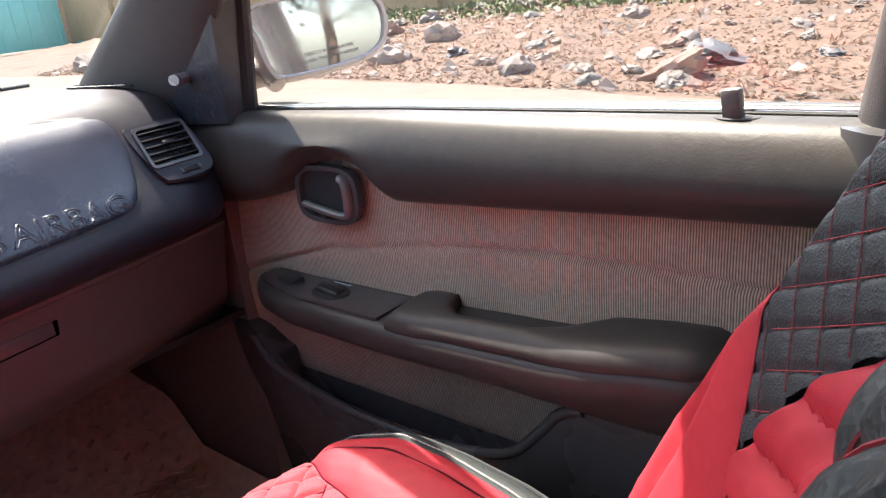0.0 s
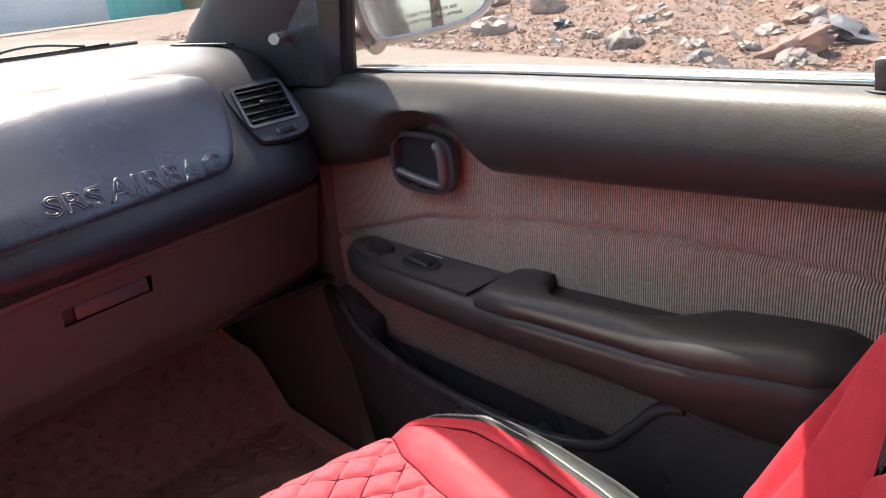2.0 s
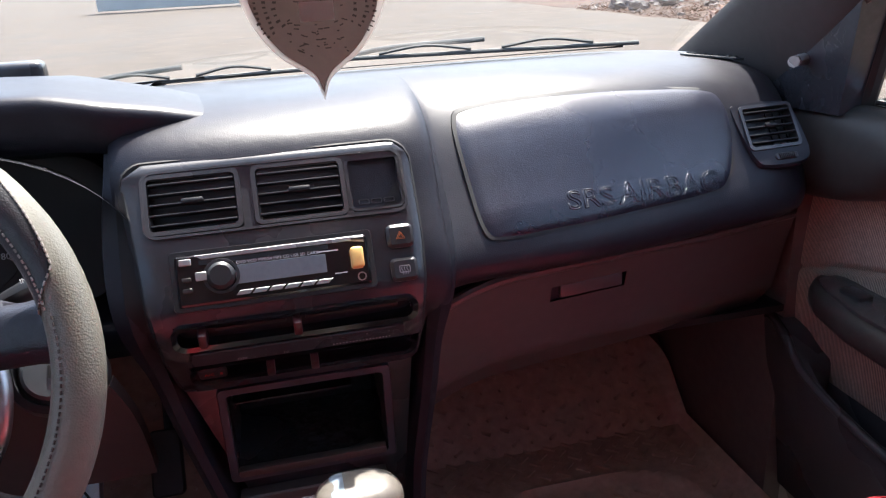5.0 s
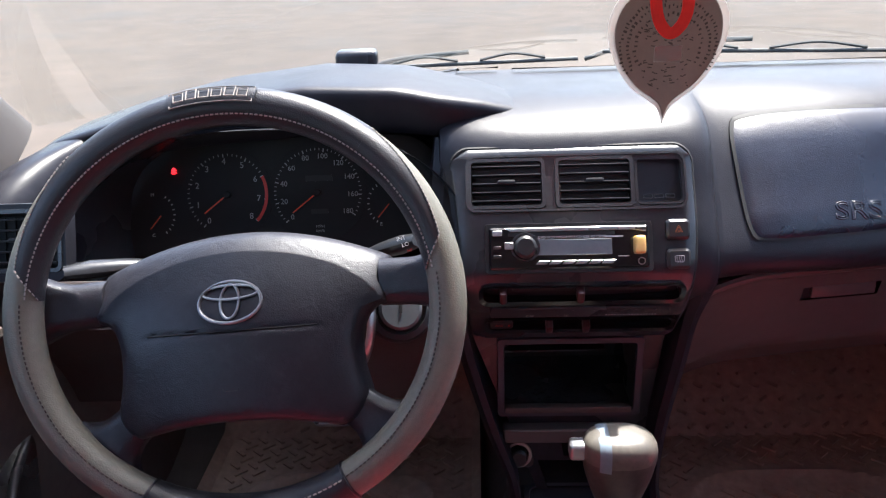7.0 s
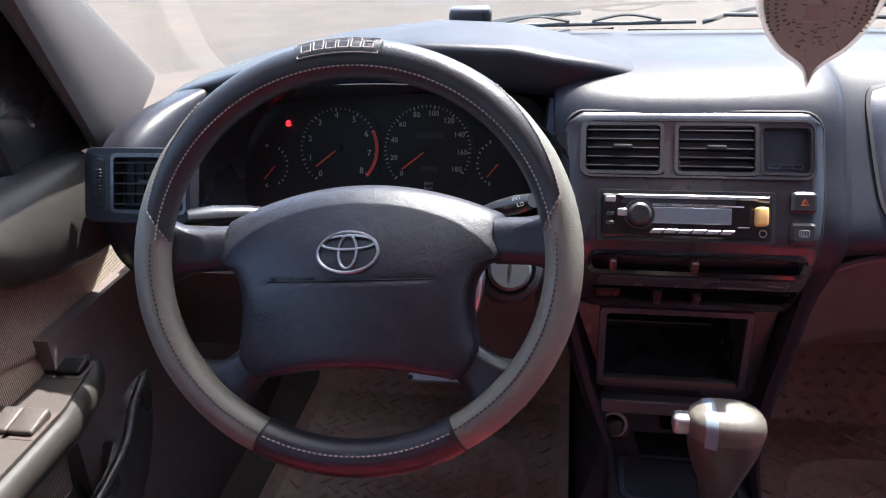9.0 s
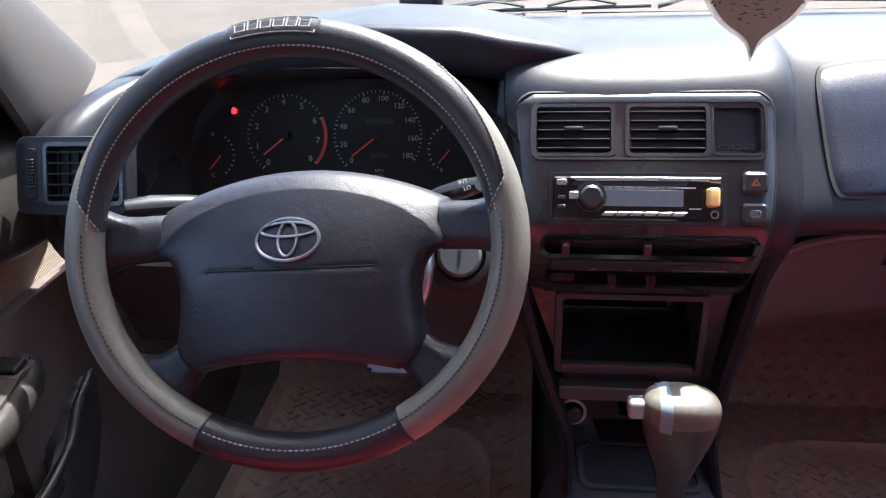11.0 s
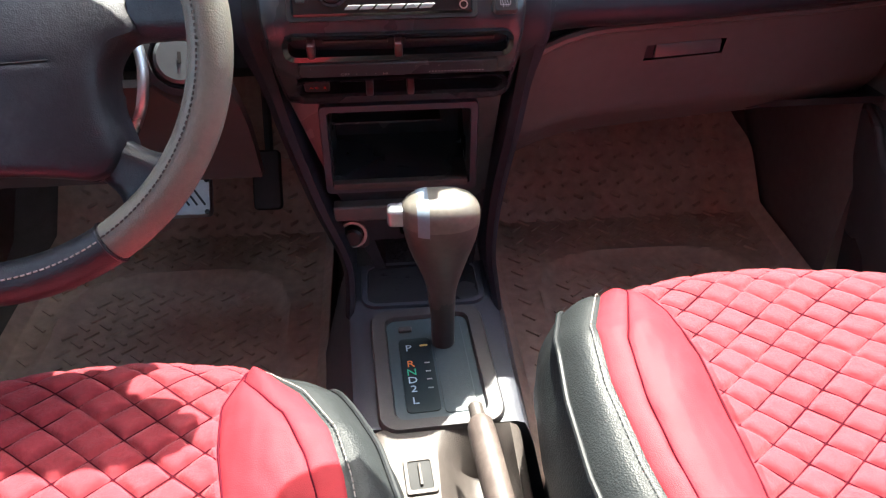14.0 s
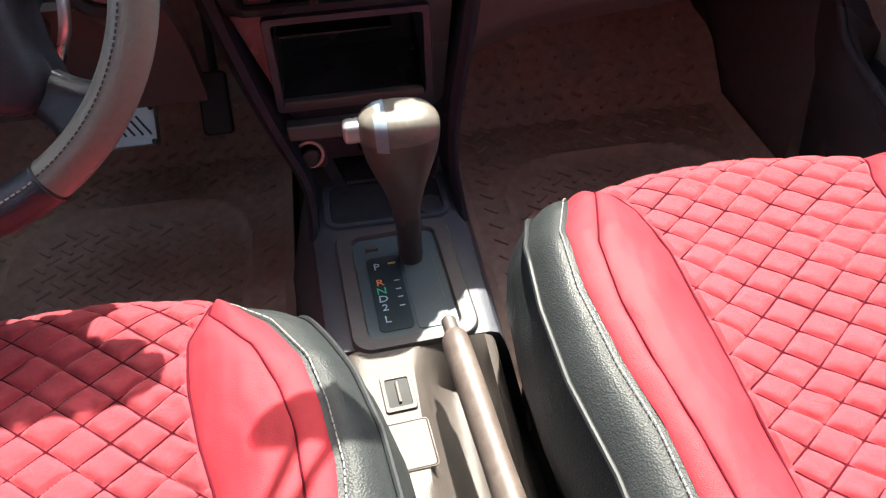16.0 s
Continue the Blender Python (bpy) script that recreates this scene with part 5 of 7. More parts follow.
# small sensor box standing on the dash top
sb = thing("dash_sensor", "small dark grey plastic sensor box on the dash top", "sensor box")
bm = bmesh.new()
box(bm, 0.060, 0.035, 0.026, pose(-0.268, 0.305, 0.745, 0, 0, 4), 0.008, 3)
part("box_body", bm, BEZEL, sb)
bm = bmesh.new()
box(bm, 0.03, 0.02, 0.012, pose(-0.268, 0.308, 0.731, 0, 0, 4), 0.003)
part("box_foot", bm, BLACK, sb)

# ---- steering wheel and column ----
WM = face_frame(-0.317, -0.208, 0.612, 25.5) @ Matrix.Rotation(radians(3.5), 4, 'Z')
WR, WT, WY = 0.190, 0.0165, 0.942
wheel = thing("steering_wheel", "four-spoke steering wheel with a grey and black stitched leather cover", "steering wheel")


def rim(a0, a1, r, n, name, mat):
    bm = bmesh.new()
    rows = []
    for k in range(n + 1):
        a = radians(a0 + (a1 - a0) * k / n)
        c = Vector((WR * math.cos(a), WR * WY * math.sin(a), 0))
        e = Vector((math.cos(a), math.sin(a), 0))
        rows.append([WM @ (c + e * (r * math.cos(q)) + Vector((0, 0, r * 1.05 * math.sin(q)))) for q in [2 * math.pi * j / 18 for j in range(18)]])
    loft(bm, rows)
    return part(name, bm, mat, wheel)


rim(48, 132, WT + 0.0006, 30, "rim_cover_top", RIM_DARK)
rim(173, 244, WT, 26, "rim_cover_side", RIM_GREY)
rim(299, 367, WT, 26, "rim_cover_side", RIM_GREY)
rim(243, 300, WT + 0.0006, 22, "rim_cover_bottom", RIM_DARK)
# upper quarters: grey outside, dark inside, with a curved seam
def seam_turn(t, s):
    """Where the seam lies round the rim's section, in degrees from its outside."""
    return (18 if s > 0 else 34) + (66 if s > 0 else 58) * t ** 0.7 + 70 * max(0.0, (t - 0.8) / 0.2)


for s in (1, -1):
    for grey in (True, False):
        bm = bmesh.new()
        rows = []
        for k in range(25):
            ad = 49 - 42 * k / 24
            a = radians(ad if s > 0 else 180 - ad)
            c = Vector((WR * math.cos(a), WR * WY * math.sin(a), 0))
            e = Vector((math.cos(a), math.sin(a), 0))
            mid = radians(seam_turn(k / 24, s))
            q0, q1 = (-math.pi + 0.3, mid) if grey else (mid, math.pi + 0.3)
            rr = WT if grey else WT + 0.0005
            rows.append([WM @ (c + e * (rr * math.cos(q)) + Vector((0, 0, rr * 1.05 * math.sin(q)))) for q in lines(q0, q1, 12)])
        loft(bm, rows, closed=False)
        part("rim_cover_quarter", bm, RIM_GREY if grey else RIM_DARK, wheel)


def stitches(name, place, n, length, mat, parent, r=0.00075):
    bm = bmesh.new()
    for k in range(n):
        a, b = place((k + 0.2) / n), place((k + 0.8) / n)
        tube(bm, [a, b], r, 5)
    return part(name, bm, mat, parent)


def rim_point(ad, q, r=WT + 0.0009):
    a = radians(ad)
    e = Vector((math.cos(a), math.sin(a), 0))
    return WM @ (Vector((WR * math.cos(a), WR * WY * math.sin(a), 0)) + e * (r * math.cos(q)) + Vector((0, 0, r * 1.05 * math.sin(q))))


stitches("inner_stitching", lambda t: rim_point(7 + 166 * t, 2.15), 120, 0, THREAD_PALE, wheel)
stitches("inner_stitching", lambda t: rim_point(174 + 69 * t, 1.95), 46, 0, INK, wheel)
stitches("inner_stitching", lambda t: rim_point(300 + 66 * t, 1.95), 46, 0, INK, wheel)
stitches("inner_stitching", lambda t: rim_point(244 + 55 * t, 1.9), 36, 0, THREAD_PALE, wheel)
for s in (1, -1):
    stitches("seam_stitching", lambda t: rim_point((49 - 42 * t) if s > 0 else 131 + 42 * t, radians(seam_turn(t, s))), 34, 0, THREAD_PALE, wheel)
for ad in (243.5, 299.5):
    bm = bmesh.new()
    tube(bm, [rim_point(ad, q, WT + 0.0008) for q in lines(0, 6.0, 24)], 0.0011, 6, True)
    part("cover_joint", bm, RIM_DARK, wheel)
# sewn badge on top of the rim, lettering as plain bars
bm = bmesh.new()
rows = [[rim_point(ad, q, WT + 0.002) for q in lines(0.55, 1.60, 6)] for ad in lines(79, 102, 14)]
loft(bm, rows, closed=False)
bg = part("sewn_badge", bm, RIM_DARK, wheel, "sewn leather badge with raised cream lettering")
bm = bmesh.new()
for k in range(6):
    a0 = 81.0 + k * 3.3
    lo, hi = (0.72, 1.30) if k in (1, 4) else (0.86, 1.30)
    ring_pts = [rim_point(a0 + 2.5 * u, lo + (hi - lo) * v, WT + 0.0034) for u, v in ((0, 0), (1, 0), (1, 1), (0, 1))]
    tube(bm, ring_pts, 0.0007, 5, True)
border = [rim_point(79.6 + 21.8 * t, 0.62, WT + 0.0026) for t in lines(0, 1, 14)] + [rim_point(101.4 - 21.8 * t, 1.52, WT + 0.0026) for t in lines(0, 1, 14)]
tube(bm, border, 0.0005, 5, True)
part("badge_mark", bm, THREAD_PALE, bg)

# hub pad
def hub_half(t):
    """Half width of the pad from its foot (0) to its top (1)."""
    return interp(t, HUB_W)


HUB_W = [tuple(p) for p in curve([(0, 0.090), (0.06, 0.103), (0.168, 0.113), (0.33, 0.108), (0.51, 0.108), (0.66, 0.119), (0.74, 0.136), (0.80, 0.1405), (0.93, 0.139), (1, 0.134)], 6)]
bm = bmesh.new()


def pad_z(x, yy):
    return 0.0205 - 0.030 * (x / 0.138) ** 2 - 0.052 * max(0.0, (yy + 0.045) / 0.115) ** 2


def pad(u, v):
    hw = hub_half(v)
    x = u * hw
    foot = -0.098 - 0.012 * (x / 0.09) ** 2
    crest = 0.069 - 0.031 * (x / 0.134) ** 2
    yy = foot + (crest - foot) * v
    e = max(0.0, 1 - abs(u) ** 14) ** 0.5 * max(0.0, 1 - abs(2 * v - 1) ** 16) ** 0.5
    crease = -0.0025 * math.exp(-((yy + 0.0195) / 0.0018) ** 2) * (1 if abs(x) < 0.076 else 0)
    return WM @ Vector((x, yy, pad_z(x, yy) - 0.012 * (1 - e) + crease))


sheet(bm, lines(-1, 1, 40), lines(0, 1, 60), pad, depth=0.035, back=WM.to_3x3() @ Vector((0, 0, -1)))
hub = part("hub_pad", bm, HUB, wheel, "dark grained vinyl hub pad with an oval badge")
bm = bmesh.new()
tube(bm, [WM @ Vector((x, -0.0195, pad_z(x, -0.0195) - 0.0012)) for x in lines(-0.075, 0.075, 16)], 0.0009, 5)
part("pad_crease", bm, PITCH, hub)
bm = bmesh.new()
tube(bm, [WM @ Vector(p) for p in ((-0.007, -0.0675, 0.0203), (-0.0065, -0.070, 0.0203), (0.006, -0.070, 0.0203), (0.007, -0.0675, 0.0203))], 0.0005, 5)
part("pad_mark", bm, BLACK, hub)
BADGE = material("grey_badge", (0.26, 0.26, 0.27), 0.28, metal=0.7)
# oval badge of three plain ovals
EM = WM @ at(0.001, 0.0055, pad_z(0, 0.0055) + 0.001) @ Matrix.Rotation(radians(-21), 4, 'X')
for (rx, ry, cy, w) in ((0.0275, 0.0192, 0, 0.0016), (0.0245, 0.0066, 0.0090, 0.0013), (0.0082, 0.0158, 0.0005, 0.0013)):
    bm = bmesh.new()
    tube(bm, [EM @ Vector((rx * math.cos(a), cy + ry * math.sin(a), -0.0012 * (rx * math.cos(a) / 0.026) ** 2)) for a in [2 * math.pi * k / 40 for k in range(40)]], w, 8, True)
    part("badge_oval", bm, BADGE, hub)
# spokes: broad webs that flare into the rim
for sx in (1, -1):
    bm = bmesh.new()

    def upper_web(t, w):
        x = 0.128 + 0.058 * t
        half = 0.0215 + 0.010 * max(0.0, (t - 0.45) / 0.55) ** 2
        mid = 0.0125 - 0.002 * t
        z = -0.020 + 0.014 * t - 0.012 * abs(w) ** 4
        return WM @ Vector((sx * x, mid + half * w, z))
    sheet(bm, lines(0, 1, 12), lines(-1, 1, 14), upper_web, depth=0.014, back=WM.to_3x3() @ Vector((0, 0, -1)))
    part("upper_spoke", bm, HUB, wheel)
    bm = bmesh.new()

    def lower_web(t, w):
        a, b = Vector((0.112, -0.082, 0)), Vector((0.090, -0.110, 0))
        c, d = Vector((0.158, -0.094, 0)), Vector((0.100, -0.158, 0))
        top = a.lerp(c, t) + Vector((0, -0.006, 0)) * math.sin(math.pi * min(1, t * 1.1))
        low = b.lerp(d, t) + Vector((0.008, 0.004, 0)) * math.sin(math.pi * min(1, t * 1.1))
        p = top.lerp(low, (w + 1) / 2)
        z = -0.006 + 0.004 * t - 0.009 * abs(w) ** 4
        return WM @ Vector((sx * p.x, p.y, z))
    sheet(bm, lines(0, 1, 12), lines(-1, 1, 16), lower_web, depth=0.014, back=WM.to_3x3() @ Vector((0, 0, -1)))
    part("lower_spoke", bm, HUB, wheel)
# column, stalks and ignition
col = thing("steering_column", "dark plastic steering column shroud with stalks and ignition lock", "steering column")
bm = bmesh.new()
rows = []
for t in lines(0, 1, 8):
    m = WM @ at(0, -0.005 - 0.012 * t, -0.045 - 0.19 * t)
    rows.append([m @ Vector((p[0], p[1], 0)) for p in round_rect(0.115 - 0.02 * t, 0.105, 0.03)])
loft(bm, rows)
part("shroud", bm, BLACK, col)
for s in (1, -1):
    bm = bmesh.new()
    pts = [(-0.330 + s * 0.05, -0.06, 0.575), (-0.330 + s * 0.10, -0.075, 0.596), (-0.332 + s * 0.135, -0.09, 0.608 + 0.006 * s), (-0.335 + s * 0.160, -0.105, 0.616 + 0.010 * s), (-0.337 + s * 0.180, -0.118, 0.622 + 0.014 * s)]
    tube(bm, pts, [0.007, 0.008, 0.012, 0.0135, 0.010], 12, squash=0.7)
    st = part("stalk", bm, BLACK if s > 0 else BEZEL, col, "wiper stalk with white print" if s > 0 else "worn light stalk")
    if s > 0:
        for k, t in enumerate(("INT", "LO", "HI")):
            words("print", t, 0.0055, face_frame(-0.174 + 0.004 * k, -0.1235 - 0.001 * k, 0.640 - 0.006 * k, 30) @ Matrix.Rotation(0.25, 4, 'Z'), WHITE if k < 2 else REDPRINT, st, 0.0002)
LOCKGREY = material("lock_grey", (0.09, 0.10, 0.11), 0.4, metal=0.2)
IG = face_frame(-0.182, -0.098, 0.551, 30) @ Matrix.Rotation(radians(8), 4, 'Y')
bm = bmesh.new()
rows = [[IG @ Vector((r * math.cos(a), r * math.sin(a), z)) for a in [2 * math.pi * k / 28 for k in range(28)]] for r, z in ((0.036, -0.09), (0.036, -0.012), (0.033, 0.0), (0.027, 0.002), (0.025, -0.004))]
loft(bm, rows)
part("lock_housing", bm, BLACK, col)
bm = bmesh.new()
slab(bm, [(0.0225 * math.cos(a), 0.0225 * math.sin(a)) for a in [2 * math.pi * k / 28 for k in range(28)]], 0.010, IG @ at(0, 0, -0.005), 0.003)
lk = part("ignition_lock", bm, LOCKGREY, col, "pale grey ignition lock")
bm = bmesh.new()
box(bm, 0.003, 0.010, 0.001, IG @ at(0, 0, 0.0053))
part("key_slot", bm, PITCH, lk)
# Bright steel tube stands for the sunlit edge of the column trim.
bm = bmesh.new()
tube(bm, curve([IG @ Vector(p) for p in ((-0.036, 0.022, 0.012), (-0.030, -0.008, 0.014), (-0.034, -0.042, 0.010), (-0.046, -0.068, 0.002))], 6), 0.0065, 8, squash=0.45)
part("sunlit_trim_edge", bm, STEEL, col)

# pedals
for nm, x, y, z, w, h, mt in (("brake_pedal", -0.318, 0.225, 0.205, 0.105, 0.06, STEEL), ("accelerator_pedal", -0.195, 0.30, 0.185, 0.045, 0.095, RUBBER)):
    pd = thing(nm, "drilled bright metal brake pedal" if mt is STEEL else "long black rubber accelerator pedal", "pedal", "pedals")
    m = face_frame(x, y, z, 42 if mt is STEEL else 35)
    bm = bmesh.new()
    slab(bm, round_rect(w, h, 0.008), 0.012, m, 0.003)
    p = part("pad", bm, mt, pd)
    if mt is STEEL:
        bm = bmesh.new()
        for k in range(7):
            box(bm, 0.003, h * 0.55, 0.002, m @ at(-0.035 + k * 0.0115, 0, 0.0125) @ Matrix.Rotation(0.6, 4, 'Z'))
        part("rubber_rib", bm, RUBBER, p)
        bm = bmesh.new()
        for a in (-0.046, 0.046):
            for b in (-0.024, 0.024):
                slab(bm, [(0.004 * math.cos(q), 0.004 * math.sin(q)) for q in [k * 0.7854 for k in range(8)]], 0.003, m @ at(a, b, 0.011), 0.001)
        part("screws", bm, BLACK, p)
    bm = bmesh.new()
    tube(bm, curve([m @ Vector((0, 0, -0.002)), m @ Vector((0, 0.05, -0.03)), (x, y + 0.16, z + 0.22)], 5), 0.007, 8)
    part("arm", bm, BLACK, pd)

# ---- floor console, shift lever, handbrake ----
con = thing("floor_console", "dark grey front and beige rear floor console between the seats", "console")


def body(y0, y1, xl0, xr0, xl1, xr1, z0, z1, mat, name, n=14, r=0.016):
    bm = bmesh.new()
    rows = []
    for t in lines(0, 1, n):
        y, xl, xr, z = y0 + (y1 - y0) * t, xl0 + (xl1 - xl0) * t, xr0 + (xr1 - xr0) * t, z0 + (z1 - z0) * t
        rr = r * (1 if 0.02 < t < 0.98 else 0.8)
        ring = [(xl - 0.045, 0.0), (xl - 0.008, z - 3 * rr), (xl, z - rr), (xl + 0.3 * rr, z - 0.3 * rr), (xl + rr, z)] + \
               [(xl + rr + (xr - xl - 2 * rr) * k / 6, z) for k in range(1, 6)] + \
               [(xr - rr, z), (xr - 0.3 * rr, z - 0.3 * rr), (xr, z - rr), (xr + 0.008, z - 3 * rr), (xr + 0.040, 0.0)]
        rows.append([(a, y, b) for a, b in ring])
    loft(bm, rows)
    return part(name, bm, mat, con)


body(0.06, -0.228, -0.070, 0.134, -0.056, 0.133, 0.186, 0.190, CONSOLE, "front_body")

# rear body with a valley for the handbrake
bm = bmesh.new()
rows = []
for y in breaks([-0.232, -0.26, -0.36, -0.62], 0.012):
    ring = []
    xl, xr, z = -0.036, 0.124 + 0.01 * (y + 0.23), 0.193 - 0.02 * max(0, -0.42 - y)
    for x in [xl - 0.014, xl - 0.003, xl, xl + 0.004, xl + 0.012] + lines(xl + 0.02, xr - 0.02, 22) + [xr - 0.012, xr - 0.004, xr, xr + 0.003, xr + 0.014]:
        k = {xl - 0.014: 0.0, xl - 0.003: z - 0.05, xl: z - 0.014, xl + 0.004: z - 0.005, xl + 0.012: z, xr - 0.012: z, xr - 0.004: z - 0.005, xr: z - 0.014, xr + 0.003: z - 0.05, xr + 0.014: 0.0}
        h = k.get(x)
        if h is None:
            w = max(0.0, 1 - ((x - 0.078) / (0.042 if x > 0.078 else 0.042 + 0.05 * max(0, -0.30 - y))) ** 2)
            d = 0.058 * (1 if y < -0.262 else max(0.0, (-0.236 - y) / 0.026)) * (1 if y > -0.50 else max(0, (y + 0.60) / 0.1))
            h = z - d * w ** 1.1
        ring.append((x, y, h))
    rows.append(ring)
loft(bm, rows)
rear = part("rear_body", bm, BEIGE, con, "grey-beige rear console with a handbrake valley")

# boot-shaped frame and gate plate of the shift lever
PM = pose(0.038, -0.142, 0.1905, 1.5, 0, 3)
bm = bmesh.new()
ring_frame(bm, round_rect(0.136, 0.186, 0.022, 8), round_rect(0.098, 0.156, 0.012, 8), 0.009, PM, 0.003)
fr = part("shift_frame", bm, FRAMEGREY, con, "dark rounded frame round the shift gate")
bm = bmesh.new()
slab(bm, round_rect(0.100, 0.158, 0.012), 0.006, PM @ at(0, 0, -0.003), 0.001)
pl = part("shift_plate", bm, PLATE, con)
bm = bmesh.new()
slab(bm, round_rect(0.038, 0.112, 0.006), 0.0012, PM @ at(-0.018, -0.011, 0.003), 0.0003)
win = part("gear_window", bm, GEARWIN, pl, "dark gear position window with coloured letters")
for t, yy, mt in (("P", 0.037, BLUEPRINT), ("R", 0.012, ORANGE), ("N", -0.001, GREEN), ("D", -0.013, BLUEPRINT), ("2", -0.026, BLUEPRINT), ("L", -0.043, BLUEPRINT)):
    words("gear_letter", t, 0.0135, PM @ at(-0.026, yy - 0.008, 0.0044), mt, win, 0.0002, 1.15)
bm = bmesh.new()
for k, yy in enumerate((0.010, -0.003, -0.015, -0.028)):
    box(bm, 0.006, 0.0016, 0.0003, PM @ at(-0.007, yy - 0.006, 0.0044))
part("gear_marks", bm, DIMPRINT, win)
bm = bmesh.new()
box(bm, 0.009, 0.0025, 0.0003, PM @ at(-0.008, 0.032, 0.0045))
part("position_pointer", bm, YELLOW, win)
bm = bmesh.new()
slab(bm, round_rect(0.016, 0.008, 0.002), 0.004, PM @ at(-0.027, 0.061, 0.0025), 0.001)
part("lock_release", bm, FRAMEGREY, pl)
bm = bmesh.new()
slab(bm, round_rect(0.036, 0.142, 0.006), 0.0012, PM @ at(0.022, 0.0, 0.003), 0.0004)
part("slide_cover", bm, PLATE, pl)

KNOB_DARK = material("dark_knob_plastic", (0.062, 0.048, 0.045), 0.34, spread=0.25, scale=30, bump=0.1)
# open tray ahead of the shift lever
bm = bmesh.new()
TM = pose(0.034, 0.012, 0.188, 0, 0, 0)
ring_frame(bm, round_rect(0.158, 0.090, 0.020, 8), round_rect(0.142, 0.076, 0.014, 8), 0.0045, TM, 0.002)
part("tray_rim", bm, CONSOLE, con)
bm = bmesh.new()
slab(bm, round_rect(0.146, 0.080, 0.014), 0.001, TM @ at(0, 0, 0.0012), 0.0003)
part("tray_floor", bm, BEZEL, con, "empty black tray")
BANDGREY = material("blue_grey_band", (0.17, 0.215, 0.26), 0.5)
lev = thing("shift_lever", "automatic shift lever with a worn silvery-brown knob", "shift lever")
bm = bmesh.new()
base, top = Vector((0.052, -0.105, 0.195)), Vector((0.050, -0.112, 0.335))
tube(bm, [base.lerp(top, t) for t in lines(0, 0.55, 5)], [0.0135, 0.0135, 0.0135, 0.014, 0.0145, 0.015], 16)
part("shaft", bm, LEVER, lev)
bm = bmesh.new()
rows = []
for z, wx, wy, dx in ((0.258, 0.0145, 0.0145, 0), (0.28, 0.0165, 0.017, 0), (0.305, 0.022, 0.0215, 0), (0.33, 0.030, 0.026, -0.001), (0.352, 0.0365, 0.029, -0.001), (0.372, 0.040, 0.0305, -0.001),
                      (0.388, 0.0405, 0.030, -0.001), (0.398, 0.037, 0.027, -0.002), (0.404, 0.028, 0.020, -0.002), (0.4065, 0.014, 0.010, -0.002)):
    rows.append([(0.050 + dx + wx * math.copysign(abs(math.cos(a)) ** 0.85, math.cos(a)), -0.112 - 0.06 * (z - 0.335) + wy * math.copysign(abs(math.sin(a)) ** 0.85, math.sin(a)), z)
                 for a in [2 * math.pi * k / 26 for k in range(26)]])
rows = [[tuple(q) for q in r] for r in np.array(curve([np.array(r).ravel() for r in rows], 3)).reshape(-1, 26, 3)]
# Two tones for one knob: wear and the sun on its top, as colour.
cut = next(i for i, r in enumerate(rows) if r[0][2] > 0.374)
loft(bm, rows[:cut + 1])
part("knob_body", bm, KNOB_DARK, lev, "dark brown lower half of the knob")
bm = bmesh.new()
loft(bm, rows[cut:])
part("knob_cap", bm, KNOB, lev, "worn pale top of the knob, toned as if sunlit")
bm = bmesh.new()
box(bm, 0.020, 0.020, 0.021, at(0.004, -0.115, 0.384), 0.005, 3)
part("thumb_button", bm, SILVER, lev, "silver thumb button")
bm = bmesh.new()
box(bm, 0.026, 0.004, 0.005, at(0.050, -0.1335, 0.332), 0.0015)
part("knob_slot", bm, BLACK, lev)
bm = bmesh.new()


def knob_line(x):
    front, back = [], []
    for r in rows:
        q = np.array(r)
        lo, hi = q.min(0), q.max(0)
        k = abs(x - (lo[0] + hi[0]) / 2) / ((hi[0] - lo[0]) / 2)
        if lo[2] < 0.368 or k >= 1:
            continue
        sn = math.sqrt(max(0.0, 1 - min(1.0, k) ** 2.35)) ** 0.85 * (hi[1] - lo[1]) / 2
        front.append((x, (lo[1] + hi[1]) / 2 - sn - 0.0008, lo[2] + 0.0006))
        back.append((x, (lo[1] + hi[1]) / 2 + sn + 0.0008, lo[2] + 0.0006))
    q = np.array(front + back[::-1])
    s = np.concatenate(([0.0], np.cumsum(np.linalg.norm(np.diff(q, axis=0), axis=1))))
    return [tuple(np.interp(k * s[-1] / 27, s, q[:, i]) for i in range(3)) for k in range(28)]


loft(bm, [knob_line(x) for x in (0.024, 0.028, 0.032, 0.036)], closed=False)
part("knob_band", bm, BANDGREY, lev, "blue-grey band over the knob")

hb = thing("handbrake", "worn brown-grey plastic handbrake lever lowered in its console", "handbrake")
A, B = Vector((0.074, -0.262, 0.236)), Vector((0.104, -0.56, 0.205))
bm = bmesh.new()
tube(bm, [A.lerp(B, t) for t in (0, 0.02, 0.06, 0.2, 0.45, 0.7, 0.85)], [0.009, 0.0125, 0.0135, 0.0135, 0.0130, 0.0140, 0.0150], 16, squash=1.15)
part("grip", bm, BROWNGREY, hb)
bm = bmesh.new()
d = (A - B).normalized()
tube(bm, [A - d * 0.005, A + d * 0.016, A + d * 0.019], [0.0075, 0.0075, 0.005], 12)
part("release_button", bm, BEIGE, hb)
bm = bmesh.new()
tube(bm, [A.lerp(B, 0.8), A.lerp(B, 1.0) + Vector((0, 0, -0.03))], 0.010, 10)
part("lever_arm", bm, BLACK, hb)

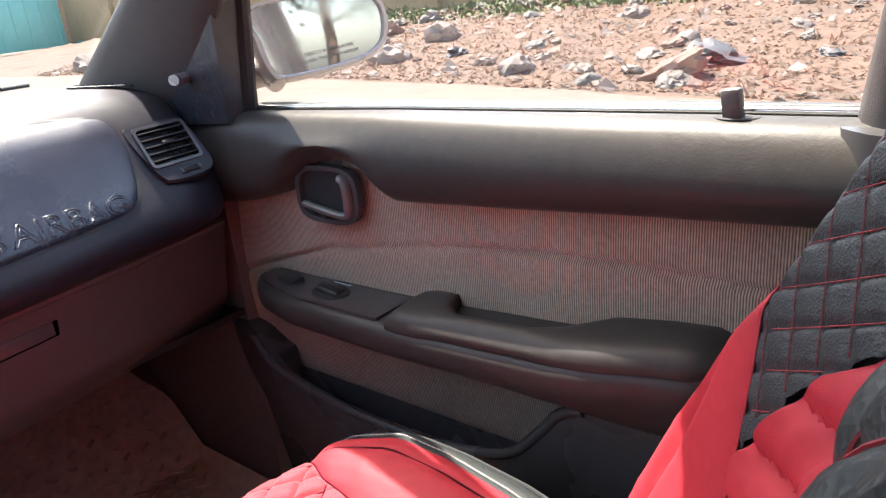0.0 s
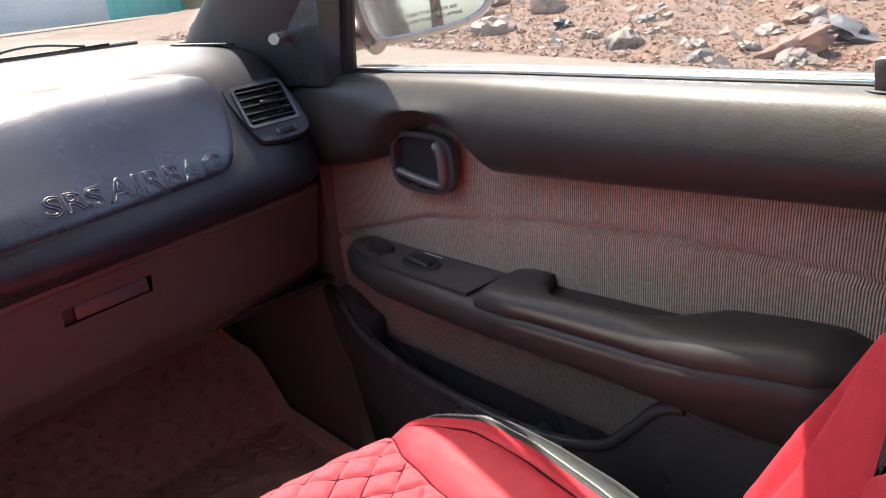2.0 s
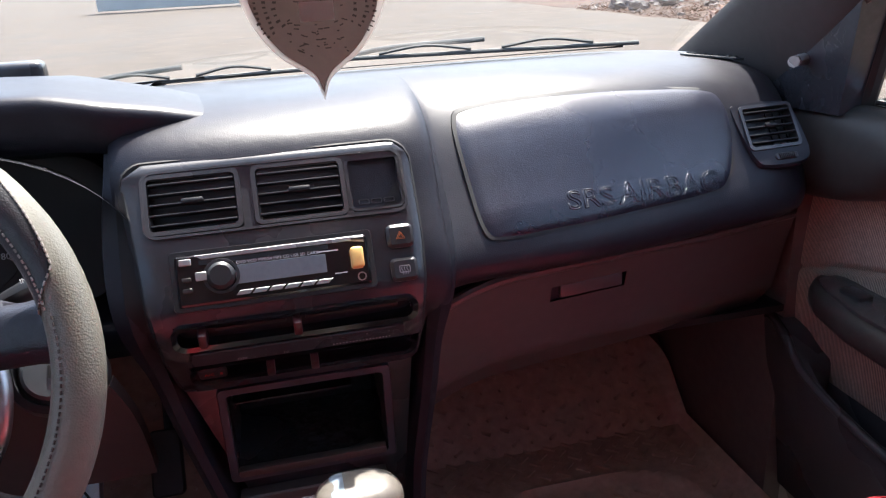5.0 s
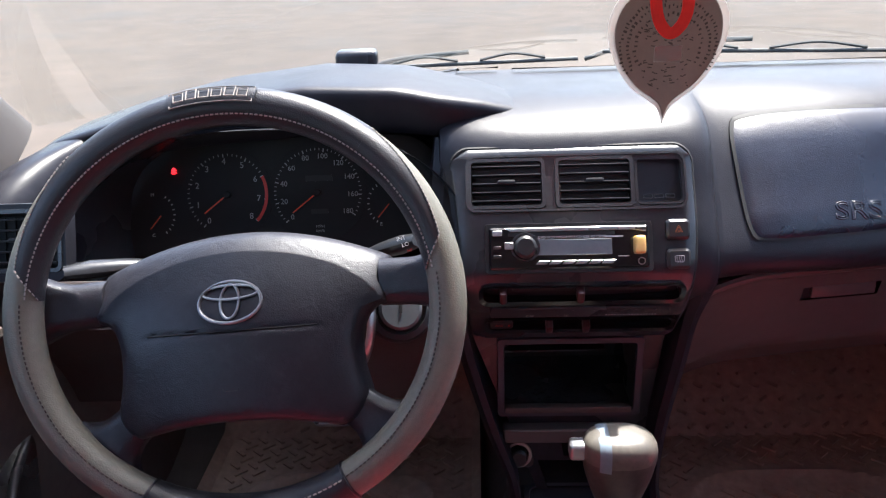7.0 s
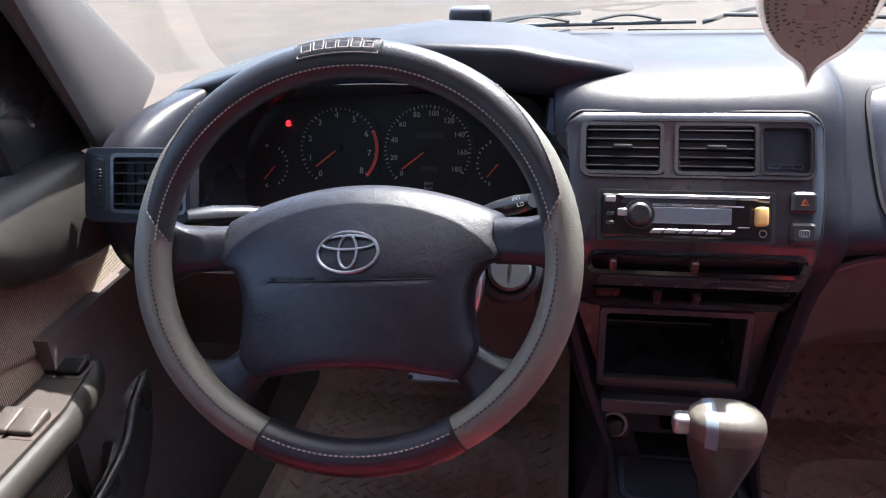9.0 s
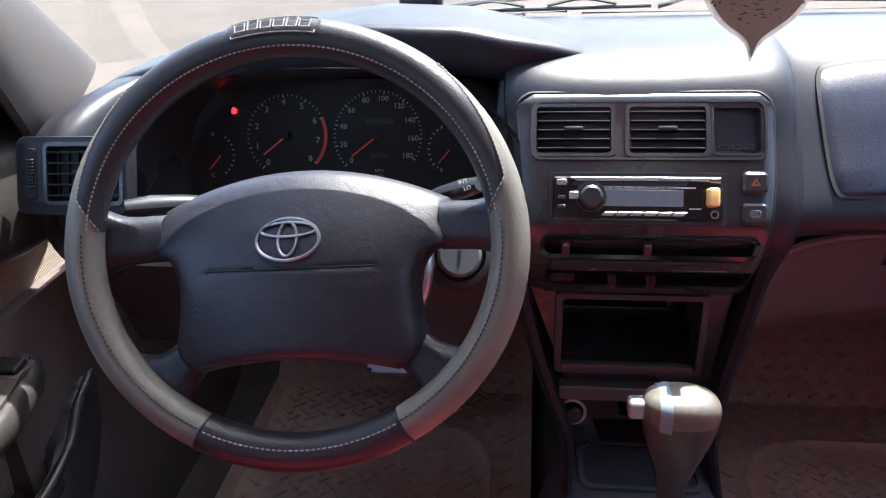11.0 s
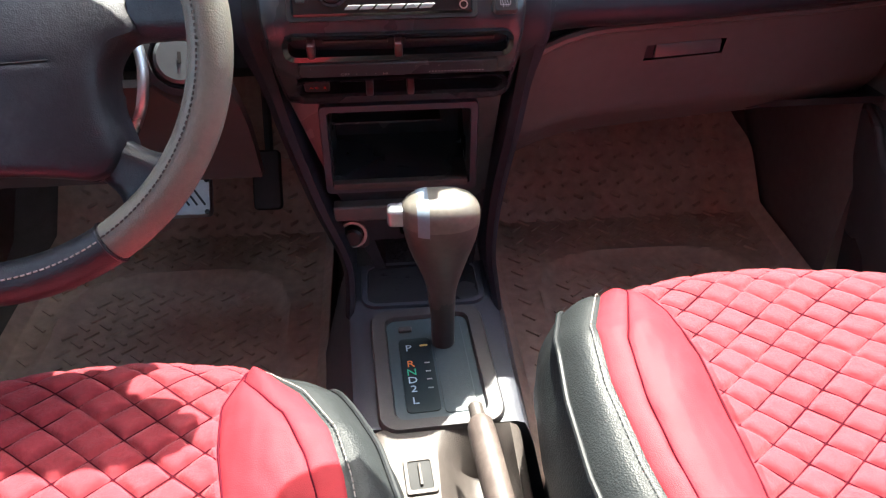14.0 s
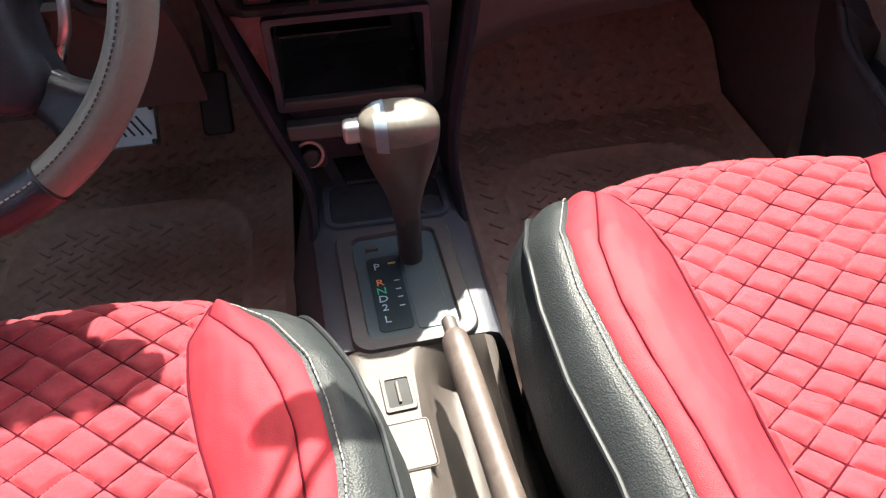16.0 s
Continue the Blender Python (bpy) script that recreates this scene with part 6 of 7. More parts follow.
# switch and blank in the rear console
m = pose(0.014, -0.292, 0.1935, 0, 0, 4)
bm = bmesh.new()
ring_frame(bm, round_rect(0.031, 0.044, 0.003), round_rect(0.0225, 0.033, 0.002), 0.0022, m, 0.0008)
part("switch_rim", bm, BEIGE, rear)
bm = bmesh.new()
slab(bm, round_rect(0.024, 0.034, 0.002), 0.001, m, 0.0003)
part("switch_well", bm, PITCH, rear)
bm = bmesh.new()
box(bm, 0.003, 0.026, 0.006, m @ at(0, 0, 0.001), 0.0008)
part("switch_contact", bm, BEIGE, rear)
m = pose(0.018, -0.352, 0.1935, 0, 0, 4)
bm = bmesh.new()
slab(bm, round_rect(0.040, 0.050, 0.003), 0.0012, m, 0.0004)
part("blank_cover", bm, BEIGE, rear)
bm = bmesh.new()
tube(bm, [m @ Vector((p[0], p[1], 0.0006)) for p in round_rect(0.043, 0.052, 0.004)], 0.0007, 5, True)
part("blank_joint", bm, BROWNGREY, rear)

# seat belt buckle beside the passenger's cushion
bk = thing("belt_buckle", "pale grey seat belt buckle standing beside the cushion", "belt buckle")
m = pose(0.158, -0.535, 0.30, -12, 0, -20)
bm = bmesh.new()
box(bm, 0.052, 0.024, 0.085, m, 0.008, 3)
part("buckle_body", bm, BEIGE, bk)
bm = bmesh.new()
box(bm, 0.036, 0.010, 0.004, m @ at(0, -0.003, 0.042), 0.001)
part("buckle_slot", bm, BLACK, bk)
bm = bmesh.new()
tube(bm, [m @ Vector((0, 0, -0.03)), m @ Vector((0, 0, -0.20))], 0.008, 8)
part("buckle_stalk", bm, BLACK, bk)

# ---- rubber floor mats ----
def oval(u, v):
    return ((abs(u - 0.5) / 0.37) ** 4 + (abs(v - 0.36) / 0.27) ** 4) ** 0.25


def floor_mat(x0, x1, flip, label):
    mt = thing("floor_mat", label, "floor mat", "rubber floor mats")

    def height(u, v):
        x = x0 + (x1 - x0) * u
        y = -0.25 + 0.86 * v
        base = max(0.0, (y - 0.40) * 0.95)
        rim = 0.020 * max(0.0, 1 - min(u, 1 - u, v * 1.6, 1 - v) / 0.035)
        r = oval(u, v)
        ridge = 0.007 * math.exp(-((r - 1) / 0.035) ** 2) - (0.004 if r < 1 else 0.0)
        return x, y, base + 0.010 + rim + ridge
    def clip_u(u, v):
        # the far corner by the wheel arch is cut away in a curve
        cut = 0.12 * max(0.0, (v - 0.84) / 0.16) ** 1.5
        return u * (1 - cut) if not flip else cut + u * (1 - cut)
    bm = bmesh.new()
    sheet(bm, lines(0, 1, 60), lines(0, 1, 90), lambda u, v: Vector(height(clip_u(u, v), v)), depth=0.012, back=Vector((0, 0, -1)))
    base = part("mat_sheet", bm, MAT, mt)
    tread = bmesh.new()
    for i in range(30):
        for j in range(46):
            u, v = (i + 0.5) / 30, (j + 0.5) / 46
            if not (0.08 < u < 0.92 and 0.05 < v < 0.94) or 0.88 < oval(u, v) < 1.12:
                continue
            if (i + j) % 2:
                continue
            p = Vector(height(clip_u(u, v), v))
            tilt = 43 if p.y > 0.40 else 0
            box(tread, 0.024, 0.0055, 0.0055, pose(p.x, p.y, p.z + 0.001, tilt, 0, 40 if i % 2 else -40))
    tagged(part("tread", tread, MAT, mt, flat=True), kind="stuff")
    return mt


floor_mat(0.165, 0.70, False, "brown rubber floor mat with chequer tread in the passenger's footwell")
floor_mat(-0.60, -0.105, True, "brown rubber floor mat with chequer tread in the driver's footwell")

# ---- front seats in quilted red and black covers ----
def quilt(a, b, size=(0.046, 0.032), h=0.0050):
    u, v = a / size[0] + b / size[1], a / size[0] - b / size[1]
    p, q = abs(math.sin(math.pi * u)), abs(math.sin(math.pi * v))
    return h * (1 - (1 - p) ** 3) * (1 - (1 - q) ** 3)


def front_seat(name, cx, y0, label, seams, shift):
    seat = thing(name, label, "car seat", "front seats")
    # cushion: w runs across from the middle (0) to the outer edge, d from the front edge backwards
    L = 0.44

    def base_z(d):
        return 0.338 - 0.035 * d / L + 0.0

    tab_a, tab_m, tab_b, tab_c = seams

    def seam_a(d):     # between the quilt and the plain bolster
        return interp(d, tab_a)

    def seam_m(d):     # fold along the bolster
        return interp(d, tab_m)

    def seam_b(d):     # between the red bolster and the black side
        return interp(d, tab_b)

    def edge_c(d):     # piping at the shoulder of the side
        return interp(d, tab_c)

    def top(w, d):
        a, b, c = seam_a(d), seam_b(d), edge_c(d)
        z = base_z(d)
        bol = 0.014 * min(1.0, d / 0.10)
        if w <= a:
            z += 0.012 * (w / a) ** 3 * min(1, d / 0.1)
        elif w <= b:
            t = (w - a) / (b - a)
            z += 0.012 * min(1, d / 0.1) + bol * math.sin(min(1, t * 1.15) * math.pi / 2) + 0.006 * math.sin(math.pi * t)
        else:
            t = (w - b) / (c - b)
            z += 0.012 * min(1, d / 0.1) + bol - 0.002 - 0.020 * t ** 2
        # rounded nose
        if d < 0.05:
            z -= 0.035 * (1 - d / 0.05) ** 2.2
        return z

    def crown(x):
        return 0.030 * (1 - min(1, abs(x) / 0.15) ** 2.0)

    def place(x, d, lift=0.0):
        f = crown(x) * max(0.0, 1 - d / 0.25)
        return Vector((cx + x, y0 - d + f, top(abs(x), d) + lift))
    # quilted middle
    bm = bmesh.new()
    nd, nw = 270, 190

    def q(u, d):
        x = u * seam_a(d)
        edge = min(1.0, (1 - abs(u)) / 0.04)
        return place(x, d, (quilt(x + shift[0], d + shift[1]) + 0.0011 * noise.noise((x * 70, d * 70, cx)) + 0.0016 * noise.noise((x * 22, d * 22, cx))) * edge)
    sheet(bm, lines(-1, 1, nw), lines(0.0, L, nd), q)
    part("quilted_middle", bm, QUILT, seat, "diamond-quilted red cloth")
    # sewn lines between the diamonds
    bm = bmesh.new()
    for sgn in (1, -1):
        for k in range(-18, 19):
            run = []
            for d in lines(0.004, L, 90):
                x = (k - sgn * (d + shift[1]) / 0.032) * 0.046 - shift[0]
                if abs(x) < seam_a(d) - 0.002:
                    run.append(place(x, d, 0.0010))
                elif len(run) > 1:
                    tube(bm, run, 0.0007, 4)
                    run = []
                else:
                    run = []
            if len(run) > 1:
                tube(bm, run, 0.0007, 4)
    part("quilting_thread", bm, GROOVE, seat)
    # front apron
    bm = bmesh.new()

    def apron(u, v):
        x = u * 0.185
        p = place(x, 0.0)
        bulge = 0.020 * math.sin(math.pi * min(1, v * 1.2)) ** 0.7
        return Vector((p.x, p.y + bulge + (quilt(x + shift[0], shift[1] - v * 0.16) if abs(x) < 0.145 else 0.0), p.z - 0.17 * v))
    sheet(bm, lines(-1, 1, 60), lines(0, 1, 40), apron)
    part("front_apron", bm, QUILT, seat)
    for s in (1, -1):
        bm = bmesh.new()

        def leaf(t, d):
            w = seam_a(d) + (seam_m(d) - seam_a(d)) * t
            full = min(1, (seam_m(d) - seam_a(d)) / 0.03)
            wr = 0.0020 * full * noise.noise((w * 30, d * 22, s)) + 0.0009 * noise.noise((w * 90, d * 60, s))
            return place(s * w, d, 0.0045 * full * math.sin(math.pi * t) ** 0.6 + wr - 0.0005)
        sheet(bm, lines(0, 1, 26), lines(0.0, L, 80), leaf)
        part("side_bolster", bm, RED, seat, "plain red leather bolster")
        bm = bmesh.new()

        def band(t, d):
            w = seam_m(d) + (seam_b(d) - seam_m(d)) * t
            full = min(1, (seam_b(d) - seam_m(d)) / 0.015)
            wr = 0.0012 * noise.noise((w * 40, d * 50, s + 3))
            return place(s * w, d, 0.0022 * full * math.sin(math.pi * t) ** 0.6 + wr - 0.0005)
        sheet(bm, lines(0, 1, 16), lines(0.0, L, 80), band)
        part("edge_band", bm, RED, seat, "narrow red leather band along the bolster")
        bm = bmesh.new()

        def black(t, d):
            b, c = seam_b(d), edge_c(d)
            if t <= 0.35:
                w = b + (c - b) * t / 0.35
                return place(s * w, d, -0.001 + 0.004 * math.sin(math.pi * t / 0.35))
            k = (t - 0.35) / 0.65
            p = place(s * c, d)
            out = 0.020 * math.sin(math.pi * min(1.0, k * 1.15)) - 0.006 * k
            return Vector((p.x + s * out, p.y + 0.5 * out * max(0, 1 - d / 0.06), p.z - 0.165 * k))
        sheet(bm, lines(0, 1, 30), lines(0.0, L, 50), black)
        part("side_panel", bm, SEATBLACK, seat, "black grained leather side panel")
        bm = bmesh.new()
        tube(bm, [black(0.35, d) + Vector((s * 0.0015, 0, 0.0015)) for d in lines(0.0, L, 50)], 0.0027, 8)
        tube(bm, [black(0.985, d) for d in lines(0.0, L, 30)], 0.003, 6)
        part("piping", bm, PIPING, seat)
        bm = bmesh.new()
        for k in range(74):
            d0 = 0.006 + k * L / 75
            for off in (0.0055,):
                w0, w1 = seam_b(d0) + off, seam_b(d0 + 0.0045) + off
                tube(bm, [place(s * w0, d0, 0.0035), place(s * w1, d0 + 0.0045, 0.0035)], 0.0006, 4)
        part("stitching", bm, THREAD_PALE, seat)
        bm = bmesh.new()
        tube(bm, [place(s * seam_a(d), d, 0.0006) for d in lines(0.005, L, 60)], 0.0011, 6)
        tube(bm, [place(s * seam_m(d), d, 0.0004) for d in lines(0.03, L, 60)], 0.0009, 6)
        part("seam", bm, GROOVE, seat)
    # seat base and runners
    bm = bmesh.new()
    box(bm, 0.42, 0.46, 0.10, at(cx, y0 - 0.26, 0.145), 0.02)
    part("seat_base", bm, CARPET, seat)
    for s in (1, -1):
        bm = bmesh.new()
        box(bm, 0.03, 0.50, 0.09, at(cx + s * 0.19, y0 - 0.27, 0.05), 0.006)
        part("runner", bm, BLACK, seat)
    # backrest, leaning back
    BA = radians(27)

    def bp(x, h, f):
        """x across, h up along the back, f forward of it."""
        o = Vector((cx, y0 - 0.405, 0.31))
        up, fw = Vector((0, -math.sin(BA), math.cos(BA))), Vector((0, math.cos(BA), math.sin(BA)))
        return o + Vector((x, 0, 0)) + up * h + fw * f

    def half(h):
        return interp(h, [(0, 0.205), (0.15, 0.235), (0.40, 0.235), (0.52, 0.215), (0.60, 0.165), (0.63, 0.10)])

    def inner(h):      # edge of the ruched middle
        return interp(h, [(0, 0.115), (0.135, 0.12), (0.19, 0.149), (0.24, 0.145), (0.28, 0.135), (0.36, 0.10), (0.43, 0.0)])

    def leaf_in(h):    # inner edge of the plain bolster
        return interp(h, [(0, 0.116), (0.135, 0.121), (0.19, 0.150), (0.23, 0.172), (0.275, 0.200)])

    def leaf_out(h):
        return interp(h, [(0, 0.190), (0.10, 0.205), (0.20, 0.207), (0.275, 0.202)])

    def relief(x, h):
        w = abs(x)
        if x * cx > 0:
            f = 0.075 * max(0, min(1, (w - 0.10) / 0.09)) ** 1.1
        else:
            f = interp(h, [(0, 0.012), (0.38, 0.017), (0.45, 0.040), (0.63, 0.042)]) * max(0, min(1, (w - 0.06) / 0.08)) ** 1.2
        f -= 0.05 * max(0, (w - half(h) + 0.03) / 0.03) ** 2
        f *= min(1, (0.66 - h) / 0.2)
        f -= 0.06 * max(0, (h - 0.55) / 0.08) ** 2
        return f
    bm = bmesh.new()

    def ruched(u, h):
        x = u * inner(h)
        row = (h + 0.5 * abs(x)) / 0.046
        k = row - math.floor(row)
        puff = 0.013 * (math.sin(math.pi * k ** 0.7)) ** 0.6 + 0.002 * noise.noise((x * 60, row * 1.2, cx)) * 2
        return bp(x, h, relief(x, h) + puff * min(1, (1 - abs(u)) / 0.06 + 0.15))
    sheet(bm, lines(-1, 1, 70), lines(0.0, 0.43, 130), ruched)
    part("backrest_middle", bm, RED, seat, "red ruched leather middle of the backrest")
    for s in (1, -1):
        bm = bmesh.new()

        def bolster(t, h):
            w = leaf_in(h) + (leaf_out(h) - leaf_in(h)) * t
            full = min(1, (leaf_out(h) - leaf_in(h)) / 0.04)
            g = -0.006 * math.exp(-((t - 0.72 + 0.35 * h) / 0.045) ** 2) * full
            return bp(s * w, h, relief(s * w, h) + 0.005 + 0.008 * full * math.sin(math.pi * t) ** 0.6 + g + 0.0016 * noise.noise((w * 30, h * 24, s)))
        sheet(bm, lines(0, 1, 30), lines(0.0, 0.275, 60), bolster)
        part("backrest_bolster", bm, RED, seat, "plain red leather bolster")
        bm = bmesh.new()

        def blackback(t, h):
            w = inner(h) + (half(h) - inner(h)) * t
            deep = 1.0 if w < half(h) - 0.026 else 0.0
            return bp(s * w, h, relief(s * w, h) + 0.001 + quilt(w, h, (0.026, 0.036), 0.0045) * deep)
        sheet(bm, lines(0, 1, 70), lines(0.0, 0.63, 150), blackback)
        part("quilted_shoulder", bm, SEATBLACK, seat, "diamond-quilted black leather shoulder with red stitching")
        bm = bmesh.new()
        tube(bm, [bp(s * leaf_in(h), h, relief(s * leaf_in(h), h) + 0.005) for h in lines(0, 0.275, 40)], 0.0007, 5)
        for off in (0.022, 0.0255):
            tube(bm, [bp(s * (half(h) - off), h, relief(s * (half(h) - off), h) + 0.0035) for h in lines(0.27, 0.6, 60)], 0.0008, 5)
        for sg in (1, -1):
            for k in range(-24, 40):
                run = []
                for h in lines(0.17, 0.60, 70):
                    w = 0.026 * (k - sg * h / 0.036)
                    if inner(h) + 0.002 < w < half(h) - 0.026 and (h > 0.275 or w < leaf_in(h) - 0.003):
                        run.append(bp(s * w, h, relief(s * w, h) + 0.0034))
                    else:
                        if len(run) > 1:
                            tube(bm, run, 0.00034, 4)
                        run = []
                if len(run) > 1:
                    tube(bm, run, 0.00034, 4)
        part("red_stitching", bm, THREAD_RED, seat)
    bm = bmesh.new()
    rows = []
    for h in lines(-0.02, 0.63, 20):
        w = half(max(0, h))
        rows.append([bp(w * math.cos(a), h, relief(w * math.cos(a), max(0, h)) - 0.075 + 0.078 * math.copysign(abs(math.sin(a)) ** 0.6, math.sin(a))) if math.sin(a) < 0.05 else bp(w * math.cos(a), h, relief(w * math.cos(a), max(0, h)) - 0.004)
                     for a in [2 * math.pi * k / 24 for k in range(24)]])
    loft(bm, rows)
    part("backrest_shell", bm, SEATBLACK, seat)
    bm = bmesh.new()
    box(bm, 0.26, 0.09, 0.17, Matrix.Translation(bp(0, 0.76, -0.03)) @ Matrix.Rotation(BA, 4, 'X'), 0.035, 4)
    part("headrest", bm, SEATBLACK, seat)
    for s in (1, -1):
        bm = bmesh.new()
        tube(bm, [bp(s * 0.06, 0.60, -0.03), bp(s * 0.06, 0.72, -0.03)], 0.006, 8)
        part("headrest_rod", bm, CHROME, seat)
    return seat


front_seat("passenger_seat", 0.372, -0.175, "front passenger seat in a red quilted and black leather cover", (
    [(0, .140), (.025, .138), (.069, .119), (.129, .108), (.24, .105), (.44, .102)],
    [(0, .143), (.026, .147), (.113, .173), (.177, .175), (.236, .169), (.292, .160), (.44, .145)],
    [(0, .158), (.032, .174), (.09, .195), (.155, .198), (.233, .190), (.289, .179), (.44, .170)],
    [(0, .195), (.034, .213), (.082, .227), (.155, .232), (.228, .229), (.309, .216), (.44, .21)]), (0.0087, -0.0064))
front_seat("driver_seat", -0.250, -0.262, "driver seat in a red quilted and black leather cover", (
    [(0, .117), (.039, .114), (.073, .102), (.116, .106), (.161, .117), (.198, .129), (.44, .145)],
    [(0, .119), (.045, .117), (.085, .156), (.129, .176), (.165, .186), (.211, .191), (.44, .19)],
    [(0, .121), (.016, .123), (.054, .164), (.102, .192), (.144, .204), (.194, .212), (.44, .21)],
    [(0, .160), (.008, .181), (.066, .211), (.108, .229), (.161, .244), (.215, .251), (.44, .25)]), (-0.0262, -0.0015))

# ---- front doors ----
HANDLE = material("handle_plastic", (0.10, 0.097, 0.093), 0.28, spread=0.15)


def front_door(name, side, label):
    door = thing(name, label, "car door", "front doors", kind="structure")
    X = lambda x: both(x, side)
    def sill(y):
        return interp(y, [(-0.70, 0.663), (-0.52, 0.662), (-0.16, 0.658), (0.0, 0.654), (0.10, 0.651), (0.30, 0.648)])
    # upper vinyl pad: sections along the door, (x, z) from the glass inwards and down
    def pad_low(y):
        return interp(y, [(-0.66, 0.582), (-0.48, 0.573), (-0.31, 0.563), (-0.17, 0.556), (-0.145, 0.572), (-0.12, 0.593), (-0.08, 0.601), (-0.03, 0.592), (0.0, 0.573), (0.04, 0.546), (0.10, 0.530), (0.16, 0.521), (0.30, 0.515)])
    bm = bmesh.new()
    rows = []
    for y in breaks([-0.70, -0.15, -0.09, 0.05, 0.12, 0.30 if side > 0 else 0.20], 0.012):
        zl = pad_low(y)
        f = max(0, (y - 0.10) / 0.2)
        d = sill(y)
        pts = [(0.742, 0.640 - 0.02 * f), (0.740, d - 0.003), (0.726, d), (0.708, d - 0.006), (0.694 + 0.01 * f, d - 0.024), (0.686 + 0.01 * f, 0.645 - (0.645 - zl) * 0.5), (0.692, zl + 0.018), (0.706, zl + 0.003), (0.722, zl), (0.76, zl + 0.004), (0.765, 0.62)]
        rows.append([(X(px), y, pz) for px, pz in curve(pts, 3, True)])
    loft(bm, rows)
    pad = part("upper_pad", bm, DOOR_VINYL, door, "soft dark grey vinyl upper pad")
    # ribbed cloth insert, slightly puffed, with a seam
    def cloth(y, t):
        z1, z0 = pad_low(y) + 0.012, 0.255
        z = z0 + (z1 - z0) * t
        seam = interp(y, [(-0.62, 0.508), (-0.52, 0.514), (-0.36, 0.513), (-0.217, 0.500), (-0.026, 0.472), (0.12, 0.428), (0.2, 0.40)])
        x = 0.736 - 0.010 * math.sin(math.pi * t) + 0.006 * math.exp(-((z - seam) / 0.004) ** 2) + 0.0 + 0.0015 * noise.noise((y * 14, z * 14, side))
        return Vector((X(x), y, z))
    bm = bmesh.new()
    sheet(bm, lines(-0.69, 0.33, 100), lines(0, 1, 90), cloth)
    part("cloth_insert", bm, CLOTH, door, "ribbed grey-brown cloth insert")
    # lower hard panel with the map pocket opening
    def low(y, z):
        return Vector((X(0.735 - 0.012 * math.sin((z - 0.05) / 0.35 * 3.1)), y, z))
    bm = bmesh.new()
    sheet(bm, lines(-0.70, 0.34, 40), lines(0.04, 0.268, 24), low)
    part("lower_panel", bm, DOOR_HARD, door)
    # pocket lip: a swelling rail that sweeps from the speaker down to the seat
    lip = [(0.34, 0.318), (0.26, 0.322), (0.19, 0.322), (0.15, 0.315), (0.115, 0.294), (0.042, 0.272), (-0.049, 0.259), (-0.152, 0.257), (-0.242, 0.263), (-0.322, 0.285), (-0.365, 0.325), (-0.395, 0.358), (-0.44, 0.370), (-0.55, 0.372), (-0.70, 0.372)]
    bm = bmesh.new()
    rows = []
    for y, z in curve(lip, 6):
        bulge = interp(y, [(-0.70, 0.03), (-0.50, 0.045), (-0.36, 0.055), (-0.2, 0.058), (0.1, 0.055), (0.17, 0.040), (0.24, 0.02), (0.34, 0.012)])
        wide = max(0.0, min(1.0, (0.10 - y) / 0.03, (y + 0.40) / 0.03))
        rows.append([(X(0.735 - bulge * 0.70 * wide), y, z + 0.004 - 0.09 * wide), (X(0.735 - bulge * (0.7 + 0.12 * wide)), y, z + 0.007 - 0.003 * wide), (X(0.735 - bulge), y, z + 0.001), (X(0.735 - bulge * 1.02), y, z - 0.015), (X(0.735 - bulge * 0.85), y, z - 0.08), (X(0.735), y, 0.03)])
    loft(bm, rows, closed=False)
    part("map_pocket", bm, DOOR_HARD, door, "dark plastic map pocket with a rounded lip")
    bm = bmesh.new()
    rim_y = [p for p in curve(lip, 6) if -0.42 < p[0] < 0.20]
    tube(bm, [(X(0.735 - interp(p[0], [(-0.41, 0.050), (-0.36, 0.053), (-0.2, 0.056), (0.1, 0.053), (0.17, 0.038), (0.24, 0.02)])), p[0], p[1] + 0.001) for p in rim_y], 0.0065, 10)
    part("pocket_rim", bm, DOOR_HARD, door)
    # Near-black sheet puts the shade inside the pocket into its colour.
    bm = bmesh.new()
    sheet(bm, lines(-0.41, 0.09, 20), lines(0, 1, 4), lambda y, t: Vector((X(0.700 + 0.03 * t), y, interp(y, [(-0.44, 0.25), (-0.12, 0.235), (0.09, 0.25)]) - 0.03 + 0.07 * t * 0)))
    part("pocket_shade", bm, PITCH, door)
    # speaker grille at the front
    bm = bmesh.new()
    for i in range(16):
        for j in range(16):
            y, z = 0.10 + i * 0.010, 0.15 + j * 0.010
            if (i - 7.5) ** 2 + (j - 7.5) ** 2 < 56:
                p = low(y, z)
                box(bm, 0.004, 0.004, 0.004, at(p.x - side * 0.002, y, z))
    part("speaker_grille", bm, BLACK, door)
    # armrest
    def arm(y):
        top = interp(y, [(-0.58, 0.462), (-0.50, 0.456), (-0.40, 0.442), (-0.25, 0.434), (-0.15, 0.430), (0.0, 0.427), (0.09, 0.427), (0.15, 0.414)])
        bot = interp(y, [(-0.58, 0.36), (-0.45, 0.366), (-0.25, 0.366), (-0.05, 0.362), (0.06, 0.370), (0.15, 0.398)])
        inx = interp(y, [(-0.58, 0.685), (-0.54, 0.655), (-0.45, 0.645), (-0.20, 0.645), (0.0, 0.652), (0.08, 0.670), (0.12, 0.695), (0.15, 0.728)])
        return top, bot, inx
    bm = bmesh.new()
    rows = []
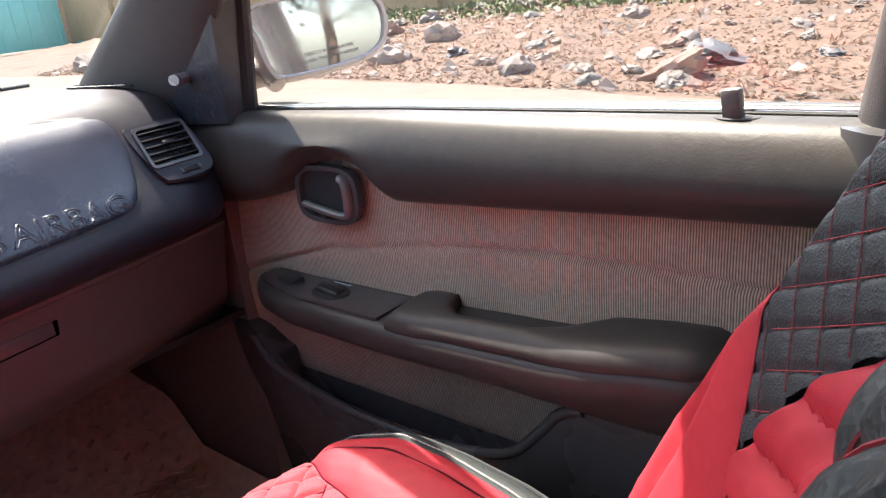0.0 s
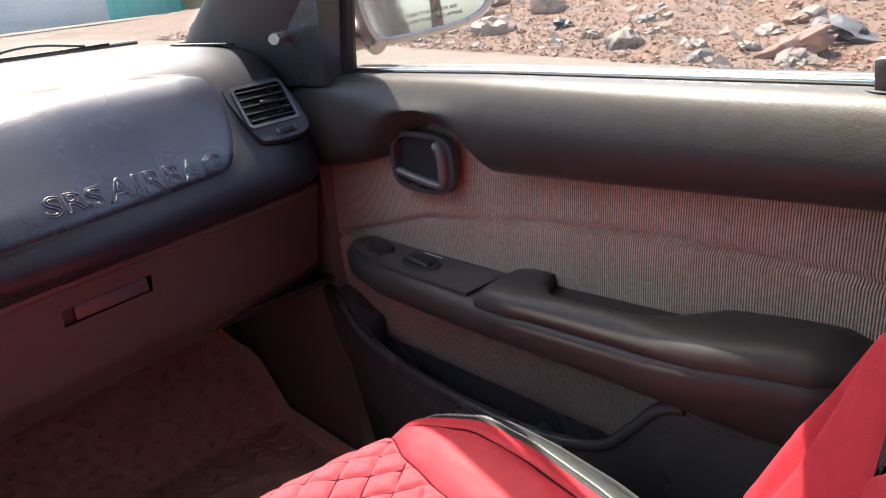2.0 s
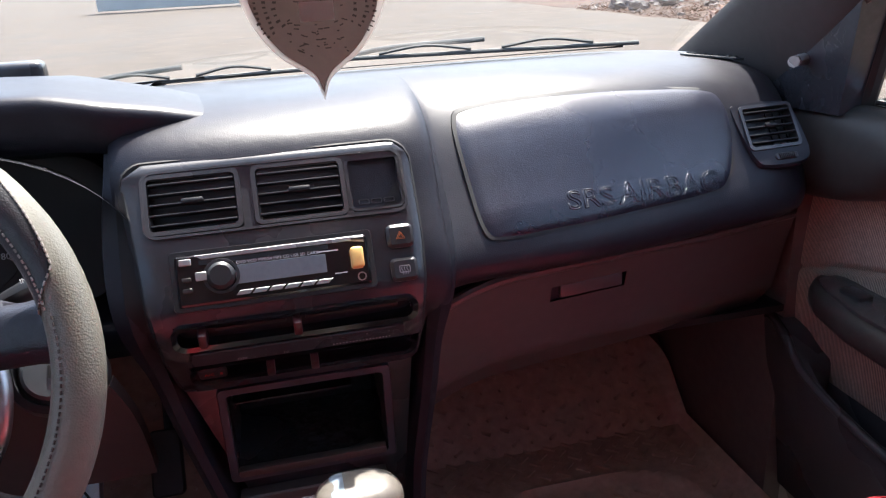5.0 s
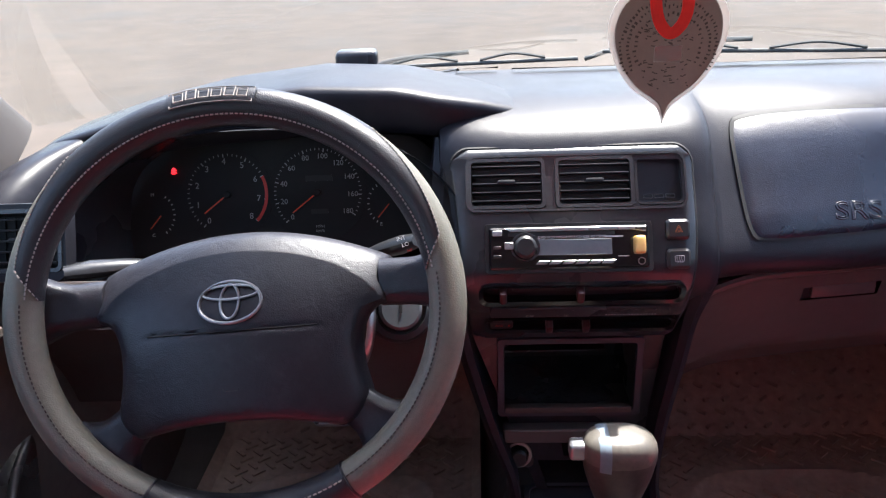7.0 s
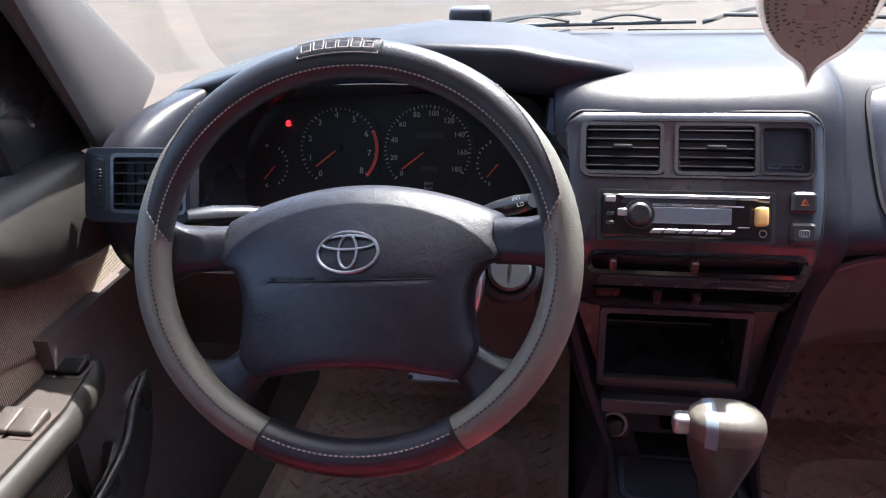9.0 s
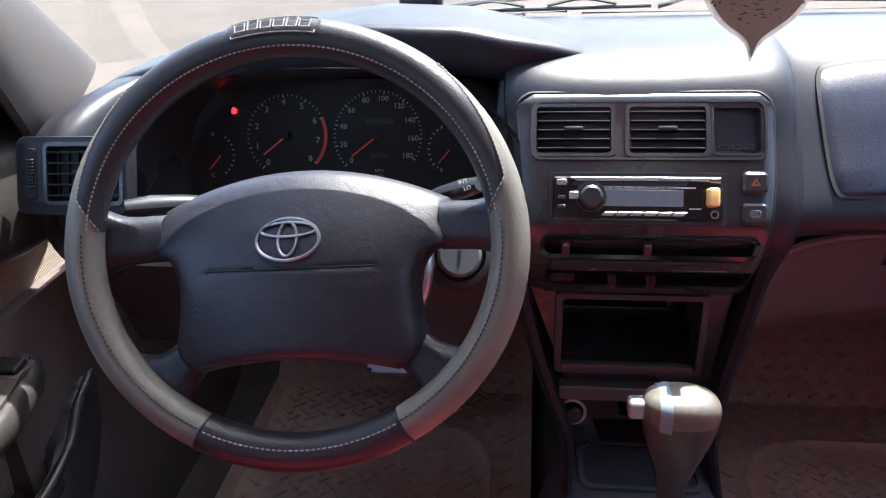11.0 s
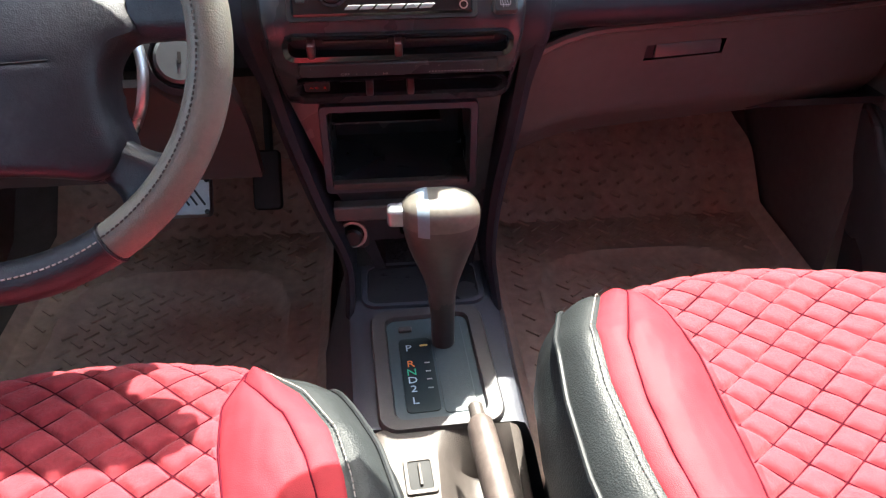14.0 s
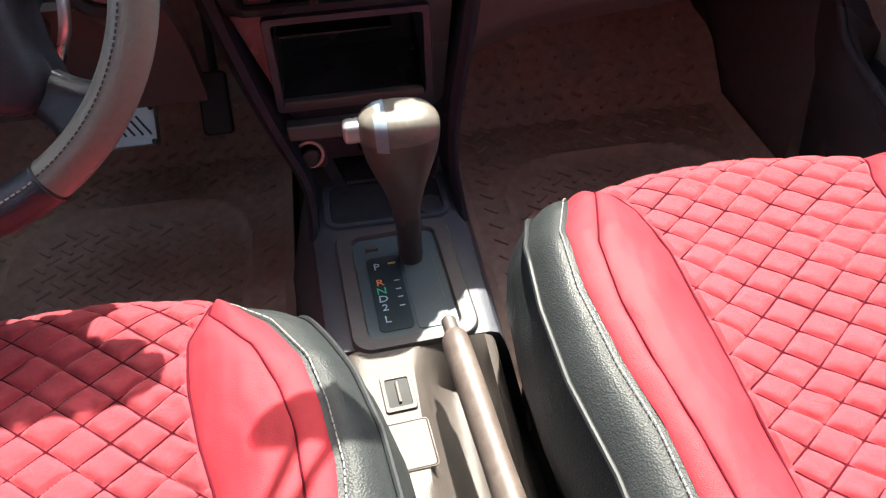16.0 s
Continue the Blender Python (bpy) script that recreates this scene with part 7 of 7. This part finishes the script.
    for y in breaks([-0.585, -0.54, 0.05, 0.10, 0.15], 0.012):
        t, b, ix = arm(y)
        t -= 0.006
        pts = [(0.745, t), (ix + 0.03, t + 0.001), (ix + 0.008, t - 0.002), (ix, t - 0.014), (ix + 0.004, t - 0.035), (ix + 0.022, b + 0.014), (ix + 0.05, b), (0.745, b + 0.002)]
        rows.append([(X(a), y, c) for a, c in curve(pts, 3, True)])
    loft(bm, rows)
    ar = part("armrest", bm, DOOR_VINYL, door, "padded dark armrest")
    # raised pull cup edge on the rear half of the armrest
    bm = bmesh.new()
    rows = []
    for y in breaks([-0.56, -0.185], 0.010):
        t, b, ix = arm(y)
        back = interp(y, [(-0.56, 0.735), (-0.44, 0.735), (-0.40, 0.700), (-0.37, 0.684), (-0.27, 0.682), (-0.245, 0.705), (-0.235, 0.735), (-0.20, 0.735), (-0.185, 0.72)])
        k = min(1, (y + 0.56) / 0.03 + 0.3, (-0.185 - y) / 0.015 + 0.3)
        pts = [(back, t - 0.010), (back - 0.004, t + 0.011 * k), ((back + ix) / 2 + 0.005, t + 0.016 * k), (ix + 0.014, t + 0.012 * k), (ix + 0.004, t - 0.002), (ix + 0.012, t - 0.012)]
        rows.append([(X(a), y, c) for a, c in curve(pts, 3, True)])
    loft(bm, rows)
    part("armrest_cushion", bm, DOOR_VINYL, ar)
    # switch panel
    def deck(u, v):
        y = -0.165 + 0.275 * u
        t, b, ix = arm(y)
        return Vector((X(ix + 0.012 + (0.728 - ix - 0.012) * v), y, t - 0.0015))
    bm = bmesh.new()
    sheet(bm, lines(0, 1, 16), lines(0, 1, 6), deck, depth=0.004, back=Vector((0, 0, -1)))
    panel = part("switch_panel", bm, DOOR_HARD if side > 0 else BEIGE, ar, "flat switch panel" if side > 0 else "worn pale window switch panel")
    if side > 0:
        c = deck(0.74, 0.45)
        bm = bmesh.new()
        box(bm, 0.022, 0.036, 0.007, at(c.x, c.y, c.z + 0.002), 0.003)
        part("lock_switch", bm, BLACK, panel)
        c = deck(0.42, 0.45)
        bm = bmesh.new()
        slab(bm, [(0.020 * math.cos(a), 0.030 * math.sin(a)) for a in [2 * math.pi * k / 24 for k in range(24)]], 0.002, at(c.x, c.y, c.z), 0.001)
        part("window_switch_well", bm, PITCH, panel)
        bm = bmesh.new()
        box(bm, 0.018, 0.042, 0.009, at(c.x, c.y, c.z + 0.003) @ Matrix.Rotation(0.12, 4, 'X'), 0.004, 3)
        part("window_switch", bm, SLAT, panel)
        bm = bmesh.new()
        tube(bm, [c + Vector((0.026, -0.012, 0.001)), c + Vector((0.026, 0.022, 0.001))], 0.0008, 5)
        part("print_mark", bm, DIMPRINT, panel)
    else:
        for i, (u, v, w, l, mt) in enumerate(((0.86, 0.30, 0.024, 0.024, SLAT), (0.86, 0.72, 0.024, 0.024, SLAT), (0.50, 0.28, 0.028, 0.034, BEIGE), (0.50, 0.72, 0.028, 0.034, BEIGE), (0.14, 0.28, 0.028, 0.034, BEIGE), (0.14, 0.72, 0.028, 0.034, BEIGE))):
            c = deck(u, v)
            bm = bmesh.new()
            slab(bm, round_rect(w + 0.008, l + 0.012, 0.003), 0.001, at(c.x, c.y, c.z), 0.0004)
            part("switch_well", bm, BROWNGREY, panel)
            bm = bmesh.new()
            box(bm, w, l, 0.010, at(c.x, c.y, c.z + 0.004) @ Matrix.Rotation(0.16, 4, 'X'), 0.003, 3)
            part("window_switch", bm, mt, panel)
    # inner handle in its oval cup
    HM = Matrix(((0, 0, -side, X(0.719)), (-1, 0, 0, -0.050), (0, 1, 0, 0.552), (0, 0, 0, 1))) if side > 0 else Matrix(((0, 0, 1, X(0.719)), (1, 0, 0, -0.050), (0, 1, 0, 0.552), (0, 0, 0, 1)))
    sgn = 1
    out = [(0.058 * math.copysign(abs(math.cos(a)) ** 0.62, math.cos(a)) + 0.004 * math.sin(a), 0.0385 * math.copysign(abs(math.sin(a)) ** 0.62, math.sin(a))) for a in [2 * math.pi * k / 48 for k in range(48)]]
    inner = [(p[0] * 0.85, p[1] * 0.80) for p in out]
    bm = bmesh.new()
    ring_frame(bm, out, inner, 0.010, HM, 0.004)
    cup = part("handle_surround", bm, DOOR_HARD, door, "oval dark plastic cup with the inner door handle")
    bm = bmesh.new()
    bm.faces.new([bm.verts.new(HM @ Vector((p[0], p[1], 0.002))) for p in inner])
    part("handle_cup", bm, PITCH, cup)
    bm = bmesh.new()
    hp = curve([(-0.044, -0.014), (-0.01, -0.020), (0.030, -0.024), (0.040, -0.016), (0.040, 0.018), (0.030, 0.026)], 5)
    tube(bm, [HM @ Vector((p[0], p[1], 0.010)) for p in hp], [0.005] + [0.0062] * 14 + [0.0082] * (len(hp) - 16) + [0.0065], 10, squash=0.8)
    part("handle_lever", bm, HANDLE if side > 0 else STEEL, cup)
    # lock knob in the sill
    bm = bmesh.new()
    box(bm, 0.012, 0.016, 0.028, pose(X(0.726), -0.547, 0.671, -6, 0, 0), 0.003, 2)
    lk = part("lock_knob", bm, BROWNGREY, door, "small black lock knob on the sill")
    bm = bmesh.new()
    slab(bm, [(0.010 * math.cos(a), 0.019 * math.sin(a)) for a in [2 * math.pi * k / 24 for k in range(24)]], 0.002, at(X(0.726), -0.551, 0.6605), 0.0008)
    part("lock_bush", bm, PITCH, lk)
    # glass, weather strip and bright edge
    bm = bmesh.new()
    rows = []
    for t in lines(0, 1, 10):
        z = 0.64 + 0.43 * t
        x = 0.752 - 0.13 * t ** 1.3
        yf = interp(z, [(0.6, 0.12), (0.68, 0.105), (0.80, 0.06), (1.07, -0.12)])
        rows.append([(X(x), yf + (-0.70 - yf) * k / 12, z) for k in range(13)])
    loft(bm, rows, closed=False)
    gl = part("window_glass", bm, PANE, door)
    gl.visible_shadow = False
    bm = bmesh.new()
    loft(bm, [[(X(0.756 + p[0]), y, sill(y) + p[1]) for p in round_rect(0.012, 0.012, 0.003, 3)] for y in lines(-0.70, 0.11, 28)])
    part("weather_strip", bm, RUBBER, door)
    bm = bmesh.new()
    loft(bm, [[(X(0.7445 + p[0]), y, sill(y) + 0.002 + p[1]) for p in round_rect(0.010, 0.006, 0.0025, 3)] for y in lines(-0.69, 0.11, 28)])
    part("bright_strip", bm, CHROME, door)
    # mirror triangle and window frame
    bm = bmesh.new()
    tri = [(0.33, 0.630), (0.108, 0.640), (0.104, 0.668), (0.072, 0.79), (0.02, 0.90), (0.08, 0.885), (0.20, 0.80), (0.33, 0.70)]
    rows = [[(X((0.695 if side > 0 else 0.735) - 0.24 * max(0, z - 0.72)), y, z) for y, z in tri], [(X(0.748 - 0.24 * max(0, z - 0.72)), y, z) for y, z in tri]]
    loft(bm, rows)
    tr = part("mirror_triangle", bm, BEZEL, door, "dark plastic triangle behind the mirror with an open screw hole")
    bm = bmesh.new()
    slab(bm, round_rect(0.040, 0.026, 0.010), 0.0012, Matrix(((0, 0, -side, X(0.6945 if side > 0 else 0.7345)), (-1, 0, 0, 0.147), (0, 1, 0, 0.705), (0, 0, 0, 1))), 0.0003)
    part("screw_hole", bm, PITCH, tr)
    bm = bmesh.new()
    tube(bm, [(X(0.694), 0.172, 0.703), (X(0.676), 0.166, 0.703), (X(0.656), 0.150, 0.704)] if side > 0 else [(X(0.734), 0.150, 0.700), (X(0.690), 0.105, 0.704)], 0.0075 if side > 0 else 0.002, 8)
    part("adjuster_stub" if side > 0 else "loose_wire", bm, SILVER if side > 0 else STEEL, tr)
    bm = bmesh.new()
    tube(bm, [(X(0.735), 0.108, 0.650), (X(0.728), 0.072, 0.79), (X(0.70), 0.005, 0.90), (X(0.635), -0.20, 1.06), (X(0.615), -0.42, 1.085), (X(0.62), -0.69, 1.08), (X(0.735), -0.665, 0.655)], 0.010, 8)
    part("window_frame", bm, RUBBER, door)
    # outer skin
    bm = bmesh.new()
    sheet(bm, lines(-0.70, 0.34, 10), lines(-0.1, 0.64, 10), lambda y, z: Vector((X(0.80 + 0.02 * math.sin((z + 0.1) * 4) - 0.03 * max(0, (z - 0.58) / 0.08)), y, z)))
    part("outer_skin", bm, PAINT, door)
    if side < 0:
        door.location.y = -0.22
    return door


front_door("door_1", 1, "front passenger door with dark vinyl pad, ribbed cloth and armrest")
front_door("door_2", -1, "driver door with dark vinyl pad, cloth and worn window switches")


# ---- outside mirror on the passenger's door ----
om = thing("door_mirror", "champagne painted outside mirror with printed warning on the glass", "door mirror")
c = Vector((0.848, 0.066, 0.738))
ex = Vector((0.935, -0.352, 0.03)).normalized()
ez = Vector((-0.35, -0.93, 0.05))
ez = (ez - ex * ez.dot(ex)).normalized()
ey = ez.cross(ex)
OM = Matrix(((ex.x, ey.x, ez.x, c.x), (ex.y, ey.y, ez.y, c.y), (ex.z, ey.z, ez.z, c.z), (0, 0, 0, 1)))
gl = curve([(-0.088, 0.044), (0.045, 0.046), (0.084, 0.030), (0.090, -0.004), (0.075, -0.030), (0.030, -0.043), (-0.060, -0.047), (-0.080, -0.036), (-0.090, 0.005)], 6, True)
bm = bmesh.new()
slab(bm, gl, 0.002, OM)
part("mirror_glass", bm, MIRROR, om, flat=True)
for t, yy in (("OBJECTS IN MIRROR ARE", -0.024), ("CLOSER THAN THEY APPEAR", -0.033)):
    words("glass_print", t, 0.0068, OM @ at(0.004, yy, 0.0024) @ Matrix.Rotation(radians(3), 4, 'Z'), INK, om, 0.0001)
bm = bmesh.new()
rows = []
for k, z in ((1.0, 0.001), (1.03, 0.008), (1.10, 0.008), (1.15, -0.004), (1.13, -0.035), (0.95, -0.07), (0.6, -0.09), (0.25, -0.10)):
    rows.append([OM @ Vector((p[0] * (1 + (k - 1) * 0.9), p[1] * k - 0.004 * (k > 1.1), z)) for p in gl])
loft(bm, rows)
part("mirror_shell", bm, PAINT, om)
bm = bmesh.new()
tube(bm, curve([OM @ Vector((-0.06, -0.055, -0.05)), (0.80, 0.150, 0.69), (0.755, 0.165, 0.685)], 5), 0.028, 12, squash=0.7)
part("mirror_arm", bm, PAINT, om)

# ---- rear-view mirror with the hanging charm ----
rv = thing("rear_view_mirror", "black rear-view mirror under the roof", "mirror")
bm = bmesh.new()
box(bm, 0.24, 0.03, 0.065, pose(0.035, -0.19, 1.02, -10, 0, 0), 0.012, 3)
part("mirror_body", bm, BLACK, rv)
bm = bmesh.new()
tube(bm, [(0.035, -0.175, 1.03), (0.035, -0.150, 1.062)], 0.009, 8)
part("mirror_stem", bm, BLACK, rv)

charm = thing("hanging_charm", "leaf-shaped frosted amber charm with brown print on a red ribbon", "charm")
CM = Matrix(((1, 0, 0, 0.051), (0, 0, -1, -0.183), (0, 1, 0, 0.812), (0, 0, 0, 1))) @ Matrix.Rotation(radians(6), 4, 'Y')
leaf = [(0.0, 0.050), (0.018, 0.056), (0.036, 0.050), (0.046, 0.034), (0.047, 0.016), (0.040, -0.004), (0.027, -0.022), (0.012, -0.033), (0.0045, -0.040), (0.0, -0.052)]
leaf = curve(leaf, 4)
leaf = [tuple(p) for p in leaf] + [(-p[0], p[1]) for p in leaf[-2:0:-1]]
leaf = leaf[::-1]
bm = bmesh.new()
slab(bm, leaf, 0.003, CM @ at(0, 0, -0.0015), 0.0008)
part("charm_edge", bm, ACRYLIC_RIM, charm)
bm = bmesh.new()
slab(bm, [(p[0] * 0.89, p[1] * 0.91) for p in leaf], 0.0042, CM @ at(0, 0, -0.0021), 0.0006)
lf = part("charm_body", bm, ACRYLIC, charm)
bm = bmesh.new()
rg = random.Random(9)
for ring_r, n in ((0.038, 52), (0.0325, 44), (0.026, 30)):
    for k in range(n):
        a = -0.55 + (math.pi + 1.1) * k / (n - 1)
        r = ring_r + rg.uniform(-0.001, 0.001)
        sq = 0.92 if math.sin(a) > 0 else 1.0
        box(bm, rg.uniform(0.0009, 0.0018), rg.uniform(0.0014, 0.0030), 0.0003, CM @ at(r * math.cos(a), 0.010 + r * math.sin(a) * sq, 0.0022) @ Matrix.Rotation(a - 1.57, 4, 'Z'))
for k in range(90):
    x, y = rg.uniform(-0.019, 0.019), rg.uniform(-0.024, 0.03)
    box(bm, rg.uniform(0.001, 0.004), 0.0008, 0.0003, CM @ at(x, y, 0.0022) @ Matrix.Rotation(rg.uniform(-0.5, 0.5), 4, 'Z'))
part("charm_print", bm, INK, lf)
bm = bmesh.new()
box(bm, 0.022, 0.012, 0.0004, CM @ at(0, 0.004, 0.0022), 0.0001, 1)
part("charm_label", bm, ACRYLIC_RIM, lf)
bm = bmesh.new()
path = curve([(0.036, -0.186, 0.985), (0.037, -0.190, 0.90), (0.039, -0.189, 0.852), (0.047, -0.188, 0.834), (0.056, -0.188, 0.834), (0.063, -0.189, 0.852), (0.058, -0.190, 0.90), (0.052, -0.186, 0.985)], 6)
rows = []
for i, p in enumerate(path):
    a, b = path[max(0, i - 1)], path[min(len(path) - 1, i + 1)]
    t = Vector(b - a).normalized()
    n = Vector((t.z, 0, -t.x)) * 0.0045
    p = Vector(p)
    rows.append([p - n + Vector((0, -0.0004, 0)), p + n + Vector((0, -0.0004, 0)), p + n + Vector((0, 0.0004, 0)), p - n + Vector((0, 0.0004, 0))])
loft(bm, rows)
part("ribbon", bm, RIBBON, charm, "glossy red ribbon loop")
